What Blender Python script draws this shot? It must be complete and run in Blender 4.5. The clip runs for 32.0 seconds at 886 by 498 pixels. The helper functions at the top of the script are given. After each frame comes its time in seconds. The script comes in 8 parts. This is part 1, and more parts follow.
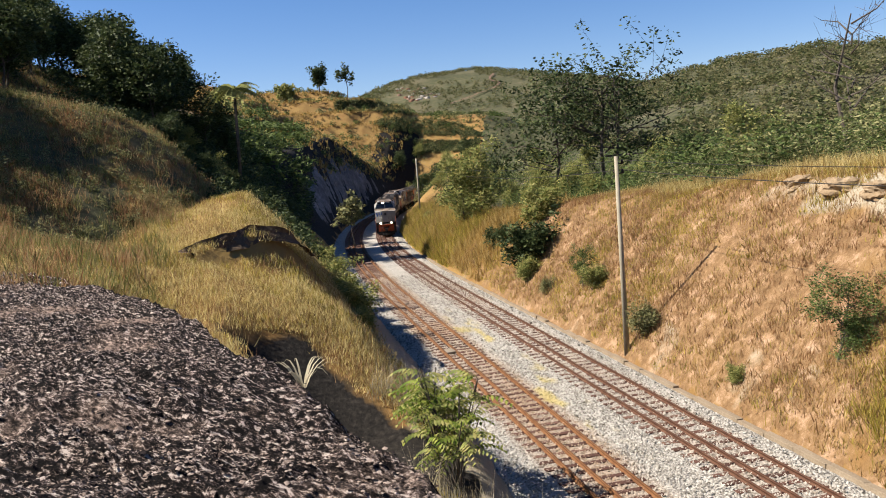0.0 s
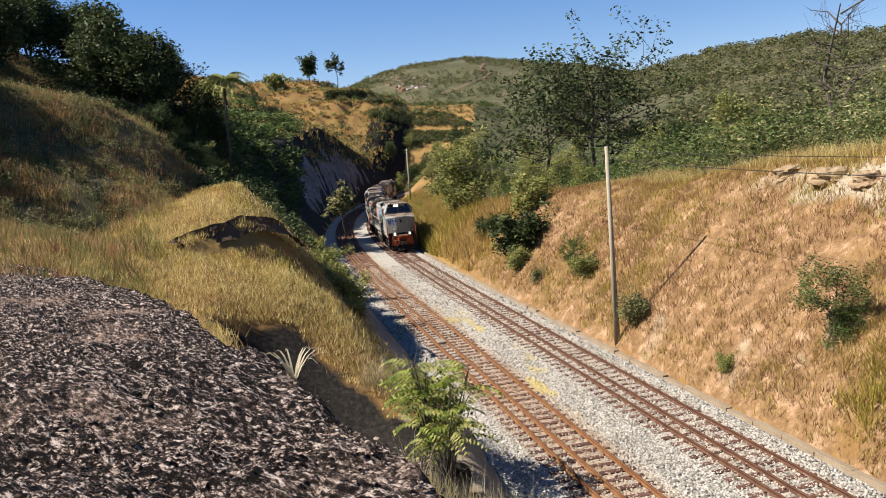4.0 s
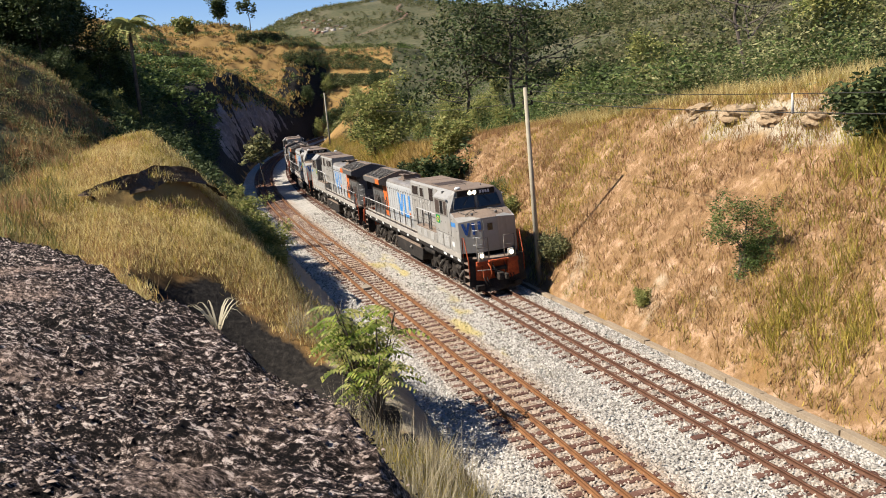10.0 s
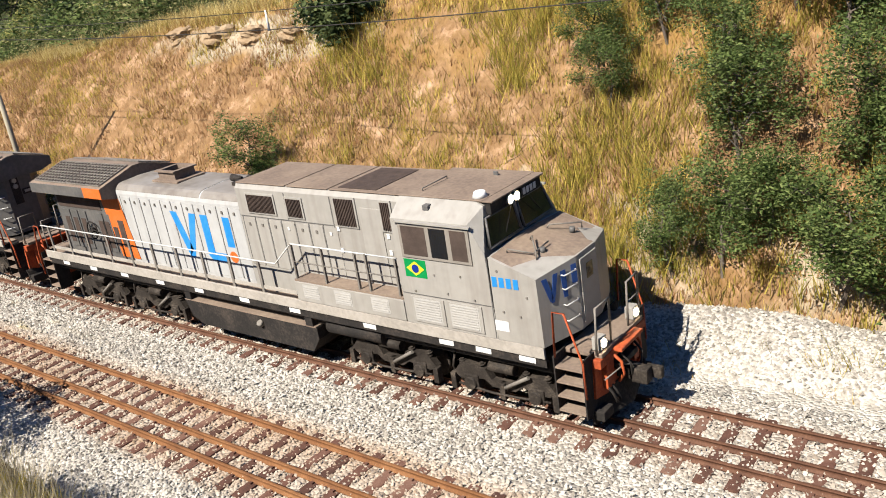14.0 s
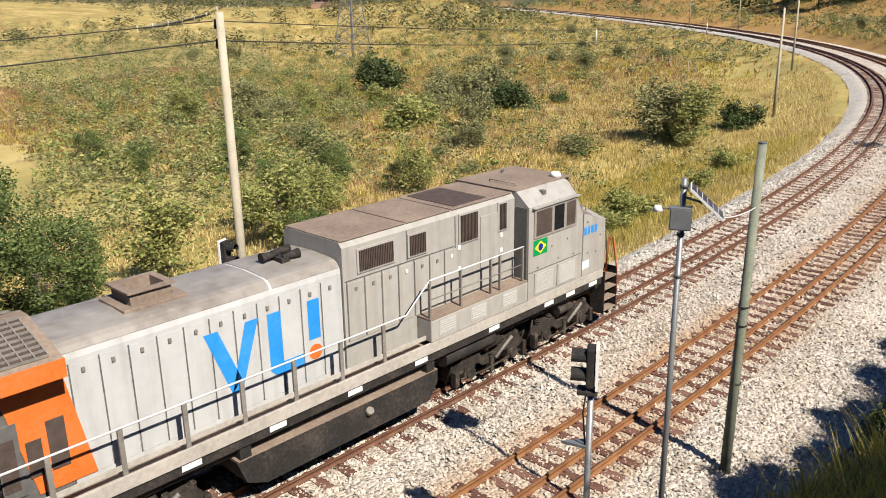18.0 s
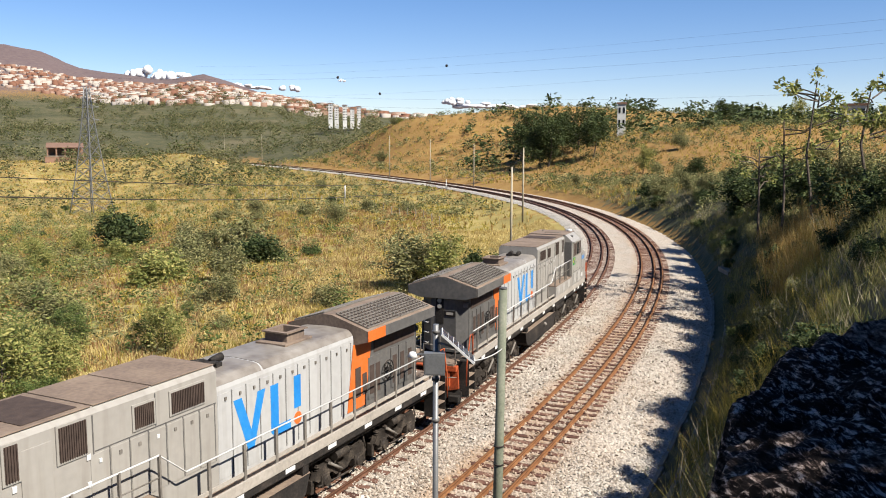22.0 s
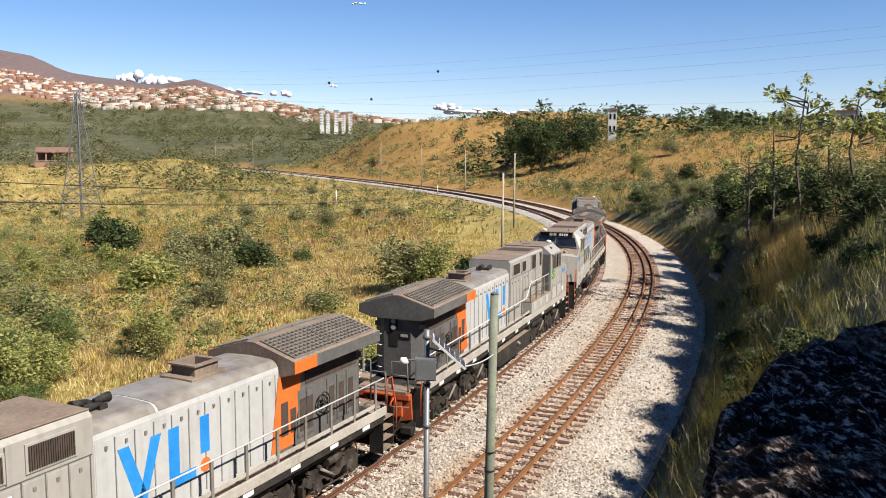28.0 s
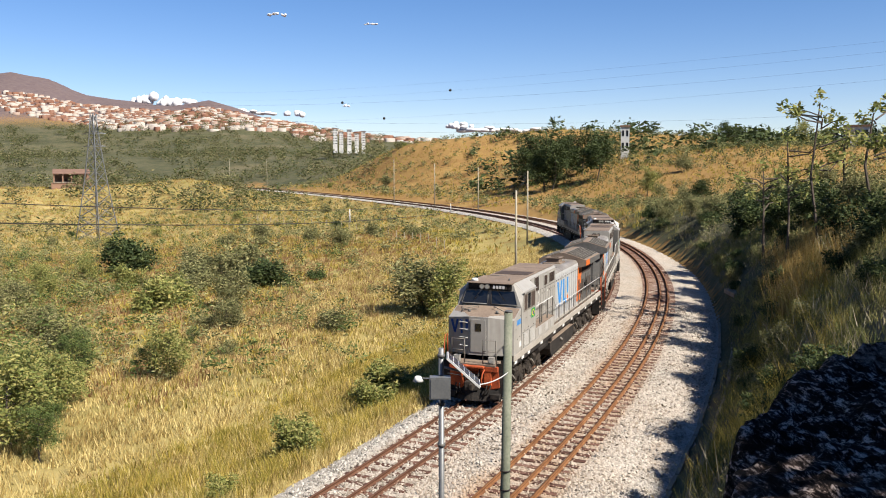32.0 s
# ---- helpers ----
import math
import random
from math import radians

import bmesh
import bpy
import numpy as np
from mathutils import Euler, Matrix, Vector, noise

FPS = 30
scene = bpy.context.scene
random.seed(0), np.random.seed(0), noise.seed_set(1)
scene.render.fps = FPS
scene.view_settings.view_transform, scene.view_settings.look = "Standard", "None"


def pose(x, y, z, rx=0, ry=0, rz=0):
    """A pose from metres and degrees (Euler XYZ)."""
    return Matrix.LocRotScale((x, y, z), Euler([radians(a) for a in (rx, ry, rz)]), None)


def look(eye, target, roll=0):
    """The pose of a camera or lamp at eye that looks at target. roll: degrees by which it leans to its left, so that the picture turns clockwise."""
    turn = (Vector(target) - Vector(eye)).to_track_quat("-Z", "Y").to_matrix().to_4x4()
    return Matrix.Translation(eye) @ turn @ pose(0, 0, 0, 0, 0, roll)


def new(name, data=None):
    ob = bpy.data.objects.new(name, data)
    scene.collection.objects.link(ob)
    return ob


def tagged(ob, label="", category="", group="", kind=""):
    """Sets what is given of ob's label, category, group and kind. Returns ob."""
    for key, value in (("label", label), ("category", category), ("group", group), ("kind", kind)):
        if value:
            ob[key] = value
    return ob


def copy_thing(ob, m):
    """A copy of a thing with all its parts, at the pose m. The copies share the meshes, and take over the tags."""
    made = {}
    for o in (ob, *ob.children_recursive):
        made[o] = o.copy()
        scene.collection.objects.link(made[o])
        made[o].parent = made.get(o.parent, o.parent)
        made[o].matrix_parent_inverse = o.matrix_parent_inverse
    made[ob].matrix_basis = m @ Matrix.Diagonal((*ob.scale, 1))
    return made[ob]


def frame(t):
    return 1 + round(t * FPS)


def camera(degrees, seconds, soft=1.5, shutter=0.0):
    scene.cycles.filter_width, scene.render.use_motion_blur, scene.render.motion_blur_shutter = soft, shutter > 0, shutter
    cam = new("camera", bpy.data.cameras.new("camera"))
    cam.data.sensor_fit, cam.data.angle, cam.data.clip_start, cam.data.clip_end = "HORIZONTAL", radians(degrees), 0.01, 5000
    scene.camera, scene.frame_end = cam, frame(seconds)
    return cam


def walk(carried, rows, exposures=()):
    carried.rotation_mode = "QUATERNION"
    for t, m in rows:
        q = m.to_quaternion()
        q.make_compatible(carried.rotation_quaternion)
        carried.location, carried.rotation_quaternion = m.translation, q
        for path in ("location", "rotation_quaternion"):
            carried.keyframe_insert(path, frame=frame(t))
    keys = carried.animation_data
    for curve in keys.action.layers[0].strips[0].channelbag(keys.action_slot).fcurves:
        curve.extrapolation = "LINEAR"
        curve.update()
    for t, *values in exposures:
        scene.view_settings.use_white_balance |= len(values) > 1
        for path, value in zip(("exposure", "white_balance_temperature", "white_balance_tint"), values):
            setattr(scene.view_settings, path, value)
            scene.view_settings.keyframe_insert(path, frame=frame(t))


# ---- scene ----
EYE = 9.784
cam = camera(56.0, 32.0, soft=1.0)
walk(cam, [
    (0.0, pose(0, 0, EYE, 84.03, 4.55, -0.47)),
    (0.5, pose(0, 0, EYE, 84.09, 4.55, -0.51)),
    (1.0, pose(0, 0, EYE, 84.04, 4.32, -0.59)),
    (1.5, pose(0, 0, EYE, 83.84, 4.26, -0.74)),
    (2.0, pose(0, 0, EYE, 83.68, 4.27, -0.69)),
    (2.5, pose(0, 0, EYE, 83.54, 4.25, -0.62)),
    (4.5, pose(0, 0, EYE, 83.19, 4.71, -1.37)),
    (5.0, pose(0, 0, EYE, 82.99, 4.79, -1.62)),
    (5.5, pose(0, 0, EYE, 82.73, 4.90, -1.98)),
    (6.0, pose(0, 0, EYE, 82.57, 5.01, -2.47)),
    (6.5, pose(0, 0, EYE, 82.47, 5.10, -2.77)),
    (7.0, pose(0, 0, EYE, 82.03, 5.00, -3.15)),
    (7.5, pose(0, 0, EYE, 81.16, 4.87, -3.89)),
    (8.0, pose(0, 0, EYE, 80.31, 5.05, -4.40)),
    (8.5, pose(0, 0, EYE, 79.76, 5.19, -4.89)),
    (9.0, pose(0, 0, EYE, 79.39, 5.22, -5.45)),
    (9.5, pose(0, 0, EYE, 79.15, 5.37, -5.96)),
    (10.0, pose(0, 0, EYE, 79.01, 5.49, -6.63)),
    (10.5, pose(0, 0, EYE, 78.69, 5.63, -7.77)),
    (11.0, pose(0, 0, EYE, 78.01, 6.13, -9.53)),
    (11.5, pose(0, 0, EYE, 76.96, 6.89, -12.68)),
    (12.0, pose(0, 0, EYE, 75.98, 7.33, -16.59)),
    (12.5, pose(0, 0, EYE, 75.21, 7.57, -19.19)),
    (13.0, pose(0, 0, EYE, 73.95, 7.82, -23.72)),
    (13.5, pose(0, 0, EYE, 72.02, 8.22, -31.41)),
    (14.0, pose(0, 0, EYE, 69.77, 8.37, -41.01)),
    (14.5, pose(0, 0, EYE, 67.55, 8.13, -52.72)),
    (16.5, pose(0, 0, EYE, 66.31, 3.21, -101.61)),
    (17.0, pose(0, 0, EYE, 68.33, 2.07, -110.87)),
    (17.5, pose(0, 0, EYE, 70.43, 1.33, -118.08)),
    (18.0, pose(0, 0, EYE, 72.52, 0.85, -123.58)),
    (18.5, pose(0, 0, EYE, 74.70, 0.81, -128.71)),
    (19.0, pose(0, 0, EYE, 76.80, 0.87, -132.69)),
    (19.5, pose(0, 0, EYE, 78.48, 0.94, -135.14)),
    (20.0, pose(0, 0, EYE, 79.63, 0.87, -137.02)),
    (20.5, pose(0, 0, EYE, 80.59, 0.79, -138.40)),
    (21.0, pose(0, 0, EYE, 81.70, 0.75, -139.33)),
    (21.5, pose(0, 0, EYE, 82.50, 0.23, -139.90)),
    (22.0, pose(0, 0, EYE, 82.81, -0.24, -140.35)),
    (22.5, pose(0, 0, EYE, 82.97, -0.33, -140.67)),
    (23.0, pose(0, 0, EYE, 83.06, -0.22, -140.93)),
    (23.5, pose(0, 0, EYE, 83.15, -0.23, -141.17)),
    (24.0, pose(0, 0, EYE, 83.30, -0.22, -141.13)),
    (24.5, pose(0, 0, EYE, 83.34, -0.12, -141.07)),
    (25.0, pose(0, 0, EYE, 83.30, -0.10, -141.02)),
    (25.5, pose(0, 0, EYE, 83.26, -0.08, -141.05)),
    (27.5, pose(0, 0, EYE, 83.19, -0.38, -140.90)),
    (28.0, pose(0, 0, EYE, 83.19, -0.38, -140.94)),
    (28.5, pose(0, 0, EYE, 83.26, -0.25, -140.89)),
    (29.0, pose(0, 0, EYE, 83.46, -0.19, -140.80)),
    (29.5, pose(0, 0, EYE, 83.60, -0.18, -140.67)),
    (30.0, pose(0, 0, EYE, 83.81, -0.22, -140.58)),
    (30.5, pose(0, 0, EYE, 84.07, -0.08, -140.57)),
    (31.0, pose(0, 0, EYE, 84.18, 0.078, -140.49)),
    (31.5, pose(0, 0, EYE, 84.19, 0.13, -140.27)),
    (32.0, pose(0, 0, EYE, 84.43, 0.14, -140.06)),
], [(0.0, 1.34), (10.0, 1.36), (12.5, 1.45), (14.5, 1.45), (17.0, 1.4), (19.5, 1.34), (32.0, 1.34)])

# Daylight: a clear sky and a sun at 46 degrees from the west.
SUN_DIR = Vector((0.695, 0.03, -0.719))
world = bpy.data.worlds.new("sky")
scene.world = world
world.use_nodes = True
wn, wl = world.node_tree.nodes, world.node_tree.links
sky = wn.new("ShaderNodeTexSky")
sky.sky_type = "NISHITA"
sky.sun_disc = False
sky.sun_elevation = radians(46)
sky.sun_rotation = radians(-90)
sky.altitude = 1500
sky.air_density, sky.dust_density, sky.ozone_density = 1.0, 0.3, 1.0
wn["Background"].inputs["Strength"].default_value = 0.05
tone = wn.new("ShaderNodeHueSaturation")
tone.inputs["Saturation"].default_value = 1.3
wl.new(sky.outputs[0], tone.inputs["Color"])
tint = wn.new("ShaderNodeMix")
tint.data_type, tint.blend_type = "RGBA", "MULTIPLY"
tint.inputs[0].default_value = 1.0
tint.inputs[7].default_value = (0.98, 0.93, 1.07, 1)
wl.new(tone.outputs[0], tint.inputs[6])
wl.new(tint.outputs[2], wn["Background"].inputs["Color"])
sun = new("sun", bpy.data.lights.new("sun", "SUN"))
sun.data.energy, sun.data.angle, sun.data.color = 5.0, radians(0.53), (1.0, 0.93, 0.82)
sun.matrix_world = look((-60, 0, 80), Vector((-60, 0, 80)) + SUN_DIR)

# ---------------------------------------------------------------- materials
def surface(name, cols, scale=3.0, rough=0.8, bump=0.3, metal=0.0, fine=None, island=0.0, obj=0.0, spec=0.1, space="Object", dist=0.02, trans=0.0, streak=0.0, stains=False):
    """A two-scale noise surface: cols are two or three colours mixed by a broad and a fine noise."""
    m = bpy.data.materials.new(name)
    m.use_nodes = True
    n, l = m.node_tree.nodes, m.node_tree.links
    b = n["Principled BSDF"]
    b.inputs["Roughness"].default_value = rough
    b.inputs["Metallic"].default_value = metal
    b.inputs["Specular IOR Level"].default_value = spec
    tc = n.new("ShaderNodeTexCoord")
    src = tc.outputs[space]
    big = n.new("ShaderNodeTexNoise")
    big.inputs["Scale"].default_value = scale
    big.inputs["Detail"].default_value = 5
    l.new(src, big.inputs["Vector"])
    sm = n.new("ShaderNodeTexNoise")
    sm.inputs["Scale"].default_value = fine or scale * 9
    sm.inputs["Detail"].default_value = 4
    l.new(src, sm.inputs["Vector"])
    mix = n.new("ShaderNodeMath")
    mix.operation = "MULTIPLY_ADD"
    mix.inputs[1].default_value = 0.45
    l.new(sm.outputs["Fac"], mix.inputs[0])
    half = n.new("ShaderNodeMath")
    half.operation = "MULTIPLY"
    half.inputs[1].default_value = 0.55
    l.new(big.outputs["Fac"], half.inputs[0])
    l.new(half.outputs[0], mix.inputs[2])
    last = mix.outputs[0]
    if island or obj:
        rnd = n.new("ShaderNodeNewGeometry").outputs["Random Per Island"] if island else n.new("ShaderNodeObjectInfo").outputs["Random"]
        k = n.new("ShaderNodeMath")
        k.operation = "MULTIPLY_ADD"
        k.inputs[1].default_value = island or obj
        l.new(rnd, k.inputs[0])
        sub = n.new("ShaderNodeMath")
        sub.operation = "SUBTRACT"
        sub.inputs[1].default_value = (island or obj) / 2
        l.new(last, sub.inputs[0])
        l.new(sub.outputs[0], k.inputs[2])
        last = k.outputs[0]
    ramp = n.new("ShaderNodeValToRGB")
    e = ramp.color_ramp.elements
    e[0].position, e[1].position = 0.3, 0.7
    e[0].color, e[1].color = (*cols[0], 1), (*cols[-1], 1)
    if len(cols) == 3:
        x = e.new(0.5)
        x.color = (*cols[1], 1)
    l.new(last, ramp.inputs["Fac"])
    tone = ramp.outputs["Color"]

    def over(fac, colour):
        x = n.new("ShaderNodeMix")
        x.data_type = "RGBA"
        l.new(fac, x.inputs[0])
        l.new(tone, x.inputs[6])
        x.inputs[7].default_value = (*colour, 1)
        return x.outputs[2]
    if streak:
        # grime that has run down the panels
        mp = n.new("ShaderNodeMapping")
        mp.inputs["Scale"].default_value = (5.0, 5.0, 0.45)
        l.new(src, mp.inputs["Vector"])
        st = n.new("ShaderNodeTexNoise")
        st.inputs["Scale"].default_value, st.inputs["Detail"].default_value = 1.0, 6
        l.new(mp.outputs[0], st.inputs["Vector"])
        mr = n.new("ShaderNodeMapRange")
        mr.inputs[1].default_value, mr.inputs[2].default_value, mr.inputs[4].default_value = 0.48, 0.72, streak
        l.new(st.outputs["Fac"], mr.inputs[0])
        tone = over(mr.outputs[0], (0.13, 0.11, 0.095))
    if stains:
        for key, colour in (("rust", (0.25, 0.16, 0.095)), ("grain", (0.380, 0.306, 0.115))):
            at = n.new("ShaderNodeAttribute")
            at.attribute_name = key
            tone = over(at.outputs["Fac"], colour)
    l.new(tone, b.inputs["Base Color"])
    if bump:
        bp = n.new("ShaderNodeBump")
        bp.inputs["Strength"].default_value = bump
        bp.inputs["Distance"].default_value = dist
        l.new(mix.outputs[0], bp.inputs["Height"])
        l.new(bp.outputs["Normal"], b.inputs["Normal"])
    if trans:
        t = n.new("ShaderNodeBsdfTranslucent")
        l.new(ramp.outputs["Color"], t.inputs["Color"])
        ms = n.new("ShaderNodeMixShader")
        ms.inputs["Fac"].default_value = trans
        l.new(b.outputs[0], ms.inputs[1])
        l.new(t.outputs[0], ms.inputs[2])
        l.new(ms.outputs[0], n["Material Output"].inputs["Surface"])
    return m


def glow(name, col, strength):
    m = bpy.data.materials.new(name)
    m.use_nodes = True
    b = m.node_tree.nodes["Principled BSDF"]
    b.inputs["Base Color"].default_value = (*col, 1)
    b.inputs["Emission Color"].default_value = (*col, 1)
    b.inputs["Emission Strength"].default_value = strength
    return m


M_GREY = surface("grey_loco_paint", [(0.202, 0.193, 0.176), (0.230, 0.219, 0.201), (0.250, 0.240, 0.219)], 0.6, 0.42, 0.02, fine=5, obj=0.1, streak=0.35, spec=0.3)
M_HOODTOP = surface("stained_hood_top", [(0.094, 0.079, 0.068), (0.156, 0.141, 0.125), (0.203, 0.189, 0.173)], 0.9, 0.45, 0.03, fine=4, spec=0.3)
M_ROOF = surface("dusty_roof_paint", [(0.098, 0.075, 0.061), (0.153, 0.116, 0.091), (0.205, 0.161, 0.121)], 0.9, 0.75, 0.08, fine=11)
M_WHITE = surface("pale_side_paint", [(0.265, 0.266, 0.265), (0.299, 0.301, 0.299), (0.322, 0.324, 0.322)], 0.6, 0.42, 0.02, fine=5, streak=0.25, spec=0.3)
M_DARK = surface("dark_grey_paint", [(0.049, 0.048, 0.047), (0.071, 0.069, 0.067), (0.105, 0.098, 0.091)], 0.8, 0.55, 0.03, fine=8, spec=0.3)
M_BLACK = surface("underframe_black", [(0.010, 0.010, 0.010), (0.020, 0.018, 0.017), (0.049, 0.040, 0.034)], 1.4, 0.75, 0.15, fine=16)
M_BOGIE = surface("oily_dusty_bogie", [(0.010, 0.008, 0.007), (0.026, 0.022, 0.019), (0.075, 0.061, 0.049)], 3.0, 0.65, 0.3, fine=22)
M_ORANGE = surface("orange_paint", [(0.357, 0.075, 0.011), (0.432, 0.098, 0.018), (0.380, 0.115, 0.040)], 1.2, 0.5, 0.03, fine=12, spec=0.3)
M_BLUE = surface("blue_paint", [(0.011, 0.126, 0.357), (0.014, 0.155, 0.414), (0.034, 0.184, 0.432)], 0.8, 0.45, 0.02, fine=9, spec=0.3)
M_DEEPBLUE = surface("deep_blue_paint", [(0.018, 0.046, 0.162), (0.023, 0.063, 0.207)], 1.5, 0.5, 0.02)
M_SILL = surface("beige_walkway_edge", [(0.178, 0.166, 0.146), (0.252, 0.231, 0.205), (0.305, 0.285, 0.258)], 1.0, 0.7, 0.05, fine=12)
M_RAILW = surface("white_handrail", [(0.317, 0.317, 0.311), (0.432, 0.432, 0.426)], 2, 0.5, 0.02)
M_STANCH = surface("stanchion_grey", [(0.086, 0.078, 0.069), (0.173, 0.158, 0.141)], 2, 0.6, 0.02)
M_FRAME = surface("dusty_window_frame", [(0.138, 0.124, 0.106), (0.196, 0.178, 0.158)], 3, 0.6, 0.02)
M_RED = surface("worn_red_paint", [(0.124, 0.030, 0.016), (0.265, 0.056, 0.022), (0.404, 0.098, 0.031)], 2.2, 0.6, 0.1, fine=16)
M_REFLECT = surface("white_reflector", [(0.432, 0.432, 0.426), (0.490, 0.490, 0.484)], 4, 0.4, 0.0)
M_GRILLE = surface("grille_mesh", [(0.030, 0.023, 0.020), (0.069, 0.050, 0.042)], 5, 0.7, 0.2, fine=60)
M_GLASS = surface("dark_cab_glass", [(0.007, 0.007, 0.009), (0.013, 0.014, 0.015)], 2, 0.12, 0.0, spec=0.6)
M_GREEN = surface("flag_green", [(0.000, 0.138, 0.034), (0.006, 0.173, 0.046)], 5, 0.5, 0.0)
M_YELLOW = surface("flag_yellow", [(0.432, 0.346, 0.018), (0.461, 0.374, 0.029)], 5, 0.5, 0.0)
M_NAVY = surface("flag_blue", [(0.006, 0.018, 0.144), (0.009, 0.023, 0.173)], 5, 0.5, 0.0)
M_LAMP = glow("headlight_lens", (1.0, 0.84, 0.55), 14)
M_LENS = surface("unlit_lens", [(0.173, 0.173, 0.167), (0.317, 0.311, 0.288)], 6, 0.15, 0.0, spec=0.6)
M_RAIL = surface("rusty_rail", [(0.043, 0.022, 0.015), (0.078, 0.038, 0.024), (0.121, 0.063, 0.040)], 2.0, 0.7, 0.12, fine=30)
M_RAIL2 = surface("orange_rusty_rail", [(0.075, 0.034, 0.018), (0.126, 0.058, 0.026), (0.184, 0.092, 0.043)], 2.0, 0.8, 0.12, fine=30)
M_SLEEPER = surface("rusty_steel_sleeper", [(0.049, 0.026, 0.020), (0.086, 0.043, 0.032), (0.133, 0.078, 0.058)], 4.0, 0.85, 0.2, fine=35, obj=0.3)
M_STONE = surface("crushed_stone", [(0.158, 0.142, 0.123), (0.280, 0.259, 0.228), (0.375, 0.351, 0.314)], 0.25, 0.9, 0.4, fine=7, island=0.6, stains=True)
M_POLE = surface("weathered_concrete_pole", [(0.196, 0.172, 0.129), (0.270, 0.238, 0.178), (0.322, 0.287, 0.218)], 1.5, 0.85, 0.2, fine=30)
M_WOODPOLE = surface("treated_wood_pole", [(0.075, 0.086, 0.063), (0.121, 0.130, 0.098), (0.173, 0.173, 0.138)], 1.2, 0.85, 0.3, fine=22)
M_STEEL = surface("galvanised_steel", [(0.126, 0.130, 0.133), (0.190, 0.193, 0.196)], 3, 0.45, 0.05, metal=0.5)
M_WIRE = surface("dark_wire", [(0.018, 0.016, 0.015), (0.040, 0.036, 0.032)], 3, 0.6, 0.0)
M_KERB = surface("earth_stained_concrete", [(0.13, 0.098, 0.066), (0.2, 0.155, 0.108), (0.27, 0.22, 0.16)], 0.8, 0.9, 0.4, fine=14)
M_CONC = surface("dirty_concrete", [(0.122, 0.099, 0.077), (0.196, 0.163, 0.126), (0.254, 0.217, 0.170)], 1.1, 0.9, 0.3, fine=20)
M_SOLAR = surface("solar_cells", [(0.007, 0.011, 0.034), (0.011, 0.020, 0.058)], 6, 0.12, 0.0, spec=0.6)
M_BARK = surface("grey_bark", [(0.040, 0.032, 0.026), (0.081, 0.066, 0.054), (0.126, 0.110, 0.092)], 3, 0.9, 0.4, fine=30)
M_LEAF = surface("mid_green_leaves", [(0.121, 0.144, 0.043), (0.203, 0.217, 0.065), (0.325, 0.296, 0.107)], 0.4, 0.6, 0.0, fine=3, island=0.55, trans=0.35)
M_LEAFD = surface("dark_green_leaves", [(0.024, 0.037, 0.014), (0.044, 0.062, 0.022), (0.079, 0.096, 0.036)], 0.4, 0.6, 0.0, fine=3, island=0.5, trans=0.2)
M_LEAFL = surface("light_green_leaves", [(0.081, 0.117, 0.017), (0.144, 0.187, 0.031), (0.232, 0.251, 0.053)], 0.4, 0.6, 0.0, fine=3, island=0.6, trans=0.3)
M_LEAFO = surface("grey_olive_leaves", [(0.089, 0.094, 0.041), (0.153, 0.153, 0.063), (0.247, 0.231, 0.108)], 0.4, 0.7, 0.0, fine=3, island=0.6, trans=0.25)
M_LEAFF = surface("feathery_green_leaves", [(0.040, 0.062, 0.018), (0.075, 0.108, 0.030), (0.135, 0.165, 0.055)], 0.5, 0.6, 0.0, fine=3, island=0.55, trans=0.3)
M_GRASSD = surface("dry_golden_grass", [(0.226, 0.139, 0.042), (0.345, 0.234, 0.079), (0.452, 0.335, 0.133)], 0.22, 0.8, 0.0, fine=1.6, island=0.5, trans=0.45)
M_GRASSP = surface("pale_golden_grass", [(0.27, 0.19, 0.07), (0.46, 0.36, 0.14), (0.62, 0.51, 0.24)], 0.3, 0.8, 0.0, fine=2.2, island=0.6, trans=0.45)
M_GRASSR = surface("reddish_dry_grass", [(0.184, 0.092, 0.043), (0.277, 0.162, 0.081), (0.369, 0.254, 0.133)], 0.25, 0.8, 0.0, fine=1.6, island=0.5, trans=0.45)
M_GRASSG = surface("yellow_green_grass", [(0.184, 0.167, 0.031), (0.318, 0.263, 0.055), (0.484, 0.365, 0.094)], 0.22, 0.75, 0.0, fine=1.6, island=0.5, trans=0.45)
# olive grass toned darker to carry the shade of bank and hillside
M_GRASSK = surface("shade_toned_grass", [(0.087, 0.099, 0.031), (0.164, 0.164, 0.053), (0.280, 0.245, 0.094)], 0.3, 0.75, 0.0, fine=1.6, island=0.5, trans=0.25)
M_STRAW = surface("pale_straw", [(0.242, 0.196, 0.115), (0.334, 0.288, 0.190), (0.392, 0.346, 0.254)], 0.5, 0.8, 0.0, fine=2, island=0.4, trans=0.25)


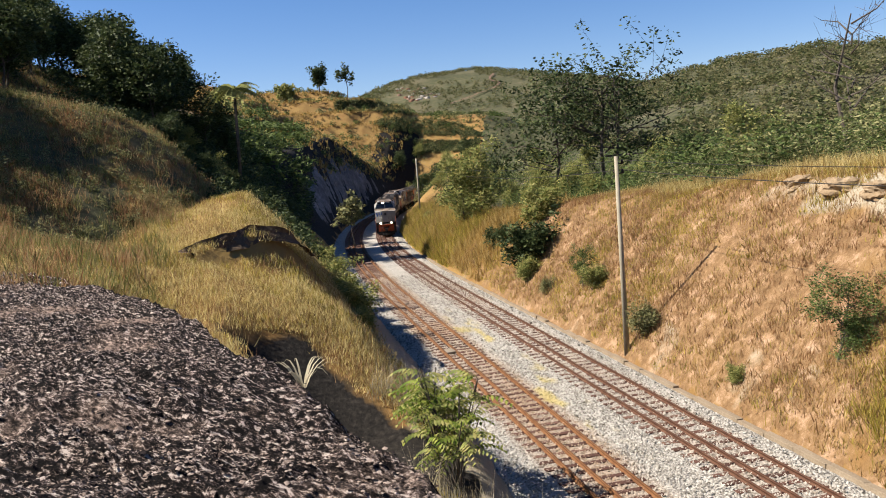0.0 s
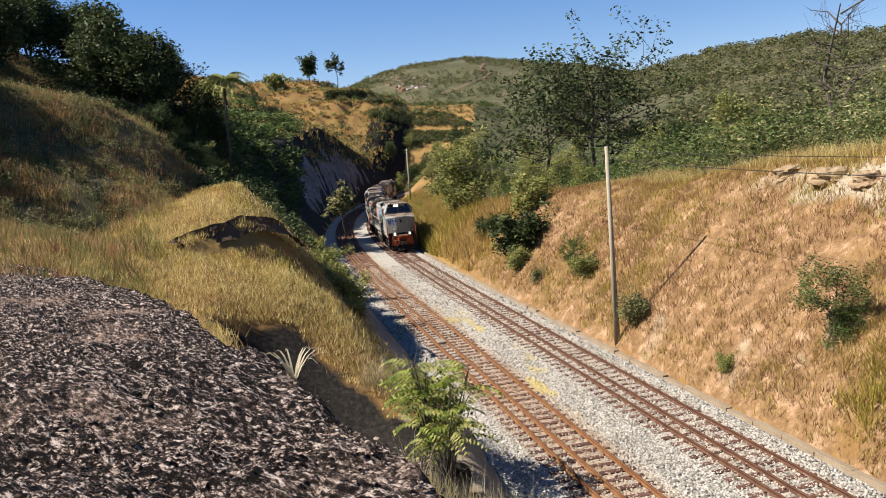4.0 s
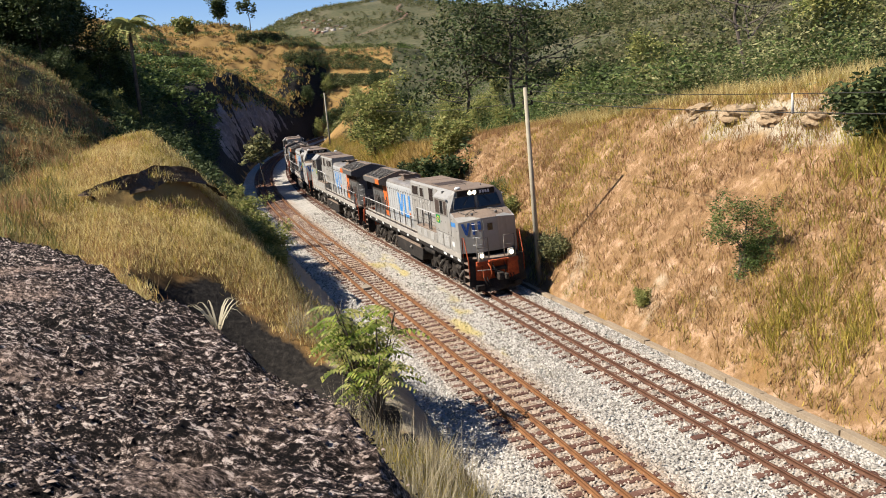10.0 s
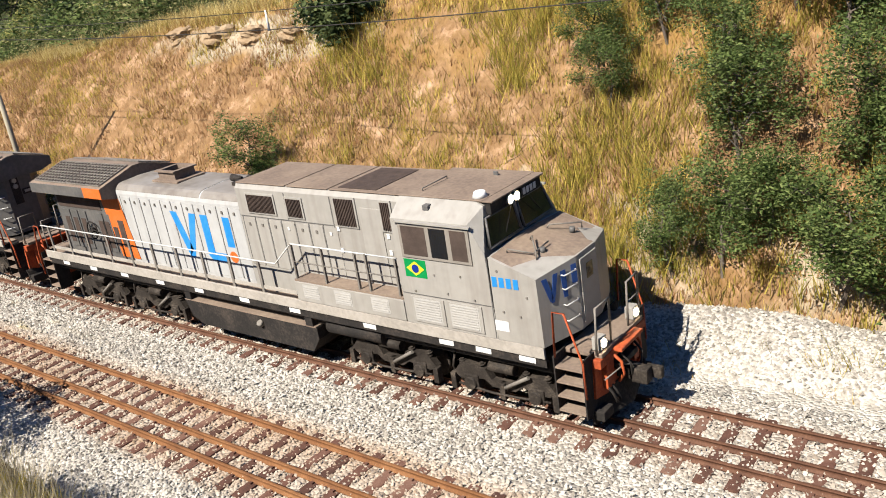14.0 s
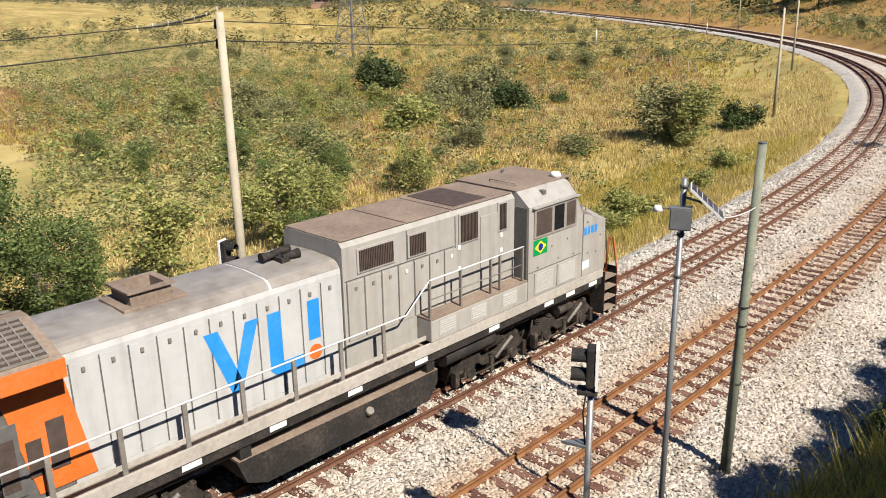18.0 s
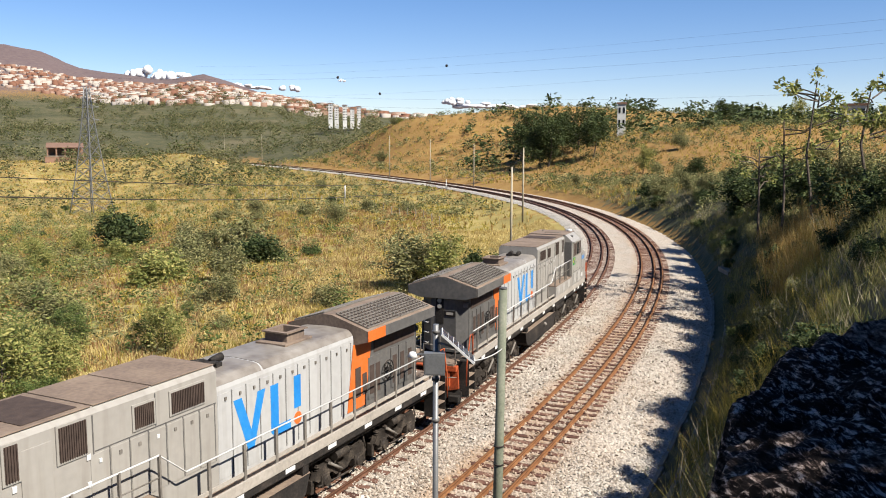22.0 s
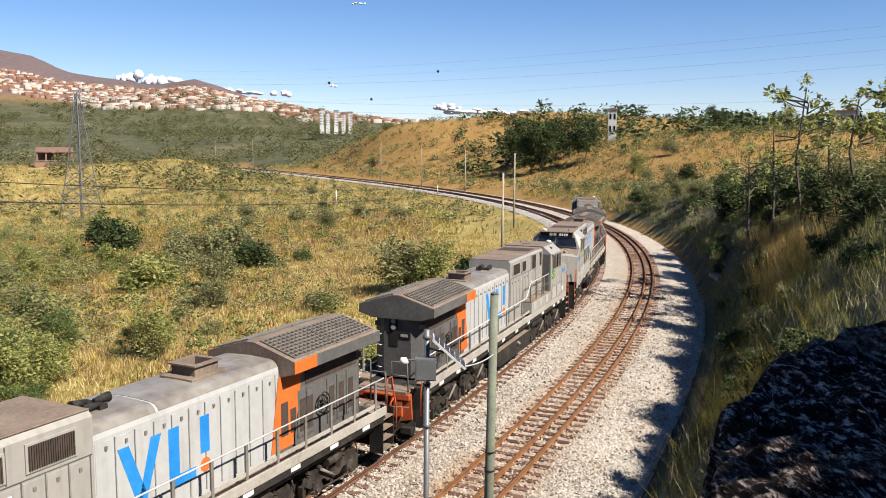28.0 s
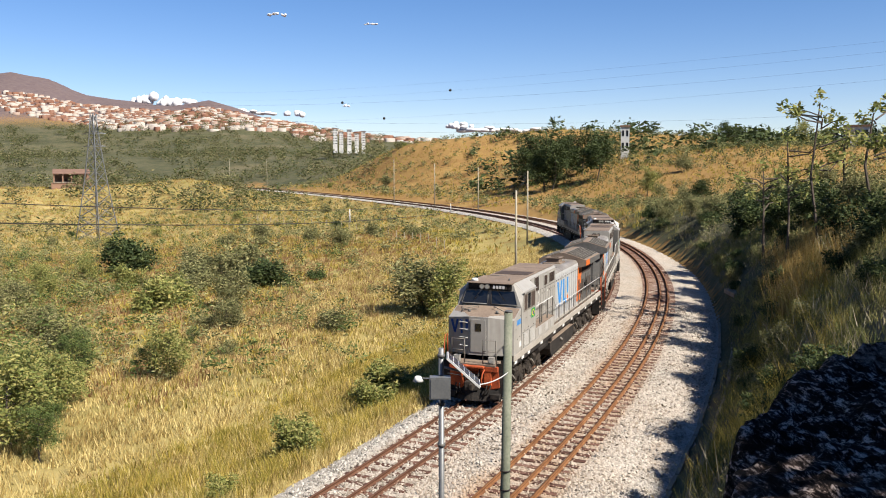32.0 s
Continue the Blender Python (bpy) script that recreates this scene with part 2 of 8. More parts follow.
def mixed_ground():
    """Ground whose rock, red soil, green and pale soil parts follow the masks stored on the sheet."""
    m = bpy.data.materials.new("ground_soil")
    m.use_nodes = True
    n, l = m.node_tree.nodes, m.node_tree.links
    b = n["Principled BSDF"]
    b.inputs["Roughness"].default_value = 0.95
    b.inputs["Specular IOR Level"].default_value = 0.15
    tc = n.new("ShaderNodeTexCoord").outputs["Object"]

    def noise_tex(scale, detail=6, rough=0.6):
        x = n.new("ShaderNodeTexNoise")
        x.inputs["Scale"].default_value, x.inputs["Detail"].default_value, x.inputs["Roughness"].default_value = scale, detail, rough
        l.new(tc, x.inputs["Vector"])
        return x.outputs["Fac"]

    def ramp(fac, stops):
        x = n.new("ShaderNodeValToRGB")
        e = x.color_ramp.elements
        e[0].position, e[0].color = stops[0][0], (*stops[0][1], 1)
        e[1].position, e[1].color = stops[-1][0], (*stops[-1][1], 1)
        for p, c in stops[1:-1]:
            e.new(p).color = (*c, 1)
        l.new(fac, x.inputs["Fac"])
        return x.outputs["Color"]

    def blend(fac, a, c):
        x = n.new("ShaderNodeMix")
        x.data_type = "RGBA"
        l.new(fac, x.inputs[0])
        l.new(a, x.inputs[6])
        l.new(c, x.inputs[7])
        return x.outputs[2]

    def mask(name, edge=0.5):
        a = n.new("ShaderNodeAttribute")
        a.attribute_name = name
        add = n.new("ShaderNodeMath")
        add.operation = "ADD"
        l.new(a.outputs["Fac"], add.inputs[0])
        sub = n.new("ShaderNodeMath")
        sub.operation = "MULTIPLY_ADD"
        l.new(broad, sub.inputs[0])
        sub.inputs[1].default_value, sub.inputs[2].default_value = 1.4, -0.7
        l.new(sub.outputs[0], add.inputs[1])
        mr = n.new("ShaderNodeMapRange")
        mr.inputs[1].default_value, mr.inputs[2].default_value = 0.4, 0.62
        l.new(add.outputs[0], mr.inputs[0])
        return mr.outputs[0]

    broad = noise_tex(0.35, 8)
    mid = noise_tex(0.08, 8, 0.65)
    fine = noise_tex(6.0, 8, 0.7)
    dry = blend(fine, ramp(mid, [(0.3, (0.121, 0.066, 0.022)), (0.5, (0.198, 0.120, 0.039)), (0.7, (0.251, 0.166, 0.058))]),
                ramp(broad, [(0.3, (0.161, 0.079, 0.031)), (0.7, (0.243, 0.162, 0.055))]))
    green = ramp(mid, [(0.3, (0.126, 0.110, 0.040)), (0.5, (0.225, 0.182, 0.063)), (0.7, (0.317, 0.248, 0.104))])
    red = ramp(fine, [(0.3, (0.116, 0.063, 0.028)), (0.5, (0.191, 0.114, 0.052)), (0.7, (0.265, 0.179, 0.100))])
    pale = ramp(fine, [(0.3, (0.207, 0.167, 0.110)), (0.7, (0.346, 0.294, 0.219))])
    canopy = noise_tex(0.16, 9, 0.8)
    stand = noise_tex(0.018, 10, 0.75)
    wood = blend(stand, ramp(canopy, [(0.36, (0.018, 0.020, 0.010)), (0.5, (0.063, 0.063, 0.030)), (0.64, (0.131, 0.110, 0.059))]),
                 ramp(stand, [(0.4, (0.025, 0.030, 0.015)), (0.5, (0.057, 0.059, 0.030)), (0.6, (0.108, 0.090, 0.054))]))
    # dark rock, lowered to near black so the gully's shade is in the colour
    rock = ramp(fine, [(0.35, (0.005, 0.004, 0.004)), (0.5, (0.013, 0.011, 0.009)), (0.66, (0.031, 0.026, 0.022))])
    col = blend(mask("green"), dry, green)
    patch = noise_tex(1.3, 9, 0.75)
    bare = ramp(patch, [(0.42, (0.110, 0.061, 0.029)), (0.52, (0.184, 0.109, 0.054)), (0.60, (0.331, 0.214, 0.137)), (0.68, (0.405, 0.284, 0.194))])
    both = n.new("ShaderNodeMix")
    both.data_type = "RGBA"
    both.inputs[0].default_value = 0.62
    l.new(red, both.inputs[6])
    l.new(bare, both.inputs[7])
    col = blend(mask("red"), col, both.outputs[2])
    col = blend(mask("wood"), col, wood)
    col = blend(mask("pale"), col, pale)
    mount = ramp(mid, [(0.3, (0.075, 0.054, 0.058)), (0.7, (0.121, 0.092, 0.086))])
    col = blend(mask("mount"), col, mount)
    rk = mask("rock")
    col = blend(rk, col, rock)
    l.new(col, b.inputs["Base Color"])
    bp = n.new("ShaderNodeBump")
    bp.inputs["Strength"].default_value, bp.inputs["Distance"].default_value = 0.6, 0.12
    l.new(fine, bp.inputs["Height"])
    l.new(bp.outputs["Normal"], b.inputs["Normal"])
    return m


M_GROUND = mixed_ground()


def cell_stone(name, scale, cols, dist=0.03):
    """Broken stone: each cell has its own tone, with sunken joints."""
    m = bpy.data.materials.new(name)
    m.use_nodes = True
    n, l = m.node_tree.nodes, m.node_tree.links
    b = n["Principled BSDF"]
    b.inputs["Roughness"].default_value = 0.92
    b.inputs["Specular IOR Level"].default_value = 0.2
    tc = n.new("ShaderNodeTexCoord").outputs["Object"]
    v = n.new("ShaderNodeTexVoronoi")
    v.inputs["Scale"].default_value = scale
    l.new(tc, v.inputs["Vector"])
    sep = n.new("ShaderNodeSeparateColor")
    l.new(v.outputs["Color"], sep.inputs[0])
    big = n.new("ShaderNodeTexNoise")
    big.inputs["Scale"].default_value = 0.5
    big.inputs["Detail"].default_value = 5
    l.new(tc, big.inputs["Vector"])
    add = n.new("ShaderNodeMath")
    add.operation = "MULTIPLY_ADD"
    add.inputs[1].default_value = 0.6
    l.new(sep.outputs[0], add.inputs[0])
    k = n.new("ShaderNodeMath")
    k.operation = "MULTIPLY"
    k.inputs[1].default_value = 0.5
    l.new(big.outputs["Fac"], k.inputs[0])
    l.new(k.outputs[0], add.inputs[2])
    r = n.new("ShaderNodeValToRGB")
    e = r.color_ramp.elements
    e[0].position, e[0].color = 0.2, (*cols[0], 1)
    e[1].position, e[1].color = 0.85, (*cols[-1], 1)
    e.new(0.5).color = (*cols[1], 1)
    l.new(add.outputs[0], r.inputs["Fac"])
    tone = r.outputs["Color"]
    for key, colour in (("rust", (0.25, 0.16, 0.095)), ("grain", (0.380, 0.306, 0.115))):
        at = n.new("ShaderNodeAttribute")
        at.attribute_name = key
        x = n.new("ShaderNodeMix")
        x.data_type = "RGBA"
        l.new(at.outputs["Fac"], x.inputs[0])
        l.new(tone, x.inputs[6])
        x.inputs[7].default_value = (*colour, 1)
        tone = x.outputs[2]
    l.new(tone, b.inputs["Base Color"])
    bp = n.new("ShaderNodeBump")
    bp.invert = True
    bp.inputs["Strength"].default_value, bp.inputs["Distance"].default_value = 1.0, dist
    l.new(v.outputs["Distance"], bp.inputs["Height"])
    l.new(bp.outputs["Normal"], b.inputs["Normal"])
    return m


M_BALLAST = cell_stone("ballast_stone", 13, [(0.170, 0.153, 0.132), (0.294, 0.272, 0.238), (0.396, 0.371, 0.331)], 0.05)


def rock_material():
    """Dark weathered rock with pale worn crumbs and reddish stains."""
    m = bpy.data.materials.new("weathered_rock")
    m.use_nodes = True
    n, l = m.node_tree.nodes, m.node_tree.links
    b = n["Principled BSDF"]
    b.inputs["Roughness"].default_value = 0.85
    b.inputs["Specular IOR Level"].default_value = 0.06
    tc = n.new("ShaderNodeTexCoord").outputs["Object"]
    mp = n.new("ShaderNodeMapping")
    mp.vector_type = "TEXTURE"
    mp.inputs["Rotation"].default_value = (0, 0, -0.56)
    mp.inputs["Scale"].default_value = (2.8, 0.8, 1.0)
    l.new(tc, mp.inputs["Vector"])
    a = n.new("ShaderNodeTexNoise")
    a.inputs["Scale"].default_value, a.inputs["Detail"].default_value, a.inputs["Roughness"].default_value = 21.0, 9, 0.76
    l.new(mp.outputs[0], a.inputs["Vector"])
    c = n.new("ShaderNodeTexNoise")
    c.inputs["Scale"].default_value, c.inputs["Detail"].default_value = 0.7, 7
    l.new(tc, c.inputs["Vector"])
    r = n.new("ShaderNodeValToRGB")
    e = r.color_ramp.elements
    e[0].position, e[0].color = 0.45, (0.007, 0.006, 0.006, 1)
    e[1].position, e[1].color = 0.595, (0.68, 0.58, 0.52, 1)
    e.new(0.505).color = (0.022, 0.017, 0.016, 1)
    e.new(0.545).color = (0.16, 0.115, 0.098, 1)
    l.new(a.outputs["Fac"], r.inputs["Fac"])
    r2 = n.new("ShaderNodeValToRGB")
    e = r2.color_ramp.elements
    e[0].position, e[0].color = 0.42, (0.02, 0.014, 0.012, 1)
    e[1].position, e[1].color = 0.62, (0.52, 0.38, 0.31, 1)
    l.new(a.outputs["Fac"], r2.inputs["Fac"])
    mr = n.new("ShaderNodeMapRange")
    mr.inputs[1].default_value, mr.inputs[2].default_value = 0.53, 0.68
    l.new(c.outputs["Fac"], mr.inputs[0])
    x = n.new("ShaderNodeMix")
    x.data_type = "RGBA"
    l.new(mr.outputs[0], x.inputs[0])
    l.new(r.outputs[0], x.inputs[6])
    l.new(r2.outputs[0], x.inputs[7])
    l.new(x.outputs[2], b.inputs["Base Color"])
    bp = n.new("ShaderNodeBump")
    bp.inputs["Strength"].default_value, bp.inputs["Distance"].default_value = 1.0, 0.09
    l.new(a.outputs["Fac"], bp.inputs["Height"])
    l.new(bp.outputs["Normal"], b.inputs["Normal"])
    return m


M_ROCK = rock_material()
M_CLIFF = surface("cliff_rock", [(0.059, 0.053, 0.052), (0.127, 0.114, 0.112), (0.265, 0.233, 0.229)], 0.25, 0.9, 0.8, fine=2.2, dist=0.25)
M_SAND = surface("pale_sandstone", [(0.165, 0.110, 0.063), (0.227, 0.162, 0.099), (0.274, 0.210, 0.140)], 1.6, 0.9, 0.5, fine=14)

M_PALEGREY = surface("pale_grey_paint", [(0.247, 0.240, 0.226), (0.299, 0.291, 0.274)], 0.8, 0.5, 0.03, fine=9, spec=0.3)
M_FARLEAF = surface("far_olive_crowns", [(0.055, 0.069, 0.023), (0.105, 0.108, 0.048), (0.174, 0.153, 0.078)], 0.02, 0.8, 0.0, fine=0.3, island=0.6, trans=0.35)
M_CHIP = surface("rock_crumbs", [(0.014, 0.010, 0.010), (0.069, 0.049, 0.041), (0.224, 0.174, 0.146)], 1.2, 0.9, 0.2, fine=8, island=0.9)

# ---------------------------------------------------------------- building helpers
def link_mesh(name, me, mat, parent=None, label=""):
    if mat:
        me.materials.append(mat)
    ob = new(name, me)
    if parent:
        ob.parent = parent
    if label:
        ob["label"] = label
    return ob


def part(name, bm, mat, parent=None, label="", smooth=False):
    """Links a bmesh as one mesh object under a thing."""
    me = bpy.data.meshes.new(name)
    bm.to_mesh(me)
    bm.free()
    if smooth:
        me.shade_smooth()
    return link_mesh(name, me, mat, parent, label)


def arrays(name, verts, faces, mat, parent=None, label="", smooth=False):
    """A mesh from numpy arrays: all faces have the same number of corners."""
    verts, faces = np.asarray(verts, np.float32), np.asarray(faces, np.int32)
    me = bpy.data.meshes.new(name)
    k = faces.shape[1]
    me.vertices.add(len(verts))
    me.vertices.foreach_set("co", verts.ravel())
    me.loops.add(faces.size)
    me.loops.foreach_set("vertex_index", faces.ravel())
    me.polygons.add(len(faces))
    me.polygons.foreach_set("loop_start", np.arange(0, faces.size, k, dtype=np.int32))
    me.update(calc_edges=True)
    if smooth:
        me.shade_smooth()
    return link_mesh(name, me, mat, parent, label)


def thing(name, label, category, group="", at=None):
    ob = new(name)
    ob.empty_display_size = 0.2
    if at is not None:
        ob.matrix_basis = at
    return tagged(ob, label, category, group)


def box(bm, x0, x1, y0, y1, z0, z1, bev=0.0):
    v = [bm.verts.new(p) for p in ((x0, y0, z0), (x1, y0, z0), (x1, y1, z0), (x0, y1, z0), (x0, y0, z1), (x1, y0, z1), (x1, y1, z1), (x0, y1, z1))]
    f = [bm.faces.new([v[i] for i in q]) for q in ((3, 2, 1, 0), (4, 5, 6, 7), (0, 1, 5, 4), (1, 2, 6, 5), (2, 3, 7, 6), (3, 0, 4, 7))]
    if bev:
        edges = list({e for q in f for e in q.edges})
        bmesh.ops.bevel(bm, geom=edges, offset=bev, segments=2, affect="EDGES", profile=0.6)
    return bm


def tube(bm, p, q, r, n=8, r2=None, cap=True):
    """A round bar from p to q."""
    p, q = Vector(p), Vector(q)
    d = (q - p).normalized()
    a = d.orthogonal().normalized()
    b = d.cross(a)
    r2 = r if r2 is None else r2
    lo, hi = [], []
    for i in range(n):
        c, s = math.cos(2 * math.pi * i / n), math.sin(2 * math.pi * i / n)
        lo.append(bm.verts.new(p + (a * c + b * s) * r))
        hi.append(bm.verts.new(q + (a * c + b * s) * r2))
    for i in range(n):
        j = (i + 1) % n
        bm.faces.new((lo[i], lo[j], hi[j], hi[i])).smooth = n > 6
    if cap:
        bm.faces.new(lo[::-1])
        bm.faces.new(hi)
    return bm


def pipe(bm, pts, r, n=6):
    """A bent round bar: one tube carried through all the points."""
    pts = [Vector(p) for p in pts]
    rings, ref = [], None
    for i, p in enumerate(pts):
        d = (pts[min(i + 1, len(pts) - 1)] - pts[max(i - 1, 0)])
        d = d.normalized() if d.length > 1e-6 else Vector((0, 0, 1))
        a = d.orthogonal() if ref is None else ref - d * ref.dot(d)
        a = (a if a.length > 1e-4 else d.orthogonal()).normalized()
        ref = a
        b = d.cross(a)
        rings.append([bm.verts.new(p + (a * math.cos(6.28319 * k / n) + b * math.sin(6.28319 * k / n)) * r) for k in range(n)])
    for lo, hi in zip(rings, rings[1:]):
        for k in range(n):
            bm.faces.new((lo[k], lo[(k + 1) % n], hi[(k + 1) % n], hi[k])).smooth = True
    bm.faces.new(rings[0][::-1])
    bm.faces.new(rings[-1])
    return bm


def prism(bm, poly, y0, y1, axis="y"):
    """A polygon drawn in two axes and pushed along the third."""
    def at(a, b, c):
        return {"y": (a, c, b), "x": (c, a, b), "z": (a, b, c)}[axis]
    lo = [bm.verts.new(at(a, b, y0)) for a, b in poly]
    hi = [bm.verts.new(at(a, b, y1)) for a, b in poly]
    k = len(poly)
    for i in range(k):
        j = (i + 1) % k
        bm.faces.new((lo[i], lo[j], hi[j], hi[i]))
    bm.faces.new(lo[::-1])
    bm.faces.new(hi)
    bmesh.ops.recalc_face_normals(bm, faces=bm.faces[:])
    return bm


def B():
    return bmesh.new()


# ---------------------------------------------------------------- the line of the railway
# Curvature (1/100 m) at every 20 m of the near track's middle rail, from s = -190 m on.
BEND = [0.28, 0.28, 0.28, 0.28, 0.28, 0.26, 0.20, 0.095, -0.025, 0.04, -0.01, 0.242, 0.42, 0.472, 0.53, 0.544, 0.508,
        0.447, 0.375, 0.30, 0.229, 0.167, 0.117, 0.082, 0.06, 0.049, 0.047, 0.049, 0.055, 0.062, 0.069, 0.074, 0.077, 0.079, 0.08, 0.08, 0.08]
SS = np.arange(-190, 530.5, 1.0)
TH = np.cumsum(np.interp(SS, np.arange(-190, 531, 20.0), BEND) / 100)
TH += radians(-77.926) - TH[190]
PX, PY = np.cumsum(np.cos(TH)), np.cumsum(np.sin(TH))
PX += 5.857 - PX[190]
PY += 16.067 - PY[190]
GAP = 4.388      # from the near track's middle rail to the far one's
TRAIN = GAP + 0.5  # the train runs on the outer metre-gauge pair


def on_line(s, n):
    """x, y and heading of the place s along and n to the left of the near track's middle rail."""
    s = np.asarray(s, float)
    th = np.interp(s, SS, TH)
    ext = s - np.clip(s, SS[0], SS[-1])
    x = np.interp(s, SS, PX) + ext * np.cos(th) - n * np.sin(th)
    y = np.interp(s, SS, PY) + ext * np.sin(th) + n * np.cos(th)
    return x, y, th


def to_line(x, y):
    """s and n of points (arrays)."""
    x, y = np.ravel(x), np.ravel(y)
    s, n = np.empty(len(x)), np.empty(len(x))
    cx, cy, cs, ct = PX[::3], PY[::3], SS[::3], TH[::3]
    for i in range(0, len(x), 20000):
        a, b = x[i:i + 20000], y[i:i + 20000]
        k = np.argmin((a[:, None] - cx) ** 2 + (b[:, None] - cy) ** 2, axis=1)
        dx, dy = a - cx[k], b - cy[k]
        s[i:i + 20000] = cs[k] + dx * np.cos(ct[k]) + dy * np.sin(ct[k])
        n[i:i + 20000] = -dx * np.sin(ct[k]) + dy * np.cos(ct[k])
    return s, n


def edge_of(s):
    """How far the camera's side of the bed reaches from the near middle rail."""
    return np.interp(s, [-8, 8, 24, 31, 95, 115], [2.4, 3.4, 3.4, 4.0, 4.0, 3.4])


def lattice(ix, iy, seed):
    h = (ix * 374761393 + iy * 668265263 + seed * 982451653) & 0x7FFFFFFF
    h = ((h ^ (h >> 13)) * 1274126177) & 0x7FFFFFFF
    return ((h ^ (h >> 16)) & 0xFFFF) / 65535.0


def vnoise(x, y, seed=0, octaves=3):
    """Smooth value noise between -1 and 1 on arrays."""
    out, amp, tot = 0, 1.0, 0
    for o in range(octaves):
        ix, iy = np.floor(x).astype(np.int64), np.floor(y).astype(np.int64)
        fx, fy = x - ix, y - iy
        fx, fy = fx * fx * (3 - 2 * fx), fy * fy * (3 - 2 * fy)
        a, b = lattice(ix, iy, seed + o), lattice(ix + 1, iy, seed + o)
        c, d = lattice(ix, iy + 1, seed + o), lattice(ix + 1, iy + 1, seed + o)
        out = out + amp * (a + (b - a) * fx + (c - a) * fy + (a - b - c + d) * fx * fy)
        tot += amp
        amp *= 0.5
        x, y = x * 2.03 + 17.1, y * 2.03 + 5.7
    return 2 * out / tot - 1


def smooth(e0, e1, x):
    t = np.clip((x - e0) / (e1 - e0), 0, 1)
    return t * t * (3 - 2 * t)


def softmin(a, b, k):
    return -k * np.logaddexp(-a / k, -b / k)


# Heights of the far country: a row for each compass bearing (degrees from the first view), by distance.
FAR_R = [0, 130, 260, 450, 800, 1500, 3000]
FAR_AZ = [-60, -30, -13, -6, -4.3, -2.4, -1, 3, 4.6, 8, 12, 14.6, 16.4, 20, 25, 28.5, 45, 70, 100, 108, 113, 115, 117, 120, 122.5, 124.5, 127, 130.4, 135, 148]
FAR_Z = np.array([
    [30, 42, 50, 60, 80, 110], [30, 42, 48, 60, 80, 110], [18, 38, 30, 40, 60, 100], [14, 35, 30, 36, 112, 110], [13, 32, 26, 32, 134, 120], [12, 29, 24, 30, 148, 120], [10, 25, 24, 30, 155, 130],
    [8, 24, 24, 30, 162, 150], [8, 23, 23, 32, 159, 140], [7, 17, 23, 40, 148, 130], [7, 9, 24, 52, 126, 120], [7, 9, 28, 63, 110, 110], [7, 10, 30, 70, 105, 110], [8, 11, 33, 78, 105, 110],
    [8, 11, 35, 80, 110, 130], [8, 11, 36, 76, 110, 130], [8, 12, 40, 92, 110, 130], [2, 6, 18, 40, 70, 120], [-4, -4, 4, 22, 60, 200],
    [-4, -6, 1, 20, 66, 252], [-5, -8, -1, 18, 70, 302], [-5, -8, -2, 18, 72, 288], [-5, -8, -2, 18, 76, 242], [-5, -8, -2, 19, 86, 220], [-5, -8, -1, 20, 93, 208], [-5, -8, -1, 20, 98, 232],
    [-5, -7, 2, 21, 92, 196], [-4, -6, 5, 23, 80, 130], [-4, -4, 10, 26, 62, 80], [2, 12, 17, 22, 38, 50]], float)
FAR_AZ2 = [160, 175, 210, 250, 285]
FAR_Z2 = np.array([[6, 16, 17, 20, 30, 40], [9, 16, 18, 24, 32, 45], [14, 20, 26, 34, 44, 60], [18, 26, 34, 44, 60, 80], [26, 38, 46, 56, 76, 100]], float)


def far_height(x, y):
    az = np.degrees(np.arctan2(x, y))
    az = np.where(az < -60, az + 360, az)
    r = np.hypot(x, y)
    azs = np.array(FAR_AZ + FAR_AZ2 + [300], float)
    zz = np.vstack([FAR_Z, FAR_Z2, FAR_Z[:1]])
    zz = np.hstack([zz[:, :1], zz])
    out = np.zeros_like(x)
    cols = [np.interp(az, azs, zz[:, j]) for j in range(7)]
    for j in range(6):
        w = (r >= FAR_R[j]) & (r < FAR_R[j + 1])
        t = smooth(0, 1, (r - FAR_R[j]) / (FAR_R[j + 1] - FAR_R[j]))
        out = np.where(w, cols[j] + (cols[j + 1] - cols[j]) * t, out)
    out = np.where(r >= 3000, cols[6], out)
    out = out + vnoise(x / 90, y / 90, 3, 4) * np.clip(r / 90, 0, 14) * 0.45
    return out


CUT_S = [-400, -160, -115, -85, -60, -40, -22, -5, 6, 14, 21, 30, 60]
CUT_Z = [10, 7, 3, 2.2, 4.2, 6.6, 8.0, 8.3, 7.8, 5.6, 1.2, -1.2, -1.4]
BANK_S = [-400, -206, -185, -165, -133, -108, -96, -62, -50, -36, -20, -12, -5, 0, 6, 26, 40, 60, 85, 110, 140, 180, 250]
BANK_Z = [12, 10, 14, 17, 14.5, 12, 11, 10, 9, 9.0, 8.4, 6.5, 5.0, 6.0, 6.2, 6.6, 7.3, 7.8, 7.6, 6.0, 3.5, 2.0, 1.5]
BANK_G = [0.8, 1.6, 2.2, 2.6, 2.2, 1.6, 1.0, 0.88, 0.98, 1.04, 0.95, 0.8, 0.68, 0.7, 0.95, 1.15, 1.2, 1.2, 1.1, 0.7, 0.45, 0.3, 0.2]

# The outcrop under the camera: how far its flat top reaches, by bearing.
EDGE_AZ = [-180, -90, -40, -28, -24.5, -20.3, -16, -13.6, -9.7, -6.4, -4.6, -3, 0, 3, 10, 30, 60, 100, 140, 150, 156, 158.7, 160, 162, 165, 170, 180]
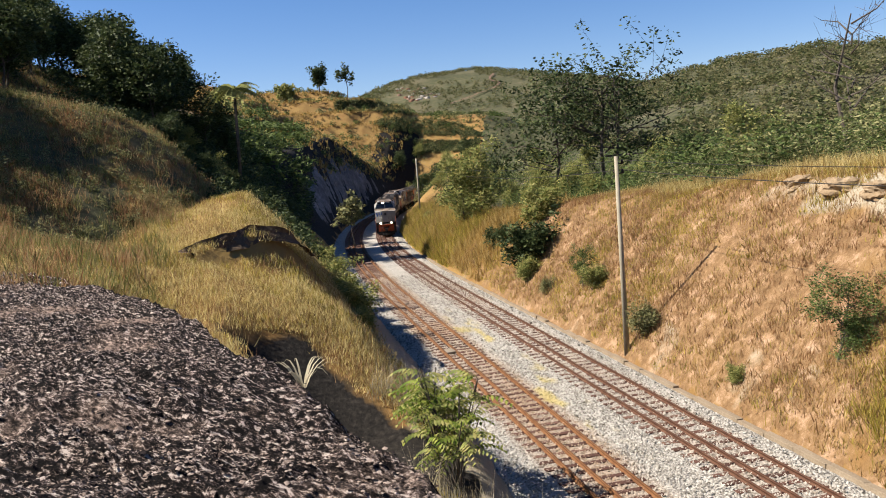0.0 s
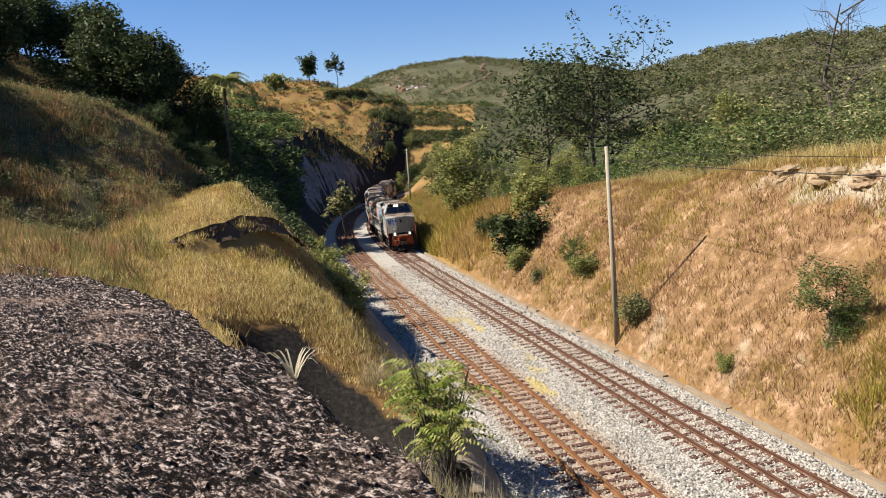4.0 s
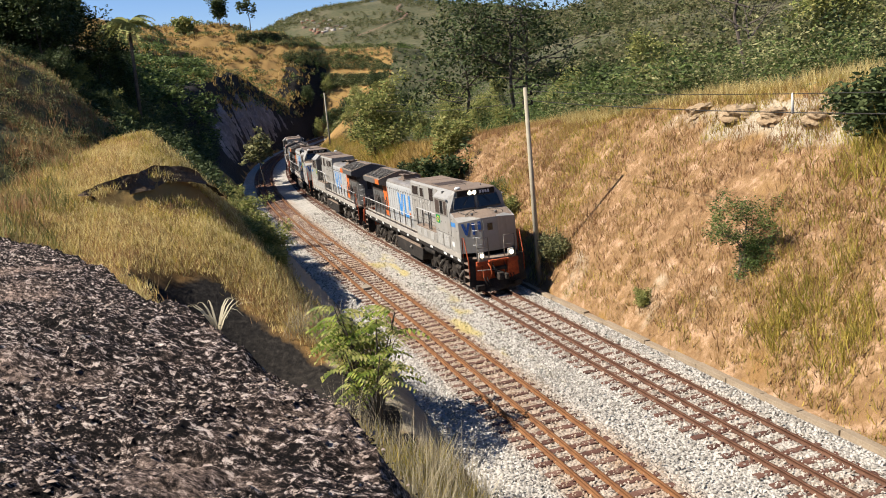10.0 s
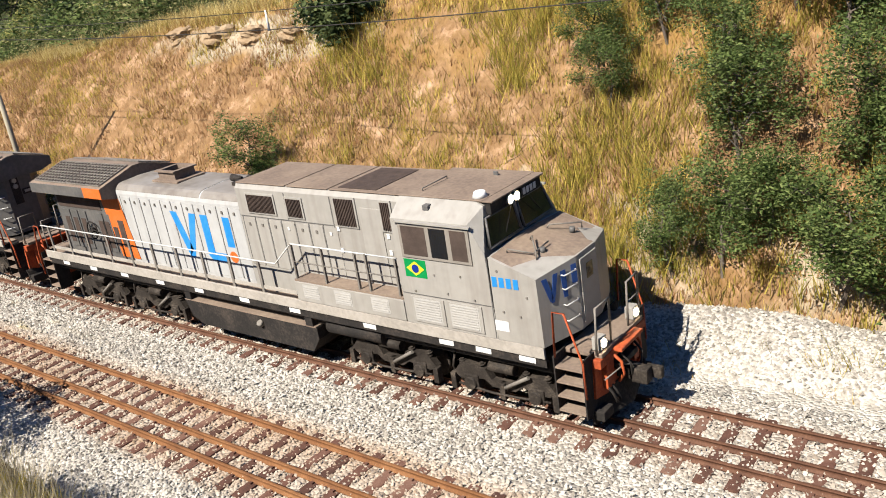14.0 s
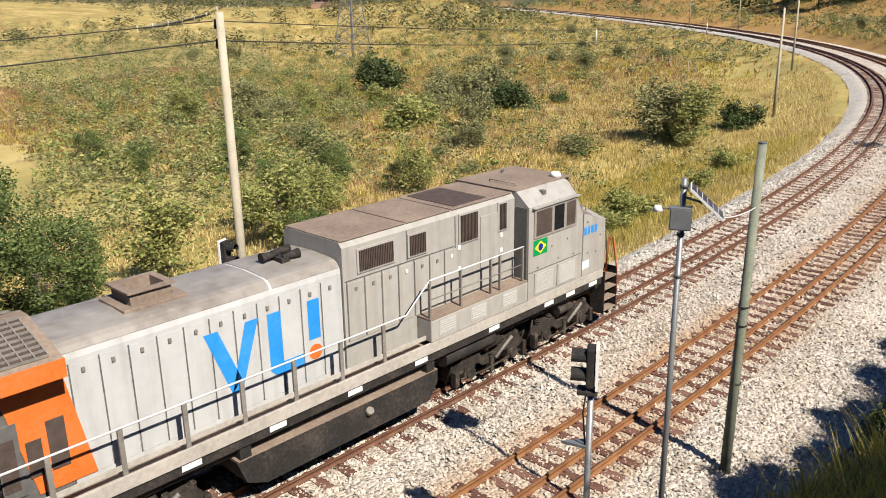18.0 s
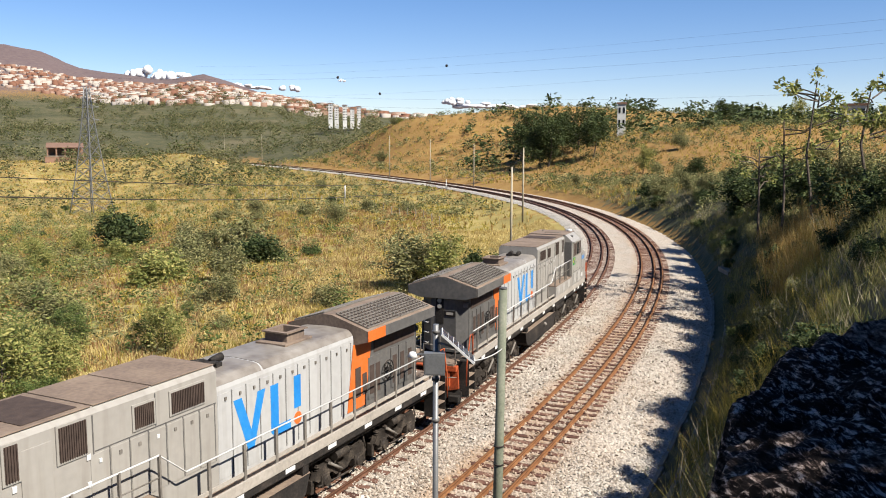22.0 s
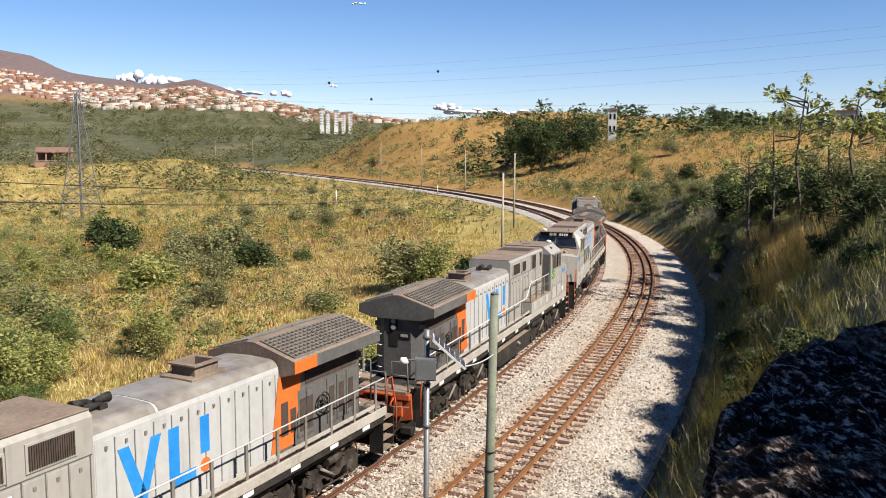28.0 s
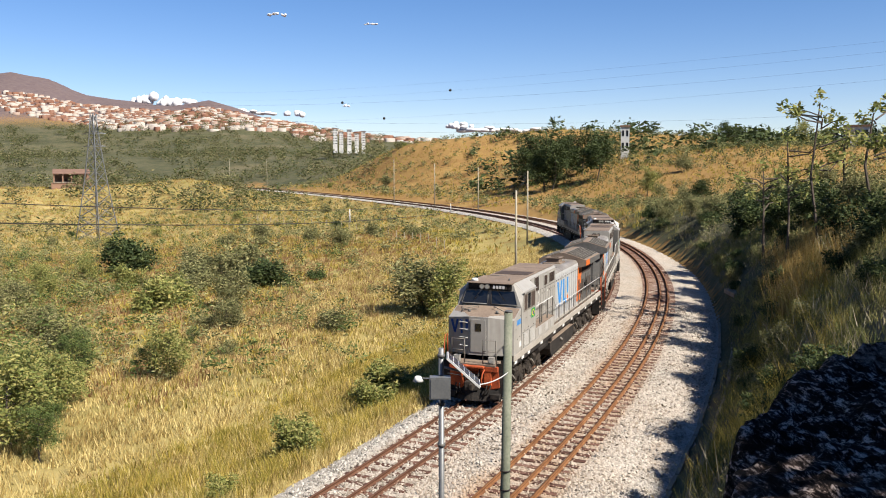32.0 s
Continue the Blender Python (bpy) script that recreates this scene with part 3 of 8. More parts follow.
EDGE_R = [10, 18, 26, 29, 26, 19, 13.8, 10.8, 8.1, 6.6, 5.8, 5.2, 4.2, 3.4, 2.4, 1.3, 0.9, 0.8, 0.8, 1.1, 2.2, 3.7, 4.7, 5.5, 6.2, 7.2, 10]

# The ground beyond the outcrop: shelf, hollow, tongue and hillside, a row for each bearing, by distance.
LAND_R = [16, 24, 30, 36, 42, 47, 54, 62, 70, 80, 100]
LAND_AZ = [-75, -34, -28, -23, -20.5, -18, -15.5, -13.1, -10.7, -8.6, -5, 0]
LAND_Z = np.array([
    [8, 8.2, 8.4, 8.6, 9, 9.5, 11, 14, 18, 22, 24], [7.2, 7.4, 7.8, 8.2, 8.2, 8.0, 8.0, 12, 17.5, 19, 22], [6.8, 7.0, 7.5, 7.9, 8.1, 8.0, 7.6, 12.5, 17.6, 18, 20],
    [6.3, 6.6, 7.0, 7.2, 6.4, 6.0, 6.1, 11, 16.2, 16, 17], [6.0, 5.6, 5.8, 6.9, 7.4, 6.6, 5.4, 10, 15.3, 15, 15], [5.6, 4.8, 5.4, 6.9, 8.05, 7.3, 5.2, 8.5, 13.4, 13, 14],
    [6.2, 5.5, 5.3, 6.7, 8.3, 8.6, 5.5, 6.5, 9.0, 9.5, 11], [4.6, 3.0, 4.7, 6.4, 8.1, 8.95, 6.4, 5.4, 6, 7, 10], [3.0, 2.2, 4.5, 5.7, 6.9, 7.6, 5.6, 4.5, 4.5, 5.5, 9],
    [2.4, 1.9, 3.8, 4.6, 5.2, 5.6, 4.6, 3.8, 4, 5, 8], [2, 1.8, 2.8, 3.4, 3.6, 3.8, 3.5, 3, 3, 4, 6], [1.6, 1.8, 2, 2.4, 2.6, 3, 3, 3, 3, 4, 6]], float)


def land_height(x, y):
    r, az = np.hypot(x, y), np.degrees(np.arctan2(x, y))
    a, d = np.interp(az, LAND_AZ, np.arange(len(LAND_AZ))), np.interp(r, LAND_R, np.arange(len(LAND_R)))
    i, j = np.minimum(a.astype(int), len(LAND_AZ) - 2), np.minimum(d.astype(int), len(LAND_R) - 2)
    u, v = a - i, d - j
    v = v * 0.5 + 0.5 * v * v * (3 - 2 * v)
    return (LAND_Z[i, j] * (1 - u) + LAND_Z[i + 1, j] * u) * (1 - v) + (LAND_Z[i, j + 1] * (1 - u) + LAND_Z[i + 1, j + 1] * u) * v


def rock_height(x, y):
    r, az = np.hypot(x, y), np.degrees(np.arctan2(x, y))
    e = np.interp(az, EDGE_AZ, EDGE_R)
    e = e + vnoise(x / 1.7, y / 1.7, 41, 3) * np.clip(e * 0.08, 0.1, 0.8)
    z = 7.97 - 0.085 * np.clip(y, -6, 22) - 0.11 * np.clip(x, -12, 6)
    over = np.maximum(r - e, 0)
    return z - 0.5 * np.minimum(over, 0.6) - 1.7 * np.maximum(over - 0.6, 0)


def gully_at(x, y):
    """How deep in the gully between the outcrop and the tongue a place lies, 0 to 1."""
    c = np.clip(x, -5.2, 0.5)
    return np.exp(-((x - c) ** 2 + 0.65 * (y - 22 + 0.85 * c) ** 2) / 4.6)


def height(x, y):
    """Height of the ground sheet at points (arrays)."""
    shape = np.shape(x)
    x, y = np.ravel(np.asarray(x, float)), np.ravel(np.asarray(y, float))
    s, n = to_line(x, y)
    r = np.hypot(x, y)
    far = far_height(x, y)
    rough = vnoise(x / 2.3, y / 2.3, 11, 4)
    # far side: cut slope, then the embankment over the valley
    u = n - 7.1 - np.interp(s, [-8, 2, 8, 15, 24], [0, 1.2, 2.2, 2.2, 0.5])
    top = np.interp(s, CUT_S, CUT_Z) + vnoise(s / 9, n / 9, 5, 2) * 0.5
    rise = softmin(0.95 * u, np.maximum(top, 0.01), 0.5) + 0.035 * np.maximum(u - 9, 0)
    fall = -0.4 - 0.30 * np.clip(u, 0, 5) - 0.03 * np.maximum(u - 5, 0)
    k = smooth(0, 2.0, top)
    out_side = np.where(u > 0, k * rise + (1 - k) * fall, -0.4 * (1 - k))
    out_side = out_side - 0.42 * k * smooth(1.2, 0.0, u)
    out_side = out_side + rough * 0.16 * smooth(0, 2, u) + vnoise(x / 7, y / 7, 9, 2) * 0.35 * smooth(1, 6, u)
    # camera's side: rock, gully, tongue of ground, cliff
    w = -n - edge_of(s)
    bt = np.interp(s, BANK_S, BANK_Z)
    bg = np.interp(s, BANK_S, BANK_G)
    near = softmin(bg * np.maximum(w - np.interp(s, [26, 31, 60, 75], [0, 0.9, 0.9, 0]), 0), bt, 0.6)
    hill = np.interp(s, [-140, -60, -30, 10, 30, 60, 120], [0.4, 0.68, 0.66, 0.5, 0.2, 0.2, 0.15])
    foot = np.interp(s, [-110, -62, -45, -20, 20], [8, 12, 20, 22, 16])
    near = near + hill * np.maximum(w - foot, 0) * smooth(160, 40, w)
    near = near - 0.45 * smooth(1.6, 0.0, w)
    near = near + rough * 0.22 * smooth(0.3, 2, w) * smooth(2.0, 6.0, r) + vnoise(x / 6, y / 6, 21, 3) * 0.5 * smooth(1, 5, w) * smooth(4, 14, r)
    # shelf, tongue and open hillside beyond the outcrop
    az = np.degrees(np.arctan2(x, y))
    kk = smooth(12, 17, r) * smooth(100, 82, r) * smooth(-90, -75, az) * smooth(4, 0, az) * (w > 0)
    land = softmin(land_height(x, y), 0.72 * np.maximum(w, 0) + 0.8 * np.maximum(w - 2.6, 0), 0.4) + rough * 0.2 + vnoise(x / 5, y / 5, 23, 3) * 0.3 * smooth(30, 60, r)
    near = near * (1 - kk) + land * kk
    # gully between the outcrop and the tongue
    near = near - 0.9 * gully_at(x, y) * smooth(0.5, 4, w)
    # small scarp on the tongue
    along, across = (x + 10.6) * 0.49 + (y - 34.4) * 0.87, (x + 10.6) * 0.87 - (y - 34.4) * 0.49
    near = near - 0.55 * smooth(-0.1, 0.6, across + 0.25 * np.sin(along * 1.7)) * smooth(5.5, 1.5, across) * smooth(-0.8, 0.6, along) * smooth(9.5, 6.5, along)
    near = np.maximum(near, rock_height(x, y) - 0.35)
    near = np.where(w > 0, near, -0.6)
    z = np.where(n > 2, out_side, near)
    # blend into the far country
    off = np.maximum(np.maximum(u, w), 0)
    f = smooth(14, 75, off) * smooth(60, 170, r)
    f = np.maximum(f, smooth(0, 50, np.maximum(-212 - s, s - 480)))
    z = z * (1 - f) + far * f
    # old terraces above the cliff
    step = np.floor(z / 4.5) * 4.5 + 4.5 * smooth(0.62, 0.95, z / 4.5 - np.floor(z / 4.5))
    az = np.degrees(np.arctan2(x, y))
    ter = smooth(-16, -11, az) * smooth(9, 5, az) * smooth(115, 140, r) * smooth(420, 330, r) * smooth(8, 16, off)
    z = z + (step - z) * 0.75 * ter
    # hill beyond the far curve
    hx, hy = x - 235, y + 262
    z = z + 15 * np.exp(-((hx * 0.8 + hy * 0.6) / 130) ** 2 - ((-hx * 0.6 + hy * 0.8) / 42) ** 2) * smooth(6, 40, off)
    bed = (n > -edge_of(s)) & (n < 7.1) & (s > -225) & (s < 528)
    z = np.where(bed, -0.75, z)
    return z.reshape(shape)


def grid_axis(k):
    u = np.linspace(-1, 1, k)
    return 18 * np.sinh(u * math.asinh(4200 / 18))


gx, gy = np.meshgrid(grid_axis(640) + 4, grid_axis(640) + 8)
gz = height(gx, gy)
nx = gx.shape[1]
ii = np.arange(gx.size).reshape(gx.shape)
quads = np.stack([ii[:-1, :-1], ii[:-1, 1:], ii[1:, 1:], ii[1:, :-1]], -1).reshape(-1, 4)
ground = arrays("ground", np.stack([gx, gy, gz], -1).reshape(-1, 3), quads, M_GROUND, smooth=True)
tagged(ground, "dry grassy hillsides, bare rock and valley floor", "ground", kind="structure")
gs, gn = to_line(gx, gy)
fx, fy, fz = gx.ravel(), gy.ravel(), gz.ravel()
fr, faz = np.hypot(fx, fy), np.degrees(np.arctan2(fx, fy))
slope = np.hypot(*np.gradient(gz)[::-1]).ravel()


def store(name, values):
    a = ground.data.attributes.new(name, "FLOAT", "POINT")
    a.data.foreach_set("value", np.clip(values, 0, 1).astype(np.float32))


cliff = np.maximum((gn < -2.6) * (gn > -13) * smooth(-96, -108, gs), smooth(-11, -9, faz) * smooth(-1.5, -3, faz) * smooth(100, 110, fr) * smooth(190, 165, fr) * (gn < -2.6)) * (fr < 260)
cliff = np.maximum(cliff, smooth(-140, -150, gs) * (gn < -2.6) * (gn > -12) * (fr < 228) * (faz < -1.3))
# where the near-black rock tone stands in for shade in the gully
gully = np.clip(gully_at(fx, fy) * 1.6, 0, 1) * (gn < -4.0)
# the bank's shade, put into the ground colour through the dark wood tone
bank_shade = 0.75 * (gn < -3.8) * (gn > -24) * smooth(19, 24, gs) * smooth(190, 130, gs)
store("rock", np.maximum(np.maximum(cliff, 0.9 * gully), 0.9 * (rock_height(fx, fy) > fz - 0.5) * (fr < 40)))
store("red", 0.9 * np.exp(-((fx - 108) / 38) ** 2 - ((fy + 31) / 9) ** 2) + 0.74 * (gn > 7.0) * smooth(-70, -40, gs) * smooth(22, 8, gs) * smooth(22, 12, gn))
store("green", np.where((gn > 7) & (gs > 15), 0.60 + 0.2 * smooth(200, 60, fr), 0.15) * (fr < 900))
store("mount", smooth(1500, 2300, fr) * (faz > 90) * (faz < 145))
# the 0.6 term darkens the left hillside's ground in place of its shade
store("wood", np.clip(bank_shade + smooth(np.where((faz > 95) & (faz < 128), 330, 270), np.where((faz > 95) & (faz < 128), 620, 520), fr) * (1 - smooth(1400, 2300, fr) * (faz > 90)) + (gn < -30) * (gs < 25) * (gs > -130) * (fr > 55) * 0.9 + 0.6 * (gn < -7) * smooth(50, 56, fr) * (fr < 200) * (faz > -80) * smooth(-8, -10, faz) + (gn > 17) * (gs < 10) * 0.8 * smooth(20, 30, fr), 0, 1))
store("pale", 0.28 * ((gn > 6.5) & (gn < 9.0) & (gs < 0)) + 0.45 * ((gn > 6.5) & (gn < 11.5) & (gs >= 0) & (gs < 20)) + 0.95 * np.exp(-((gs + 13) / 8) ** 2 - ((gn - 14.8) / 1.1) ** 2) + 0.9 * smooth(-2.0, -2.6, gn) * smooth(-6.5, -4.5, gn) * smooth(-2, -8, gs) * smooth(-48, -34, gs))

# ---------------------------------------------------------------- ballast, sleepers, rails
def swept(name, s0, s1, step, outline, mat, parent=None, label="", jitter=0.0, closed=False, seed=1):
    """A cross-section (n, z) carried along the line."""
    s = np.arange(s0, s1 + step / 2, step)
    o = np.array(outline)
    x, y, _ = on_line(s[:, None], o[None, :, 0])
    z = np.broadcast_to(o[None, :, 1], x.shape).copy()
    if jitter:
        z += vnoise(x * 3.1, y * 3.1, seed, 3) * jitter
    k = o.shape[0]
    idx = np.arange(len(s) * k).reshape(len(s), k)
    if closed:
        idx = np.hstack([idx, idx[:, :1]])
    f = np.stack([idx[:-1, :-1], idx[1:, :-1], idx[1:, 1:], idx[:-1, 1:]], -1).reshape(-1, 4)[:, ::-1]
    ob = arrays(name, np.stack([x, y, z], -1).reshape(-1, 3), f, mat, parent, label)
    if jitter:
        stain(ob, np.repeat(s, k), np.tile(o[:, 0], len(s)))
    return ob


def stain(ob, s, n):
    """Rust and brake dust along the rails, and spilt grain between the tracks, stored on the points."""
    w = vnoise(s / 2.5, n / 0.8, 31, 3)
    band = 0.65 * smooth(-1.5, -0.9, n) * smooth(1.9, 1.3, n) + 0.3 * smooth(GAP - 1.3, GAP - 0.7, n) * smooth(GAP + 1.7, GAP + 1.1, n)
    # brownish ballast beside the rails; the outer margin's tone also replaces some shade
    band = band + (0.3 * smooth(1.3, 1.9, n) * smooth(GAP - 0.7, GAP - 1.3, n) + 0.26 * smooth(-0.9, -1.5, n)) * smooth(8, 26, s)
    values = {"rust": band * (0.75 + 0.6 * w), "grain": 0.8 * smooth(0.1, 0.5, w) * smooth(1.1, 1.5, n) * smooth(3.3, 2.7, n) * smooth(-45, -30, s) * smooth(-8, -14, s)}
    for key, v in values.items():
        a = ob.data.attributes.new(key, "FLOAT", "POINT")
        a.data.foreach_set("value", np.clip(v, 0, 1).astype(np.float32))


bn = np.linspace(-4.7, 7.2, 66)
bz = np.interp(bn, [-4.7, -3.5, -1.7, -1.3, -1.1, 1.3, 1.6, 1.9, 2.3, 3.2, 3.4, 5.7, 6.0, 6.3, 6.6, 7.2], [-0.75, -0.36, -0.18, -0.172, -0.182, -0.182, -0.16, -0.16, -0.2, -0.2, -0.17, -0.168, -0.16, -0.18, -0.3, -0.5])
ballast = swept("ballast_bed", -40, 60, 0.12, list(zip(bn, bz)), M_BALLAST, jitter=0.03)
tagged(ballast, "pale crushed-stone ballast under the two tracks", "ballast", kind="structure")
bn2 = np.linspace(-4.7, 7.2, 26)
bz2 = np.interp(bn2, bn, bz)
for a, b in ((-226, -40), (60, 530)):
    tagged(swept("ballast_bed", a, b, 0.5, list(zip(bn2, bz2)), M_BALLAST, jitter=0.05), "pale crushed-stone ballast farther along the line", "ballast", kind="structure")

RAIL = [(-0.065, -0.145), (0.065, -0.145), (0.06, -0.13), (0.012, -0.115), (0.012, -0.04), (0.035, -0.03), (0.035, -0.004), (0.025, 0.0), (-0.025, 0.0), (-0.035, -0.004), (-0.035, -0.03), (-0.012, -0.04), (-0.012, -0.115), (-0.06, -0.13)]
tracks = []
for base, mat, word in ((0.0, M_RAIL2, "orange-brown rusty three-rail railway track on steel sleepers"), (GAP, M_RAIL, "dark rusty three-rail railway track carrying the train")):
    tr = tagged(new("railway_track"), word, "railway track", "parallel tracks", kind="structure")
    tracks.append((tr, base))
    for off in (-0.6, 0.0, 1.0):
        swept("rail", -226, 530, 1.0, [(base + off + a, b) for a, b in RAIL], mat, tr, closed=True)


def sleeper_mesh():
    bm = B()
    prism(bm, [(-0.13, -0.155), (-0.075, -0.145 + 0.002), (0.075, -0.143), (0.13, -0.155), (0.13, -0.2), (-0.13, -0.2)], -1.15, 1.35)
    for y in (-0.6, 0.0, 1.0):
        for e in (-0.1, 0.1):
            box(bm, -0.035, 0.035, y + e - 0.03, y + e + 0.03, -0.15, -0.105)
    me = bpy.data.meshes.new("sleeper")
    bm.to_mesh(me)
    bm.free()
    me.materials.append(M_SLEEPER)
    return me


SLEEPER = sleeper_mesh()
sl_v = np.array([v.co[:] for v in SLEEPER.vertices])
sl_f = [tuple(p.vertices) for p in SLEEPER.polygons]
sl_q = np.array([f for f in sl_f if len(f) == 4])


def sleepers():
    for tr, base in tracks:
        near, rest = [], []
        for s in np.arange(-150, 330, 0.62):
            (near if -42 < s < 62 else rest).append(s + random.uniform(-0.03, 0.03))
        for s in near:
            x, y, th = on_line(s, base)
            o = new("sleeper", SLEEPER)
            o.parent = tr
            o.matrix_basis = pose(float(x), float(y), random.uniform(-0.006, 0.004), 0, 0, math.degrees(th) + random.uniform(-0.8, 0.8))
        vs, fs = [], []
        for i, s in enumerate(rest):
            x, y, th = on_line(s, base)
            c, sn = math.cos(th), math.sin(th)
            vs.append(np.stack([x + sl_v[:, 0] * c - sl_v[:, 1] * sn, y + sl_v[:, 0] * sn + sl_v[:, 1] * c, sl_v[:, 2]], 1))
            fs.append(sl_q + i * len(sl_v))
        tagged(arrays("far_sleepers", np.vstack(vs), np.vstack(fs), M_SLEEPER, tr), kind="stuff")

# ---------------------------------------------------------------- locomotives
# x runs to the cab end, y to the left, z up from the rail tops.
def body_shell(sections, closed_ends=True):
    """Joins cross-sections (x, [(y, z), ...]) of equal length into one shell."""
    bm = B()
    rings = [[bm.verts.new((x, y, z)) for y, z in pts] for x, pts in sections]
    k = len(rings[0])
    for a, b in zip(rings, rings[1:]):
        for i in range(k):
            j = (i + 1) % k
            bm.faces.new((a[i], b[i], b[j], a[j]))
    if closed_ends:
        bm.faces.new(rings[0])
        bm.faces.new(rings[-1][::-1])
    bmesh.ops.recalc_face_normals(bm, faces=bm.faces[:])
    return bm


def hood_ring(hw, z0, z1, r, top=0.0):
    """A hood's section with rounded roof edges."""
    pts = [(-hw, z0)]
    for i in range(5):
        a = math.pi - i * math.pi / 8
        pts.append((-hw + r + r * math.cos(a), z1 - r + r * math.sin(a)))
    pts.append((0, z1 + top))
    for i in range(5):
        a = math.pi / 2 - i * math.pi / 8
        pts.append((hw - r + r * math.cos(a), z1 - r + r * math.sin(a)))
    pts.append((hw, z0))
    return pts


def panel(parent, name, x0, x1, z0, z1, y, side, mat, label="", thick=0.03):
    """A flat piece on a hood's side; side is -1 for the right, 1 for the left."""
    return part(name, box(B(), x0, x1, min(y, y + side * thick), max(y, y + side * thick), z0, z1, 0.006), mat, parent, label)


def louvre(parent, x0, x1, z0, z1, y, side, upright=True, mat=None, label="dark louvred intake grille"):
    f = part("grille_frame", box(B(), x0 - 0.05, x1 + 0.05, min(y, y + side * 0.03), max(y, y + side * 0.03), z0 - 0.05, z1 + 0.05, 0.008), M_GREY, parent, label)
    g = B()
    box(g, x0, x1, min(y + side * 0.031, y + side * 0.034), max(y + side * 0.031, y + side * 0.034), z0, z1)
    k = max(3, int(((x1 - x0) if upright else (z1 - z0)) / 0.05))
    for i in range(k):
        if upright:
            a = x0 + (x1 - x0) * (i + 0.5) / k
            box(g, a - 0.012, a + 0.012, min(y + side * 0.034, y + side * 0.055), max(y + side * 0.034, y + side * 0.055), z0, z1)
        else:
            a = z0 + (z1 - z0) * (i + 0.5) / k
            box(g, x0, x1, min(y + side * 0.034, y + side * 0.055), max(y + side * 0.034, y + side * 0.055), a - 0.012, a + 0.012)
    part("grille", g, mat or M_GRILLE, f)
    return f


def bogie(parent, x):
    b = part("bogie", box(B(), x - 0.35, x + 0.35, -0.6, 0.6, 0.5, 0.85, 0.04), M_BOGIE, parent, "dusty black two-axle bogie")
    for side in (-1, 1):
        y = side * 1.0
        bm = B()
        prism(bm, [(x - 1.35, 0.62), (x - 1.1, 0.92), (x - 0.45, 0.86), (x - 0.3, 0.62), (x + 0.3, 0.62), (x + 0.45, 0.86), (x + 1.1, 0.92), (x + 1.35, 0.62), (x + 1.15, 0.5), (x + 0.5, 0.6), (x + 0.3, 0.45), (x - 0.3, 0.45), (x - 0.5, 0.6), (x - 1.15, 0.5)], y - 0.09, y + 0.09)
        part("side_frame", bm, M_BOGIE, b)
        for e in (-0.85, 0.85):
            part("axle_box", tube(box(B(), x + e - 0.2, x + e + 0.2, y - 0.13, y + 0.13, 0.3, 0.66, 0.03), (x + e, y, 0.46), (x + e, y + side * 0.2, 0.46), 0.15, 12), M_BOGIE, b)
            for d in (-0.27, 0.27):
                sp = tube(B(), (x + e + d, y, 0.6), (x + e + d, y, 0.97), 0.05, 6)
                for i in range(5):
                    tube(sp, (x + e + d, y, 0.62 + i * 0.07), (x + e + d, y, 0.66 + i * 0.07), 0.085, 8)
                part("spring", sp, M_BOGIE, b)
        for e in (-1.34, 1.34, 0.0):
            part("brake_shoe", box(B(), x + e - 0.07, x + e + 0.07, y - 0.16, y + 0.02, 0.22, 0.62, 0.02), M_BOGIE, b)
        part("sand_pipe", pipe(B(), [(x - 1.3, y, 1.1), (x - 1.42, y, 0.7), (x - 1.36, y * 0.75, 0.2)], 0.028), M_BOGIE, b)
        part("damper", tube(B(), (x + 0.1, y + side * 0.16, 0.55), (x + 0.75, y + side * 0.18, 0.95), 0.045, 8), M_STANCH, b)
        part("brake_cylinder", tube(B(), (x - 0.3, y + side * 0.06, 0.98), (x + 0.35, y + side * 0.06, 0.98), 0.13, 12), M_BOGIE, b)
        part("brake_rod", pipe(B(), [(x - 1.2, y + side * 0.12, 0.38), (x - 0.3, y + side * 0.14, 0.33), (x + 0.4, y + side * 0.14, 0.36), (x + 1.2, y + side * 0.1, 0.4)], 0.03), M_BOGIE, b)
    for e in (-0.85, 0.85):
        w = B()
        for side in (-1, 1):
            tube(w, (0, side * 0.45, 0), (0, side * 0.57, 0), 0.46, 20)
            tube(w, (0, side * 0.43, 0), (0, side * 0.45, 0), 0.50, 20)
        tube(w, (0, -0.8, 0), (0, 0.8, 0), 0.09, 10)
        part("wheelset", w, M_BOGIE, b).matrix_basis = pose(x + e, 0, 0.46)
    return b


def steps(parent, x, side):
    st = part("boarding_step", box(B(), x - 0.34, x - 0.31, side * 1.18 - 0.24, side * 1.18 + 0.24, 0.42, 1.75), M_BLACK, parent, "black metal boarding steps")
    part("stringer", box(B(), x + 0.31, x + 0.34, side * 1.18 - 0.24, side * 1.18 + 0.24, 0.42, 1.75), M_BLACK, st)
    for i in range(4):
        z = 0.5 + i * 0.33
        part("tread", box(B(), x - 0.305, x + 0.305, side * 1.18 - 0.24, side * 1.18 + 0.24, z, z + 0.04), M_ROOF, st)
    return st


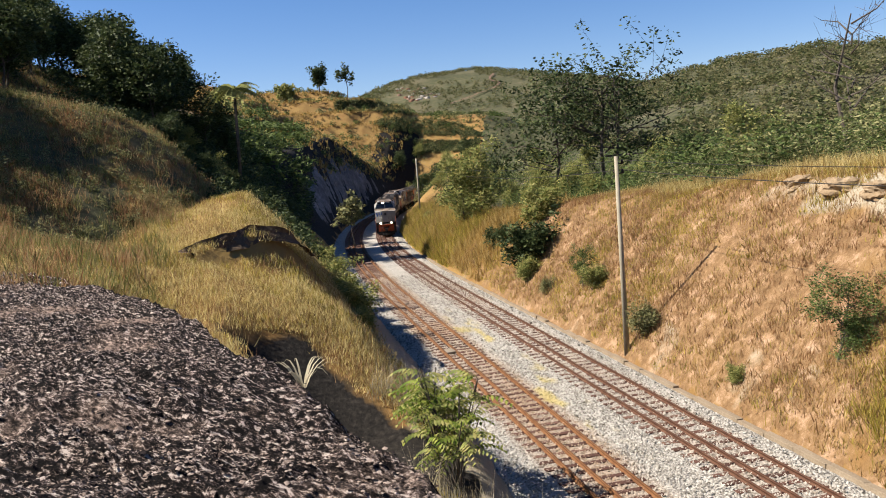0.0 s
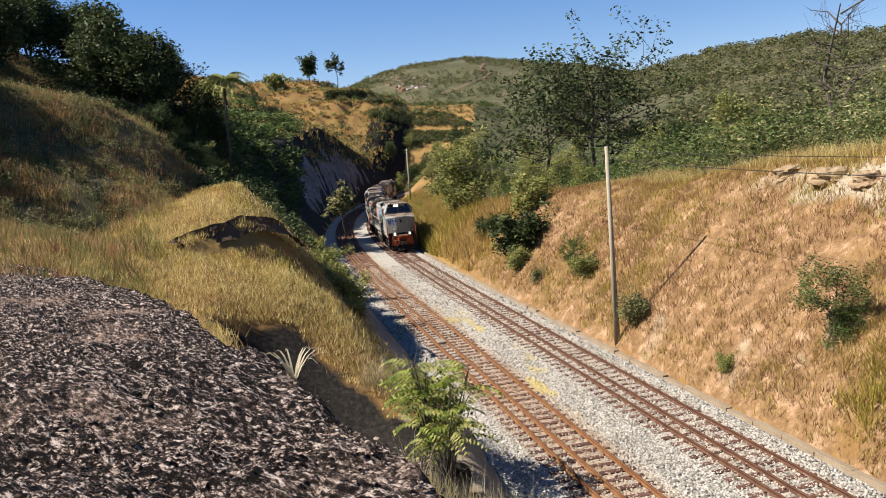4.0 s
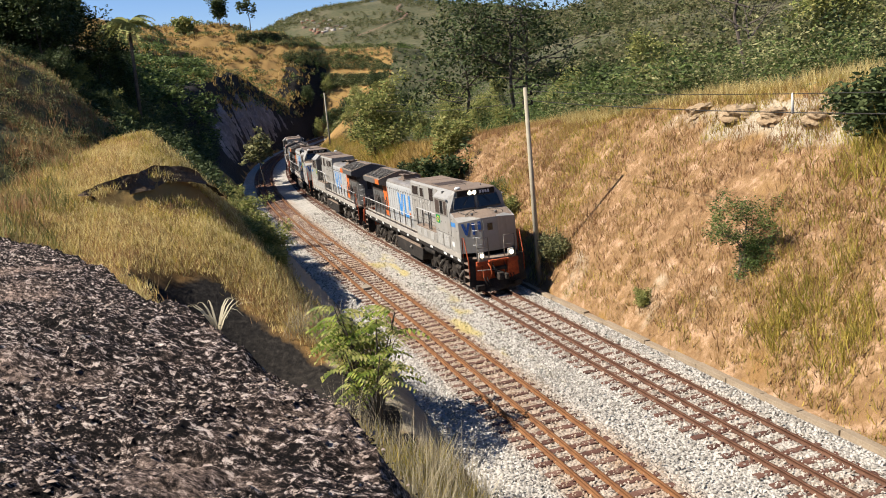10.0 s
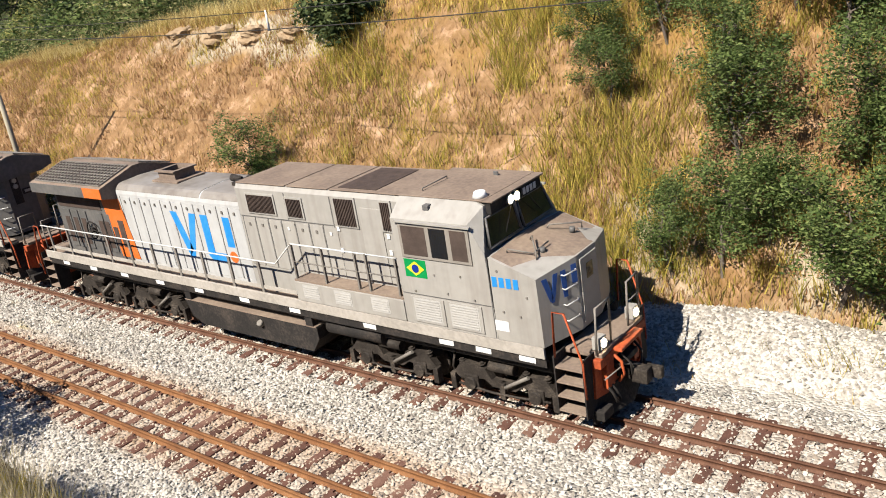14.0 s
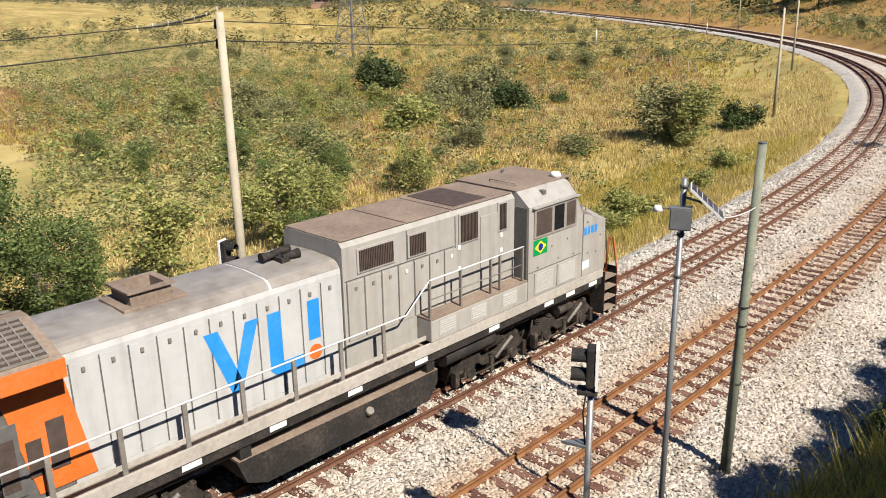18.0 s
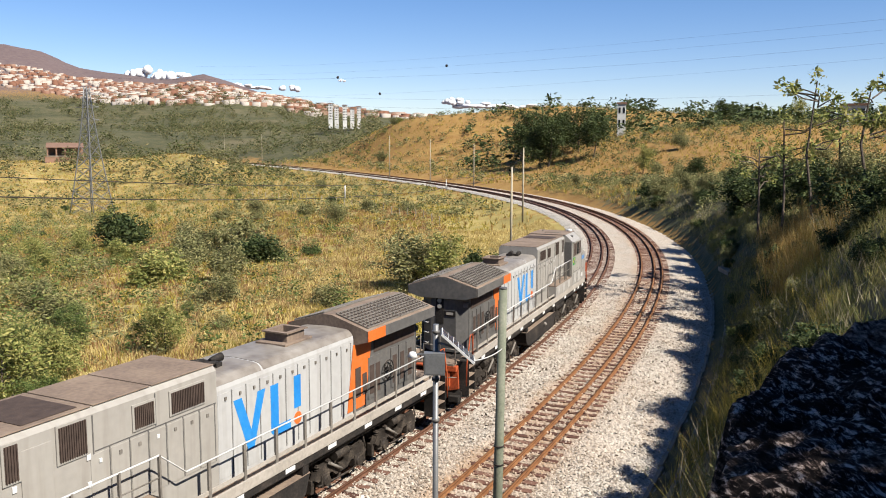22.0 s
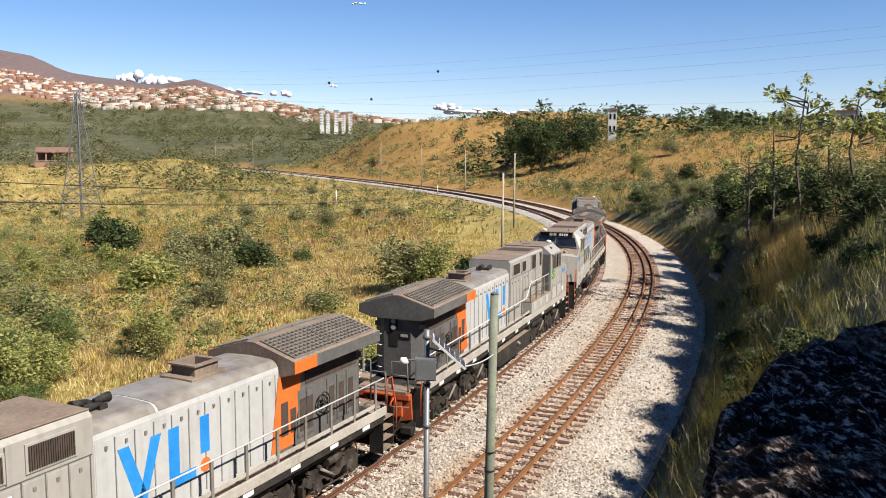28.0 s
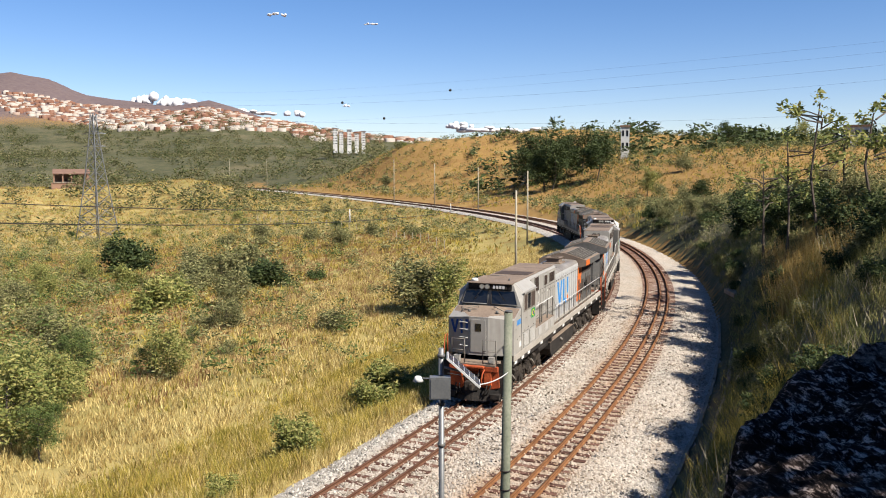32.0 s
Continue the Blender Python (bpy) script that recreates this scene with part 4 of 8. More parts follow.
def logo(parent, y, side):
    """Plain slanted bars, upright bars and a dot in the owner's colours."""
    def at(u):
        return -3.15 + u if side < 0 else -0.45 - u
    sg = 1 if side < 0 else -1

    def shape(name, pts, mat):
        bm = B()
        lo = min(y + side * 0.004, y + side * 0.008)
        prism(bm, [(at(0) + sg * u, z) for u, z in pts], lo, lo + 0.004)
        part(name, bm, mat, parent, "painted emblem shape")
    shape("emblem_bar", [(0.0, 3.72), (0.3, 3.72), (0.72, 2.62), (0.5, 2.36)], M_BLUE)
    shape("emblem_bar", [(0.5, 2.36), (0.72, 2.33), (1.2, 3.72), (0.9, 3.72), (0.66, 2.9)], M_BLUE)
    shape("emblem_bar", [(1.4, 3.72), (1.72, 3.72), (1.72, 2.36), (1.55, 2.36), (1.4, 2.5)], M_BLUE)
    shape("emblem_bar", [(1.55, 2.36), (1.724, 2.36), (2.22, 2.36), (2.22, 2.62), (1.724, 2.62), (1.724, 2.37)], M_BLUE)
    shape("emblem_bar", [(2.38, 3.72), (2.68, 3.72), (2.68, 2.85), (2.38, 2.85)], M_BLUE)
    shape("emblem_dot", [(2.53 + 0.17 * math.cos(a * math.pi / 8), 2.56 + 0.17 * math.sin(a * math.pi / 8)) for a in range(16)], M_ORANGE)


def locomotive(label):
    lo = thing("locomotive", label, "locomotive", "coupled locomotives")
    # underframe and walkways
    part("underframe", box(B(), -10.68, 9.6, -1.2, 1.2, 1.2, 1.72, 0.03), M_BLACK, lo)
    for side in (-1, 1):
        y = side * 1.38
        part("walkway", box(B(), -10.45, 5.9, min(side * 0.9, side * 1.42), max(side * 0.9, side * 1.42), 1.73, 1.78), M_ROOF, lo, "dusty walkway along the hood")
        part("walkway_edge", box(B(), -10.45, 9.45, min(side * 1.40, side * 1.46), max(side * 1.40, side * 1.46), 1.66, 1.92, 0.01), M_SILL, lo)
        part("side_sill", box(B(), -10.45, 9.45, min(side * 1.34, side * 1.41), max(side * 1.34, side * 1.41), 1.44, 1.657), M_BLACK, lo)
        for x in (-9.3, -7.6, -5.8, -3.9, -2.0, 0.0, 2.0, 4.6, 6.9, 7.9, 9.0):
            part("reflector", box(B(), x - 0.2, x + 0.2, min(side * 1.412, side * 1.42), max(side * 1.412, side * 1.42), 1.5, 1.62), M_REFLECT, lo)
        # stepped equipment boxes below the cab-side platform
        bx = part("equipment_box", box(B(), 2.3, 5.88, min(side * 1.0, side * 1.47), max(side * 1.0, side * 1.47), 1.93, 2.45, 0.02), M_GREY, lo)
        for a in (2.6, 3.7, 4.9):
            lv = B()
            for i in range(5):
                box(lv, a, a + 0.5, min(side * 1.474, side * 1.486), max(side * 1.474, side * 1.486), 2.08 + i * 0.06, 2.11 + i * 0.06)
            box(lv, a - 0.03, a + 0.53, min(side * 1.47, side * 1.476), max(side * 1.47, side * 1.476), 2.04, 2.4)
            part("louvre", lv, M_PALEGREY, bx)
        part("platform", box(B(), 2.3, 5.88, min(side * 0.98, side * 1.45), max(side * 0.98, side * 1.45), 2.454, 2.5), M_ROOF, bx)
        # handrail
        hr = part("handrail", pipe(B(), [(-10.4, y, 2.8), (1.6, y, 2.8), (2.35, y, 3.42), (5.8, y, 3.42)], 0.022), M_RAILW, lo, "thin white walkway handrail")
        for x in (-9.9, -8.7, -7.5, -6.3, -5.1, -3.9, -2.7, -1.5, -0.3, 0.9):
            part("stanchion", box(B(), x - 0.045, x + 0.045, y - 0.025, y + 0.025, 1.7, 2.8), M_STANCH, hr)
        for x in (2.35, 3.4, 4.5, 4.85, 5.75):
            part("stanchion", box(B(), x - 0.025, x + 0.025, y - 0.03, y + 0.03, 2.4, 3.43), M_STANCH, hr)
        part("mid_rail", pipe(B(), [(2.35, y, 2.95), (5.8, y, 2.95)], 0.016), M_STANCH, hr)
        part("kick_rail", box(B(), -9.9, 2.2, y - 0.012, y + 0.012, 2.02, 2.12), M_SILL, hr)
        # tank and air reservoir
        part("air_reservoir", tube(B(), (2.95, side * 1.12, 1.2), (4.8, side * 1.12, 1.2), 0.22, 14), M_BLACK, lo)
        steps(lo, 9.95, side)
        steps(lo, -10.62, side)
    part("fuel_tank", prism(B(), [(-2.95, 1.12), (2.6, 1.12), (2.6, 0.8), (2.3, 0.4), (-2.3, 0.4), (-2.75, 0.6)], -1.34, 1.34), M_BLACK, lo, "black fuel tank slung between the bogies")
    for side in (-1, 1):
        part("tank_top", box(B(), -2.93, 2.58, min(side * 0.9, side * 1.36), max(side * 0.9, side * 1.36), 1.124, 1.15), M_ROOF, lo, "dusty ledge on the fuel tank")
        part("filler_cap", tube(B(), (0.4, side * 1.34, 0.85), (0.4, side * 1.42, 0.95), 0.09, 10), M_STANCH, lo)
        for a in (-2.75, 2.35):
            part("tank_end", box(B(), a - 0.12, a + 0.14, min(side * 1.0, side * 1.36), max(side * 1.0, side * 1.36), 1.15, 1.42, 0.02), M_BLACK, lo)
        part("brake_pipe", pipe(B(), [(-9.6, side * 1.24, 1.34), (-3.0, side * 1.26, 1.36), (2.9, side * 1.26, 1.34), (9.2, side * 1.24, 1.36)], 0.03), M_BOGIE, lo)
    for x in (-8.05, -4.85, 4.85, 8.05):
        bogie(lo, x)

    # engine hood: rounded roof, pale sides
    ring = hood_ring(0.95, 1.78, 4.37, 0.28, 0.03)
    part("engine_hood", body_shell([(-5.75, ring), (0.14, ring)]), M_WHITE, lo, "pale grey engine hood with tall access doors", smooth=False)
    rf = [(y, z + 0.012) for y, z in ring if z > 4.1]
    rf = rf + [(y, z - 0.02) for y, z in rf[::-1]]
    part("hood_roof", body_shell([(-5.74, rf), (-1.62, rf)]), M_HOODTOP, lo)
    part("hood_roof", body_shell([(-1.55, rf), (0.13, rf)]), M_HOODTOP, lo)
    # inverter hood: higher box with flat roof
    ring2 = [(-1.0, 1.78), (-1.0, 4.62), (-0.9, 4.74), (0.9, 4.74), (1.0, 4.62), (1.0, 1.78)]
    part("equipment_hood", body_shell([(0.16, ring2), (5.88, ring2)]), M_GREY, lo, "flat-roofed grey equipment hood")
    for a, b in ((0.17, 2.05), (2.1, 3.55), (3.6, 5.86)):
        part("roof_panel", box(B(), a, b, -0.94, 0.94, 4.745, 4.77, 0.01), M_ROOF, lo)
    part("roof_grille", box(B(), 3.8, 5.0, -0.8, 0.8, 4.772, 4.785), M_GRILLE, lo)
    for side in (-1, 1):
        y = side * 1.0
        louvre(lo, 0.6, 1.6, 4.02, 4.48, y, side)
        louvre(lo, 2.1, 2.62, 4.0, 4.46, y, side)
        louvre(lo, 3.8, 4.42, 3.92, 4.58, y, side)
        louvre(lo, 5.25, 5.52, 3.92, 4.58, y, side)
        panel(lo, "access_door", 4.55, 5.2, 2.55, 4.4, y, side, M_GREY, "grey side door", 0.02)
        for a in (0.25, 0.75, 1.25, 1.75, 2.25, 2.75, 3.25):
            d = panel(lo, "access_door", a + 0.02, a + 0.47, 2.5, 3.82, y, side, M_GREY, "", 0.012)
            panel(lo, "door_joint", a - 0.014, a + 0.014, 2.5, 3.86, y, side, M_DARK, "", 0.004)
            part("latch", box(B(), a + 0.21, a + 0.28, min(y, y + side * 0.03), max(y, y + side * 0.03), 3.62, 3.7), M_REFLECT if a in (1.75, 3.25) else M_STANCH, d)
        panel(lo, "hood_seam", 3.62, 3.65, 1.95, 4.6, y, side, M_DARK, "", 0.005)
        panel(lo, "hood_seam", 2.02, 2.05, 3.9, 4.6, y, side, M_DARK, "", 0.005)
        panel(lo, "hood_seam", 0.2, 3.6, 3.86, 3.885, y, side, M_DARK, "", 0.005)
        for a, z in ((3.72, 3.75), (3.72, 3.2), (5.3, 3.7), (5.3, 3.3)):
            panel(lo, "label_plate", a, a + 0.09, z, z + 0.12, y, side, M_REFLECT, "", 0.024)
        yh = side * 0.95
        for i in range(11):
            a = -5.6 + i * 0.52
            d = panel(lo, "access_door", a + 0.015, a + 0.49, 1.95, 4.0, yh, side, M_WHITE, "", 0.004)
            panel(lo, "door_joint", a - 0.012, a + 0.012, 1.95, 4.02, yh, side, M_DARK, "", 0.003)
            part("latch", box(B(), a + 0.2, a + 0.26, min(yh, yh + side * 0.035), max(yh, yh + side * 0.035), 3.82, 3.9), M_STANCH, d)
        logo(lo, yh, side)
        # orange band and dark radiator side
        sl = B()
        prism(sl, [(-6.75, 3.92), (-5.72, 3.92), (-5.38, 1.96), (-6.35, 1.96)], min(yh + side * 0.006, yh + side * 0.024), max(yh + side * 0.006, yh + side * 0.024))
        part("orange_band", sl, M_ORANGE, lo, "slanting orange stripe")
        for k, a in enumerate((-9.35, -8.85, -8.35, -7.3, -6.95)):
            f = panel(lo, "radiator_door", a, a + 0.42, 2.05, 3.35, yh, side, M_DARK, "", 0.03)
            panel(f, "door_grille", a + 0.08, a + 0.34, 2.2, 3.1, yh + side * 0.03, side, M_GRILLE, "", 0.012)
        panel(lo, "door_grille", -6.45, -6.2, 2.3, 2.95, yh + side * 0.024, side, M_GRILLE, "", 0.012)
        panel(lo, "door_grille", -6.1, -5.8, 2.3, 3.2, yh + side * 0.024, side, M_GRILLE, "", 0.012)
        part("air_intake", box(B(), -9.5, -6.9, min(yh, yh + side * 0.02), max(yh, yh + side * 0.02), 3.45, 3.85), M_GRILLE, lo)
        wh = part("brake_wheel", pipe(B(), [(-7.65 + 0.29 * math.cos(q * math.pi / 9), yh + side * 0.1, 2.75 + 0.29 * math.sin(q * math.pi / 9)) for q in range(19)], 0.022), M_BLACK, lo, "black spoked brake wheel")
        for q in range(6):
            part("spoke", pipe(B(), [(-7.65, yh + side * 0.09, 2.75), (-7.65 + 0.28 * math.cos(q * math.pi / 3), yh + side * 0.1, 2.75 + 0.28 * math.sin(q * math.pi / 3))], 0.014), M_BLACK, wh)
        part("wheel_hub", tube(B(), (-7.65, yh, 2.75), (-7.65, yh + side * 0.13, 2.75), 0.07, 10), M_BLACK, wh)
        part("cab_ladder", pipe(pipe(B(), [(5.95, side * 1.2, 2.5), (5.95, side * 1.2, 4.3)], 0.02), [(5.95, side * 1.3, 3.3), (5.95, side * 1.1, 3.3)], 0.02), M_STANCH, lo)
    # radiator section with overhanging eaves
    part("radiator_body", box(B(), -9.62, -5.76, -0.95, 0.95, 1.78, 3.98, 0.01), M_DARK, lo, "dark grey radiator compartment")
    ring3 = [(-1.42, 4.04), (-1.42, 4.36), (-0.16, 4.74), (0.16, 4.74), (1.42, 4.36), (1.42, 4.04), (0.95, 3.9), (-0.95, 3.9)]
    part("radiator_roof", body_shell([(-10.08, ring3), (-5.8, ring3)]), M_ROOF, lo, "dusty flared radiator roof")
    for side in (-1, 1):
        eave = B()
        box(eave, -10.085, -6.8, min(side * 1.42, side * 1.435), max(side * 1.42, side * 1.435), 4.04, 4.36)
        part("eave_band", eave, M_DARK, lo)
        part("eave_band", box(B(), -6.795, -5.795, min(side * 1.42, side * 1.438), max(side * 1.42, side * 1.438), 4.04, 4.36), M_ORANGE, lo, "orange end of the eave")
        for a, b in ((-9.88, -7.95), (-7.88, -5.98)):
            bk = B()
            bk.faces.new([bk.verts.new(p) for p in ((a, side * 0.2, 4.738), (b, side * 0.2, 4.738), (b, side * 1.3, 4.406), (a, side * 1.3, 4.406))])
            scr = part("radiator_screen", bk, M_GRILLE, lo, "barred radiator screen")
            for j in range(9):
                k = 0.2 + j * 0.136
                zz = 4.745 - (k - 0.2) * 0.302
                wide = 0.03 if j % 4 == 0 else 0.016
                part("screen_bar", box(B(), a, b, min(side * k, side * (k + wide)), max(side * k, side * (k + wide)), zz - 0.01, zz + 0.03), M_STANCH, scr)
            for i in range(11):
                x = a + (b - a) * i / 10
                g = B()
                v = [(x - 0.011, side * 0.2, 4.745), (x + 0.011, side * 0.2, 4.745), (x + 0.011, side * 1.3, 4.413), (x - 0.011, side * 1.3, 4.413)]
                lo_v = [g.verts.new(p) for p in v]
                hi_v = [g.verts.new((p[0], p[1], p[2] + 0.03)) for p in v]
                g.faces.new(hi_v)
                for q in range(4):
                    g.faces.new((lo_v[q], lo_v[(q + 1) % 4], hi_v[(q + 1) % 4], hi_v[q]))
                part("screen_slat", g, M_STANCH, scr)
    prism_end = B()
    prism(prism_end, [(-0.95, 3.9), (0.95, 3.9), (1.4, 4.05), (1.4, 4.34), (0.15, 4.72), (-0.15, 4.72), (-1.4, 4.34), (-1.4, 4.05)], -10.1, -10.09, "x")
    part("rear_gable", prism_end, M_DARK, lo)
    part("rear_panel", prism(B(), [(-0.95, 1.8), (0.95, 1.8), (0.95, 3.95), (-0.95, 3.95)], -9.66, -9.63, "x"), M_DARK, lo)
    part("rear_nose", prism(B(), [(-9.67, -0.93), (-9.98, -0.52), (-9.98, 0.52), (-9.67, 0.93)], 1.8, 3.96, "z"), M_DARK, lo, "dark chamfered end of the hood")
    part("lamp_recess", box(B(), -9.995, -9.982, -0.02, 0.3, 2.9, 3.95), M_BLACK, lo)
    for z in (3.8, 3.58):
        part("rear_headlight", tube(B(), (-9.99, 0.14, z), (-10.03, 0.14, z), 0.1, 14), M_STANCH, lo)
        part("rear_lens", tube(B(), (-10.03, 0.14, z), (-10.036, 0.14, z), 0.08, 14), M_LENS, lo)
    for z in (2.1, 2.5, 2.9, 3.3):
        part("grab_iron", pipe(B(), [(-9.9, 0.62, z), (-10.0, 0.64, z), (-9.86, 0.86, z), (-9.78, 0.84, z)], 0.018), M_RAILW, lo)
    part("rear_number_board", box(B(), -10.0, -9.985, -0.5, -0.06, 3.2, 3.42), M_BLACK, lo)
    part("number_bar", box(B(), -10.012, -10.002, -0.42, -0.14, 3.26, 3.36), M_SILL, lo)
    for y in (-0.85, 0.85):
        part("marker_lamp", box(B(), -9.82, -9.7, y - 0.1, y + 0.1, 3.55, 3.72, 0.02), M_STANCH, lo)
    ex = part("exhaust_outlet", box(B(), -4.35, -3.1, -0.5, 0.5, 4.38, 4.45, 0.015), M_ROOF, lo, "brown rusty open exhaust stack")
    for a, b, c, d in ((-4.15, -3.35, -0.36, -0.29), (-4.15, -3.35, 0.29, 0.36), (-4.15, -4.07, -0.29, 0.29), (-3.43, -3.35, -0.29, 0.29)):
        part("stack_wall", box(B(), a, b, c, d, 4.45, 4.68), M_ROOF, ex)
    for a, b, c, d in ((-4.22, -3.28, -0.43, -0.29), (-4.22, -3.28, 0.29, 0.43), (-4.22, -4.07, -0.29, 0.29), (-3.43, -3.28, -0.29, 0.29)):
        part("stack_rim", box(B(), a, b, c, d, 4.68, 4.72), M_ROOF, ex)
    part("stack_mouth", box(B(), -4.06, -3.44, -0.28, 0.28, 4.455, 4.47), M_BLACK, lo)
    hn = B()
    tube(hn, (-0.75, -0.2, 4.5), (-0.35, -0.2, 4.5), 0.05, 10, 0.11)
    tube(hn, (-0.75, 0.0, 4.53), (-1.15, 0.0, 4.53), 0.05, 10, 0.11)
    tube(hn, (-0.75, 0.2, 4.5), (-0.3, 0.2, 4.5), 0.05, 10, 0.1)
    box(hn, -0.85, -0.65, -0.3, 0.3, 4.4, 4.5)
    part("horn", hn, M_BLACK, lo, "black air horn cluster")

    # cab and nose
    def cab_ring(w, zt):
        return [(-w, 1.93), (-w, zt - 0.36), (-w + 0.42, zt), (w - 0.42, zt), (w, zt - 0.36), (w, 1.93)]
    part("cab", body_shell([(5.9, cab_ring(1.46, 4.78)), (7.95, cab_ring(1.46, 4.78))]), M_GREY, lo, "wide grey driver's cab")
    # raked windscreen block in front of the cab
    wsb = B()
    a = [wsb.verts.new(p) for p in ((7.95, -1.46, 1.93), (7.95, -1.46, 4.42), (7.95, -1.04, 4.78), (7.95, 1.04, 4.78), (7.95, 1.46, 4.42), (7.95, 1.46, 1.93))]
    b = [wsb.verts.new(p) for p in ((8.38, -1.46, 1.93), (8.3, -1.46, 3.78), (8.12, -1.04, 4.7), (8.12, 1.04, 4.7), (8.3, 1.46, 3.78), (8.38, 1.46, 1.93))]
    for i in range(6):
        j = (i + 1) % 6
        wsb.faces.new((a[i], b[i], b[j], a[j]))
    wsb.faces.new(b[::-1])
    bmesh.ops.recalc_face_normals(wsb, faces=wsb.faces[:])
    part("windscreen_block", wsb, M_GREY, lo)
    part("cab_roof", box(B(), 5.88, 8.1, -1.03, 1.03, 4.785, 4.81, 0.01), M_ROOF, lo, "brown dusty cab roof")
    for side in (-1, 1):
        ws = B()
        x0, x1, z0, z1 = 8.315, 8.175, 3.88, 4.46
        y0, y1 = side * 0.08, side * 1.26
        q = [(x0, y0, z0), (x0, y1, z0), (x1, side * 1.1, z1), (x1, y0, z1)]
        fr = [ws.verts.new((p[0] + 0.012, p[1], p[2])) for p in q]
        bk = [ws.verts.new((p[0] - 0.05, p[1], p[2])) for p in q]
        ws.faces.new(fr)
        for i in range(4):
            ws.faces.new((fr[i], fr[(i + 1) % 4], bk[(i + 1) % 4], bk[i]))
        bmesh.ops.recalc_face_normals(ws, faces=ws.faces[:])
        part("windscreen", ws, M_GLASS, lo, "dark meshed windscreen")
        part("windscreen_frame", pipe(B(), [(p[0] + 0.01, p[1], p[2]) for p in q + q[:1]], 0.03), M_DARK, lo)
        y = side * 1.46
        fr = part("window_frame", box(B(), 6.1, 7.98, min(y, y + side * 0.03), max(y, y + side * 0.03), 3.55, 4.34, 0.01), M_FRAME, lo)
        for a0, a1 in ((6.18, 6.84), (6.95, 7.38), (7.5, 7.9)):
            part("window_pane", box(B(), a0, a1, min(y + side * 0.031, y + side * 0.036), max(y + side * 0.031, y + side * 0.036), 3.62, 4.28), M_GLASS if a0 == 6.95 else M_GRILLE, fr)
        part("drip_rail", box(B(), 6.02, 8.05, min(y, y + side * 0.08), max(y, y + side * 0.08), 4.36, 4.4), M_GREY, lo)
        part("side_door", box(B(), 5.885, 5.9, min(side * 1.05, side * 1.4), max(side * 1.05, side * 1.4), 2.5, 4.4), M_DARK, lo, "dark open cab side door")
        # flag plate
        fy0, fy1 = y + side * 0.004, y + side * 0.009
        fl = part("flag_plate", box(B(), 6.1, 6.7, min(y, fy0), max(y, fy0), 3.08, 3.5), M_GREEN, lo, "green flag with yellow diamond and blue disc")
        dm = B()
        prism(dm, [(6.15, 3.29), (6.4, 3.12), (6.65, 3.29), (6.4, 3.46)], min(fy0, fy1), max(fy0, fy1))
        part("flag_diamond", dm, M_YELLOW, fl)
        ds = B()
        prism(ds, [(6.4 + 0.1 * math.cos(k * math.pi / 6), 3.29 + 0.1 * math.sin(k * math.pi / 6)) for k in range(12)], min(fy1, fy1 + side * 0.004), max(fy1, fy1 + side * 0.004))
        part("flag_disc", ds, M_NAVY, fl)
        for k in range(4):
            a0 = 8.4 + 0.17 * k
            part("number_bar", box(B(), a0, a0 + 0.12, min(y, y + side * 0.006), max(y, y + side * 0.006), 3.14, 3.36, 0.002), M_BLUE, lo)
        for a0, a1 in ((6.15, 7.05), (7.15, 8.05)):
            d = panel(lo, "cab_locker", a0, a1, 2.0, 2.62, y, side, M_GREY, "louvred locker door", 0.025)
            lv = B()
            for i in range(9):
                z = 2.06 + i * 0.06
                box(lv, a0 + 0.1, a1 - 0.12, min(y + side * 0.025, y + side * 0.04), max(y + side * 0.025, y + side * 0.04), z, z + 0.025)
            box(lv, a0 + 0.06, a1 - 0.08, min(y + side * 0.02, y + side * 0.029), max(y + side * 0.02, y + side * 0.029), 2.04, 2.59)
            part("louvre", lv, M_PALEGREY, d)
        part("white_plate", box(B(), 8.35, 8.68, min(y, y + side * 0.006), max(y, y + side * 0.006), 2.15, 2.38), M_REFLECT, lo)
    nose = B()
    sec = [(-1.46, 8.37, 9.45, 3.77, 3.42), (-0.42, 8.3, 9.78, 3.8, 3.55), (0.42, 8.3, 9.78, 3.8, 3.55), (1.46, 8.37, 9.45, 3.77, 3.42)]
    rings = [[nose.verts.new(p) for p in ((xb, y, 1.93), (xb, y, zb), (xf, y, zf), (xf + 0.03, y, 1.93))] for y, xb, xf, zb, zf in sec]
    for a, b in zip(rings, rings[1:]):
        for i in range(4):
            j = (i + 1) % 4
            nose.faces.new((a[i], b[i], b[j], a[j]))
    nose.faces.new(rings[0])
    nose.faces.new(rings[-1][::-1])
    bmesh.ops.recalc_face_normals(nose, faces=nose.faces[:])
    part("nose", nose, M_GREY, lo, "blunt grey nose")
    tp = B()
    ring_t = [[tp.verts.new((x, y, z)) for x, y, z in ((xb + 0.05, y * 0.97, zb + 0.006), (xf - 0.03, y * 0.97, zf + 0.006))] for y, xb, xf, zb, zf in sec]
    for a, b in zip(ring_t, ring_t[1:]):
        tp.faces.new((a[0], a[1], b[1], b[0]))
    part("nose_top", tp, M_ROOF, lo, "brown dusty top of the nose")
    part("top_grab", pipe(B(), [(8.6, -1.1, 3.77), (8.62, -1.1, 3.84), (9.1, -0.9, 3.72), (9.1, -0.3, 3.76)], 0.018), M_STANCH, lo)
    part("nose_door", box(B(), 9.8, 9.83, -0.34, 0.34, 2.05, 3.45, 0.01), M_GREY, lo, "narrow nose door")
    part("door_window", box(B(), 9.832, 9.84, -0.13, 0.13, 2.95, 3.28, 0.003), M_GLASS, lo)
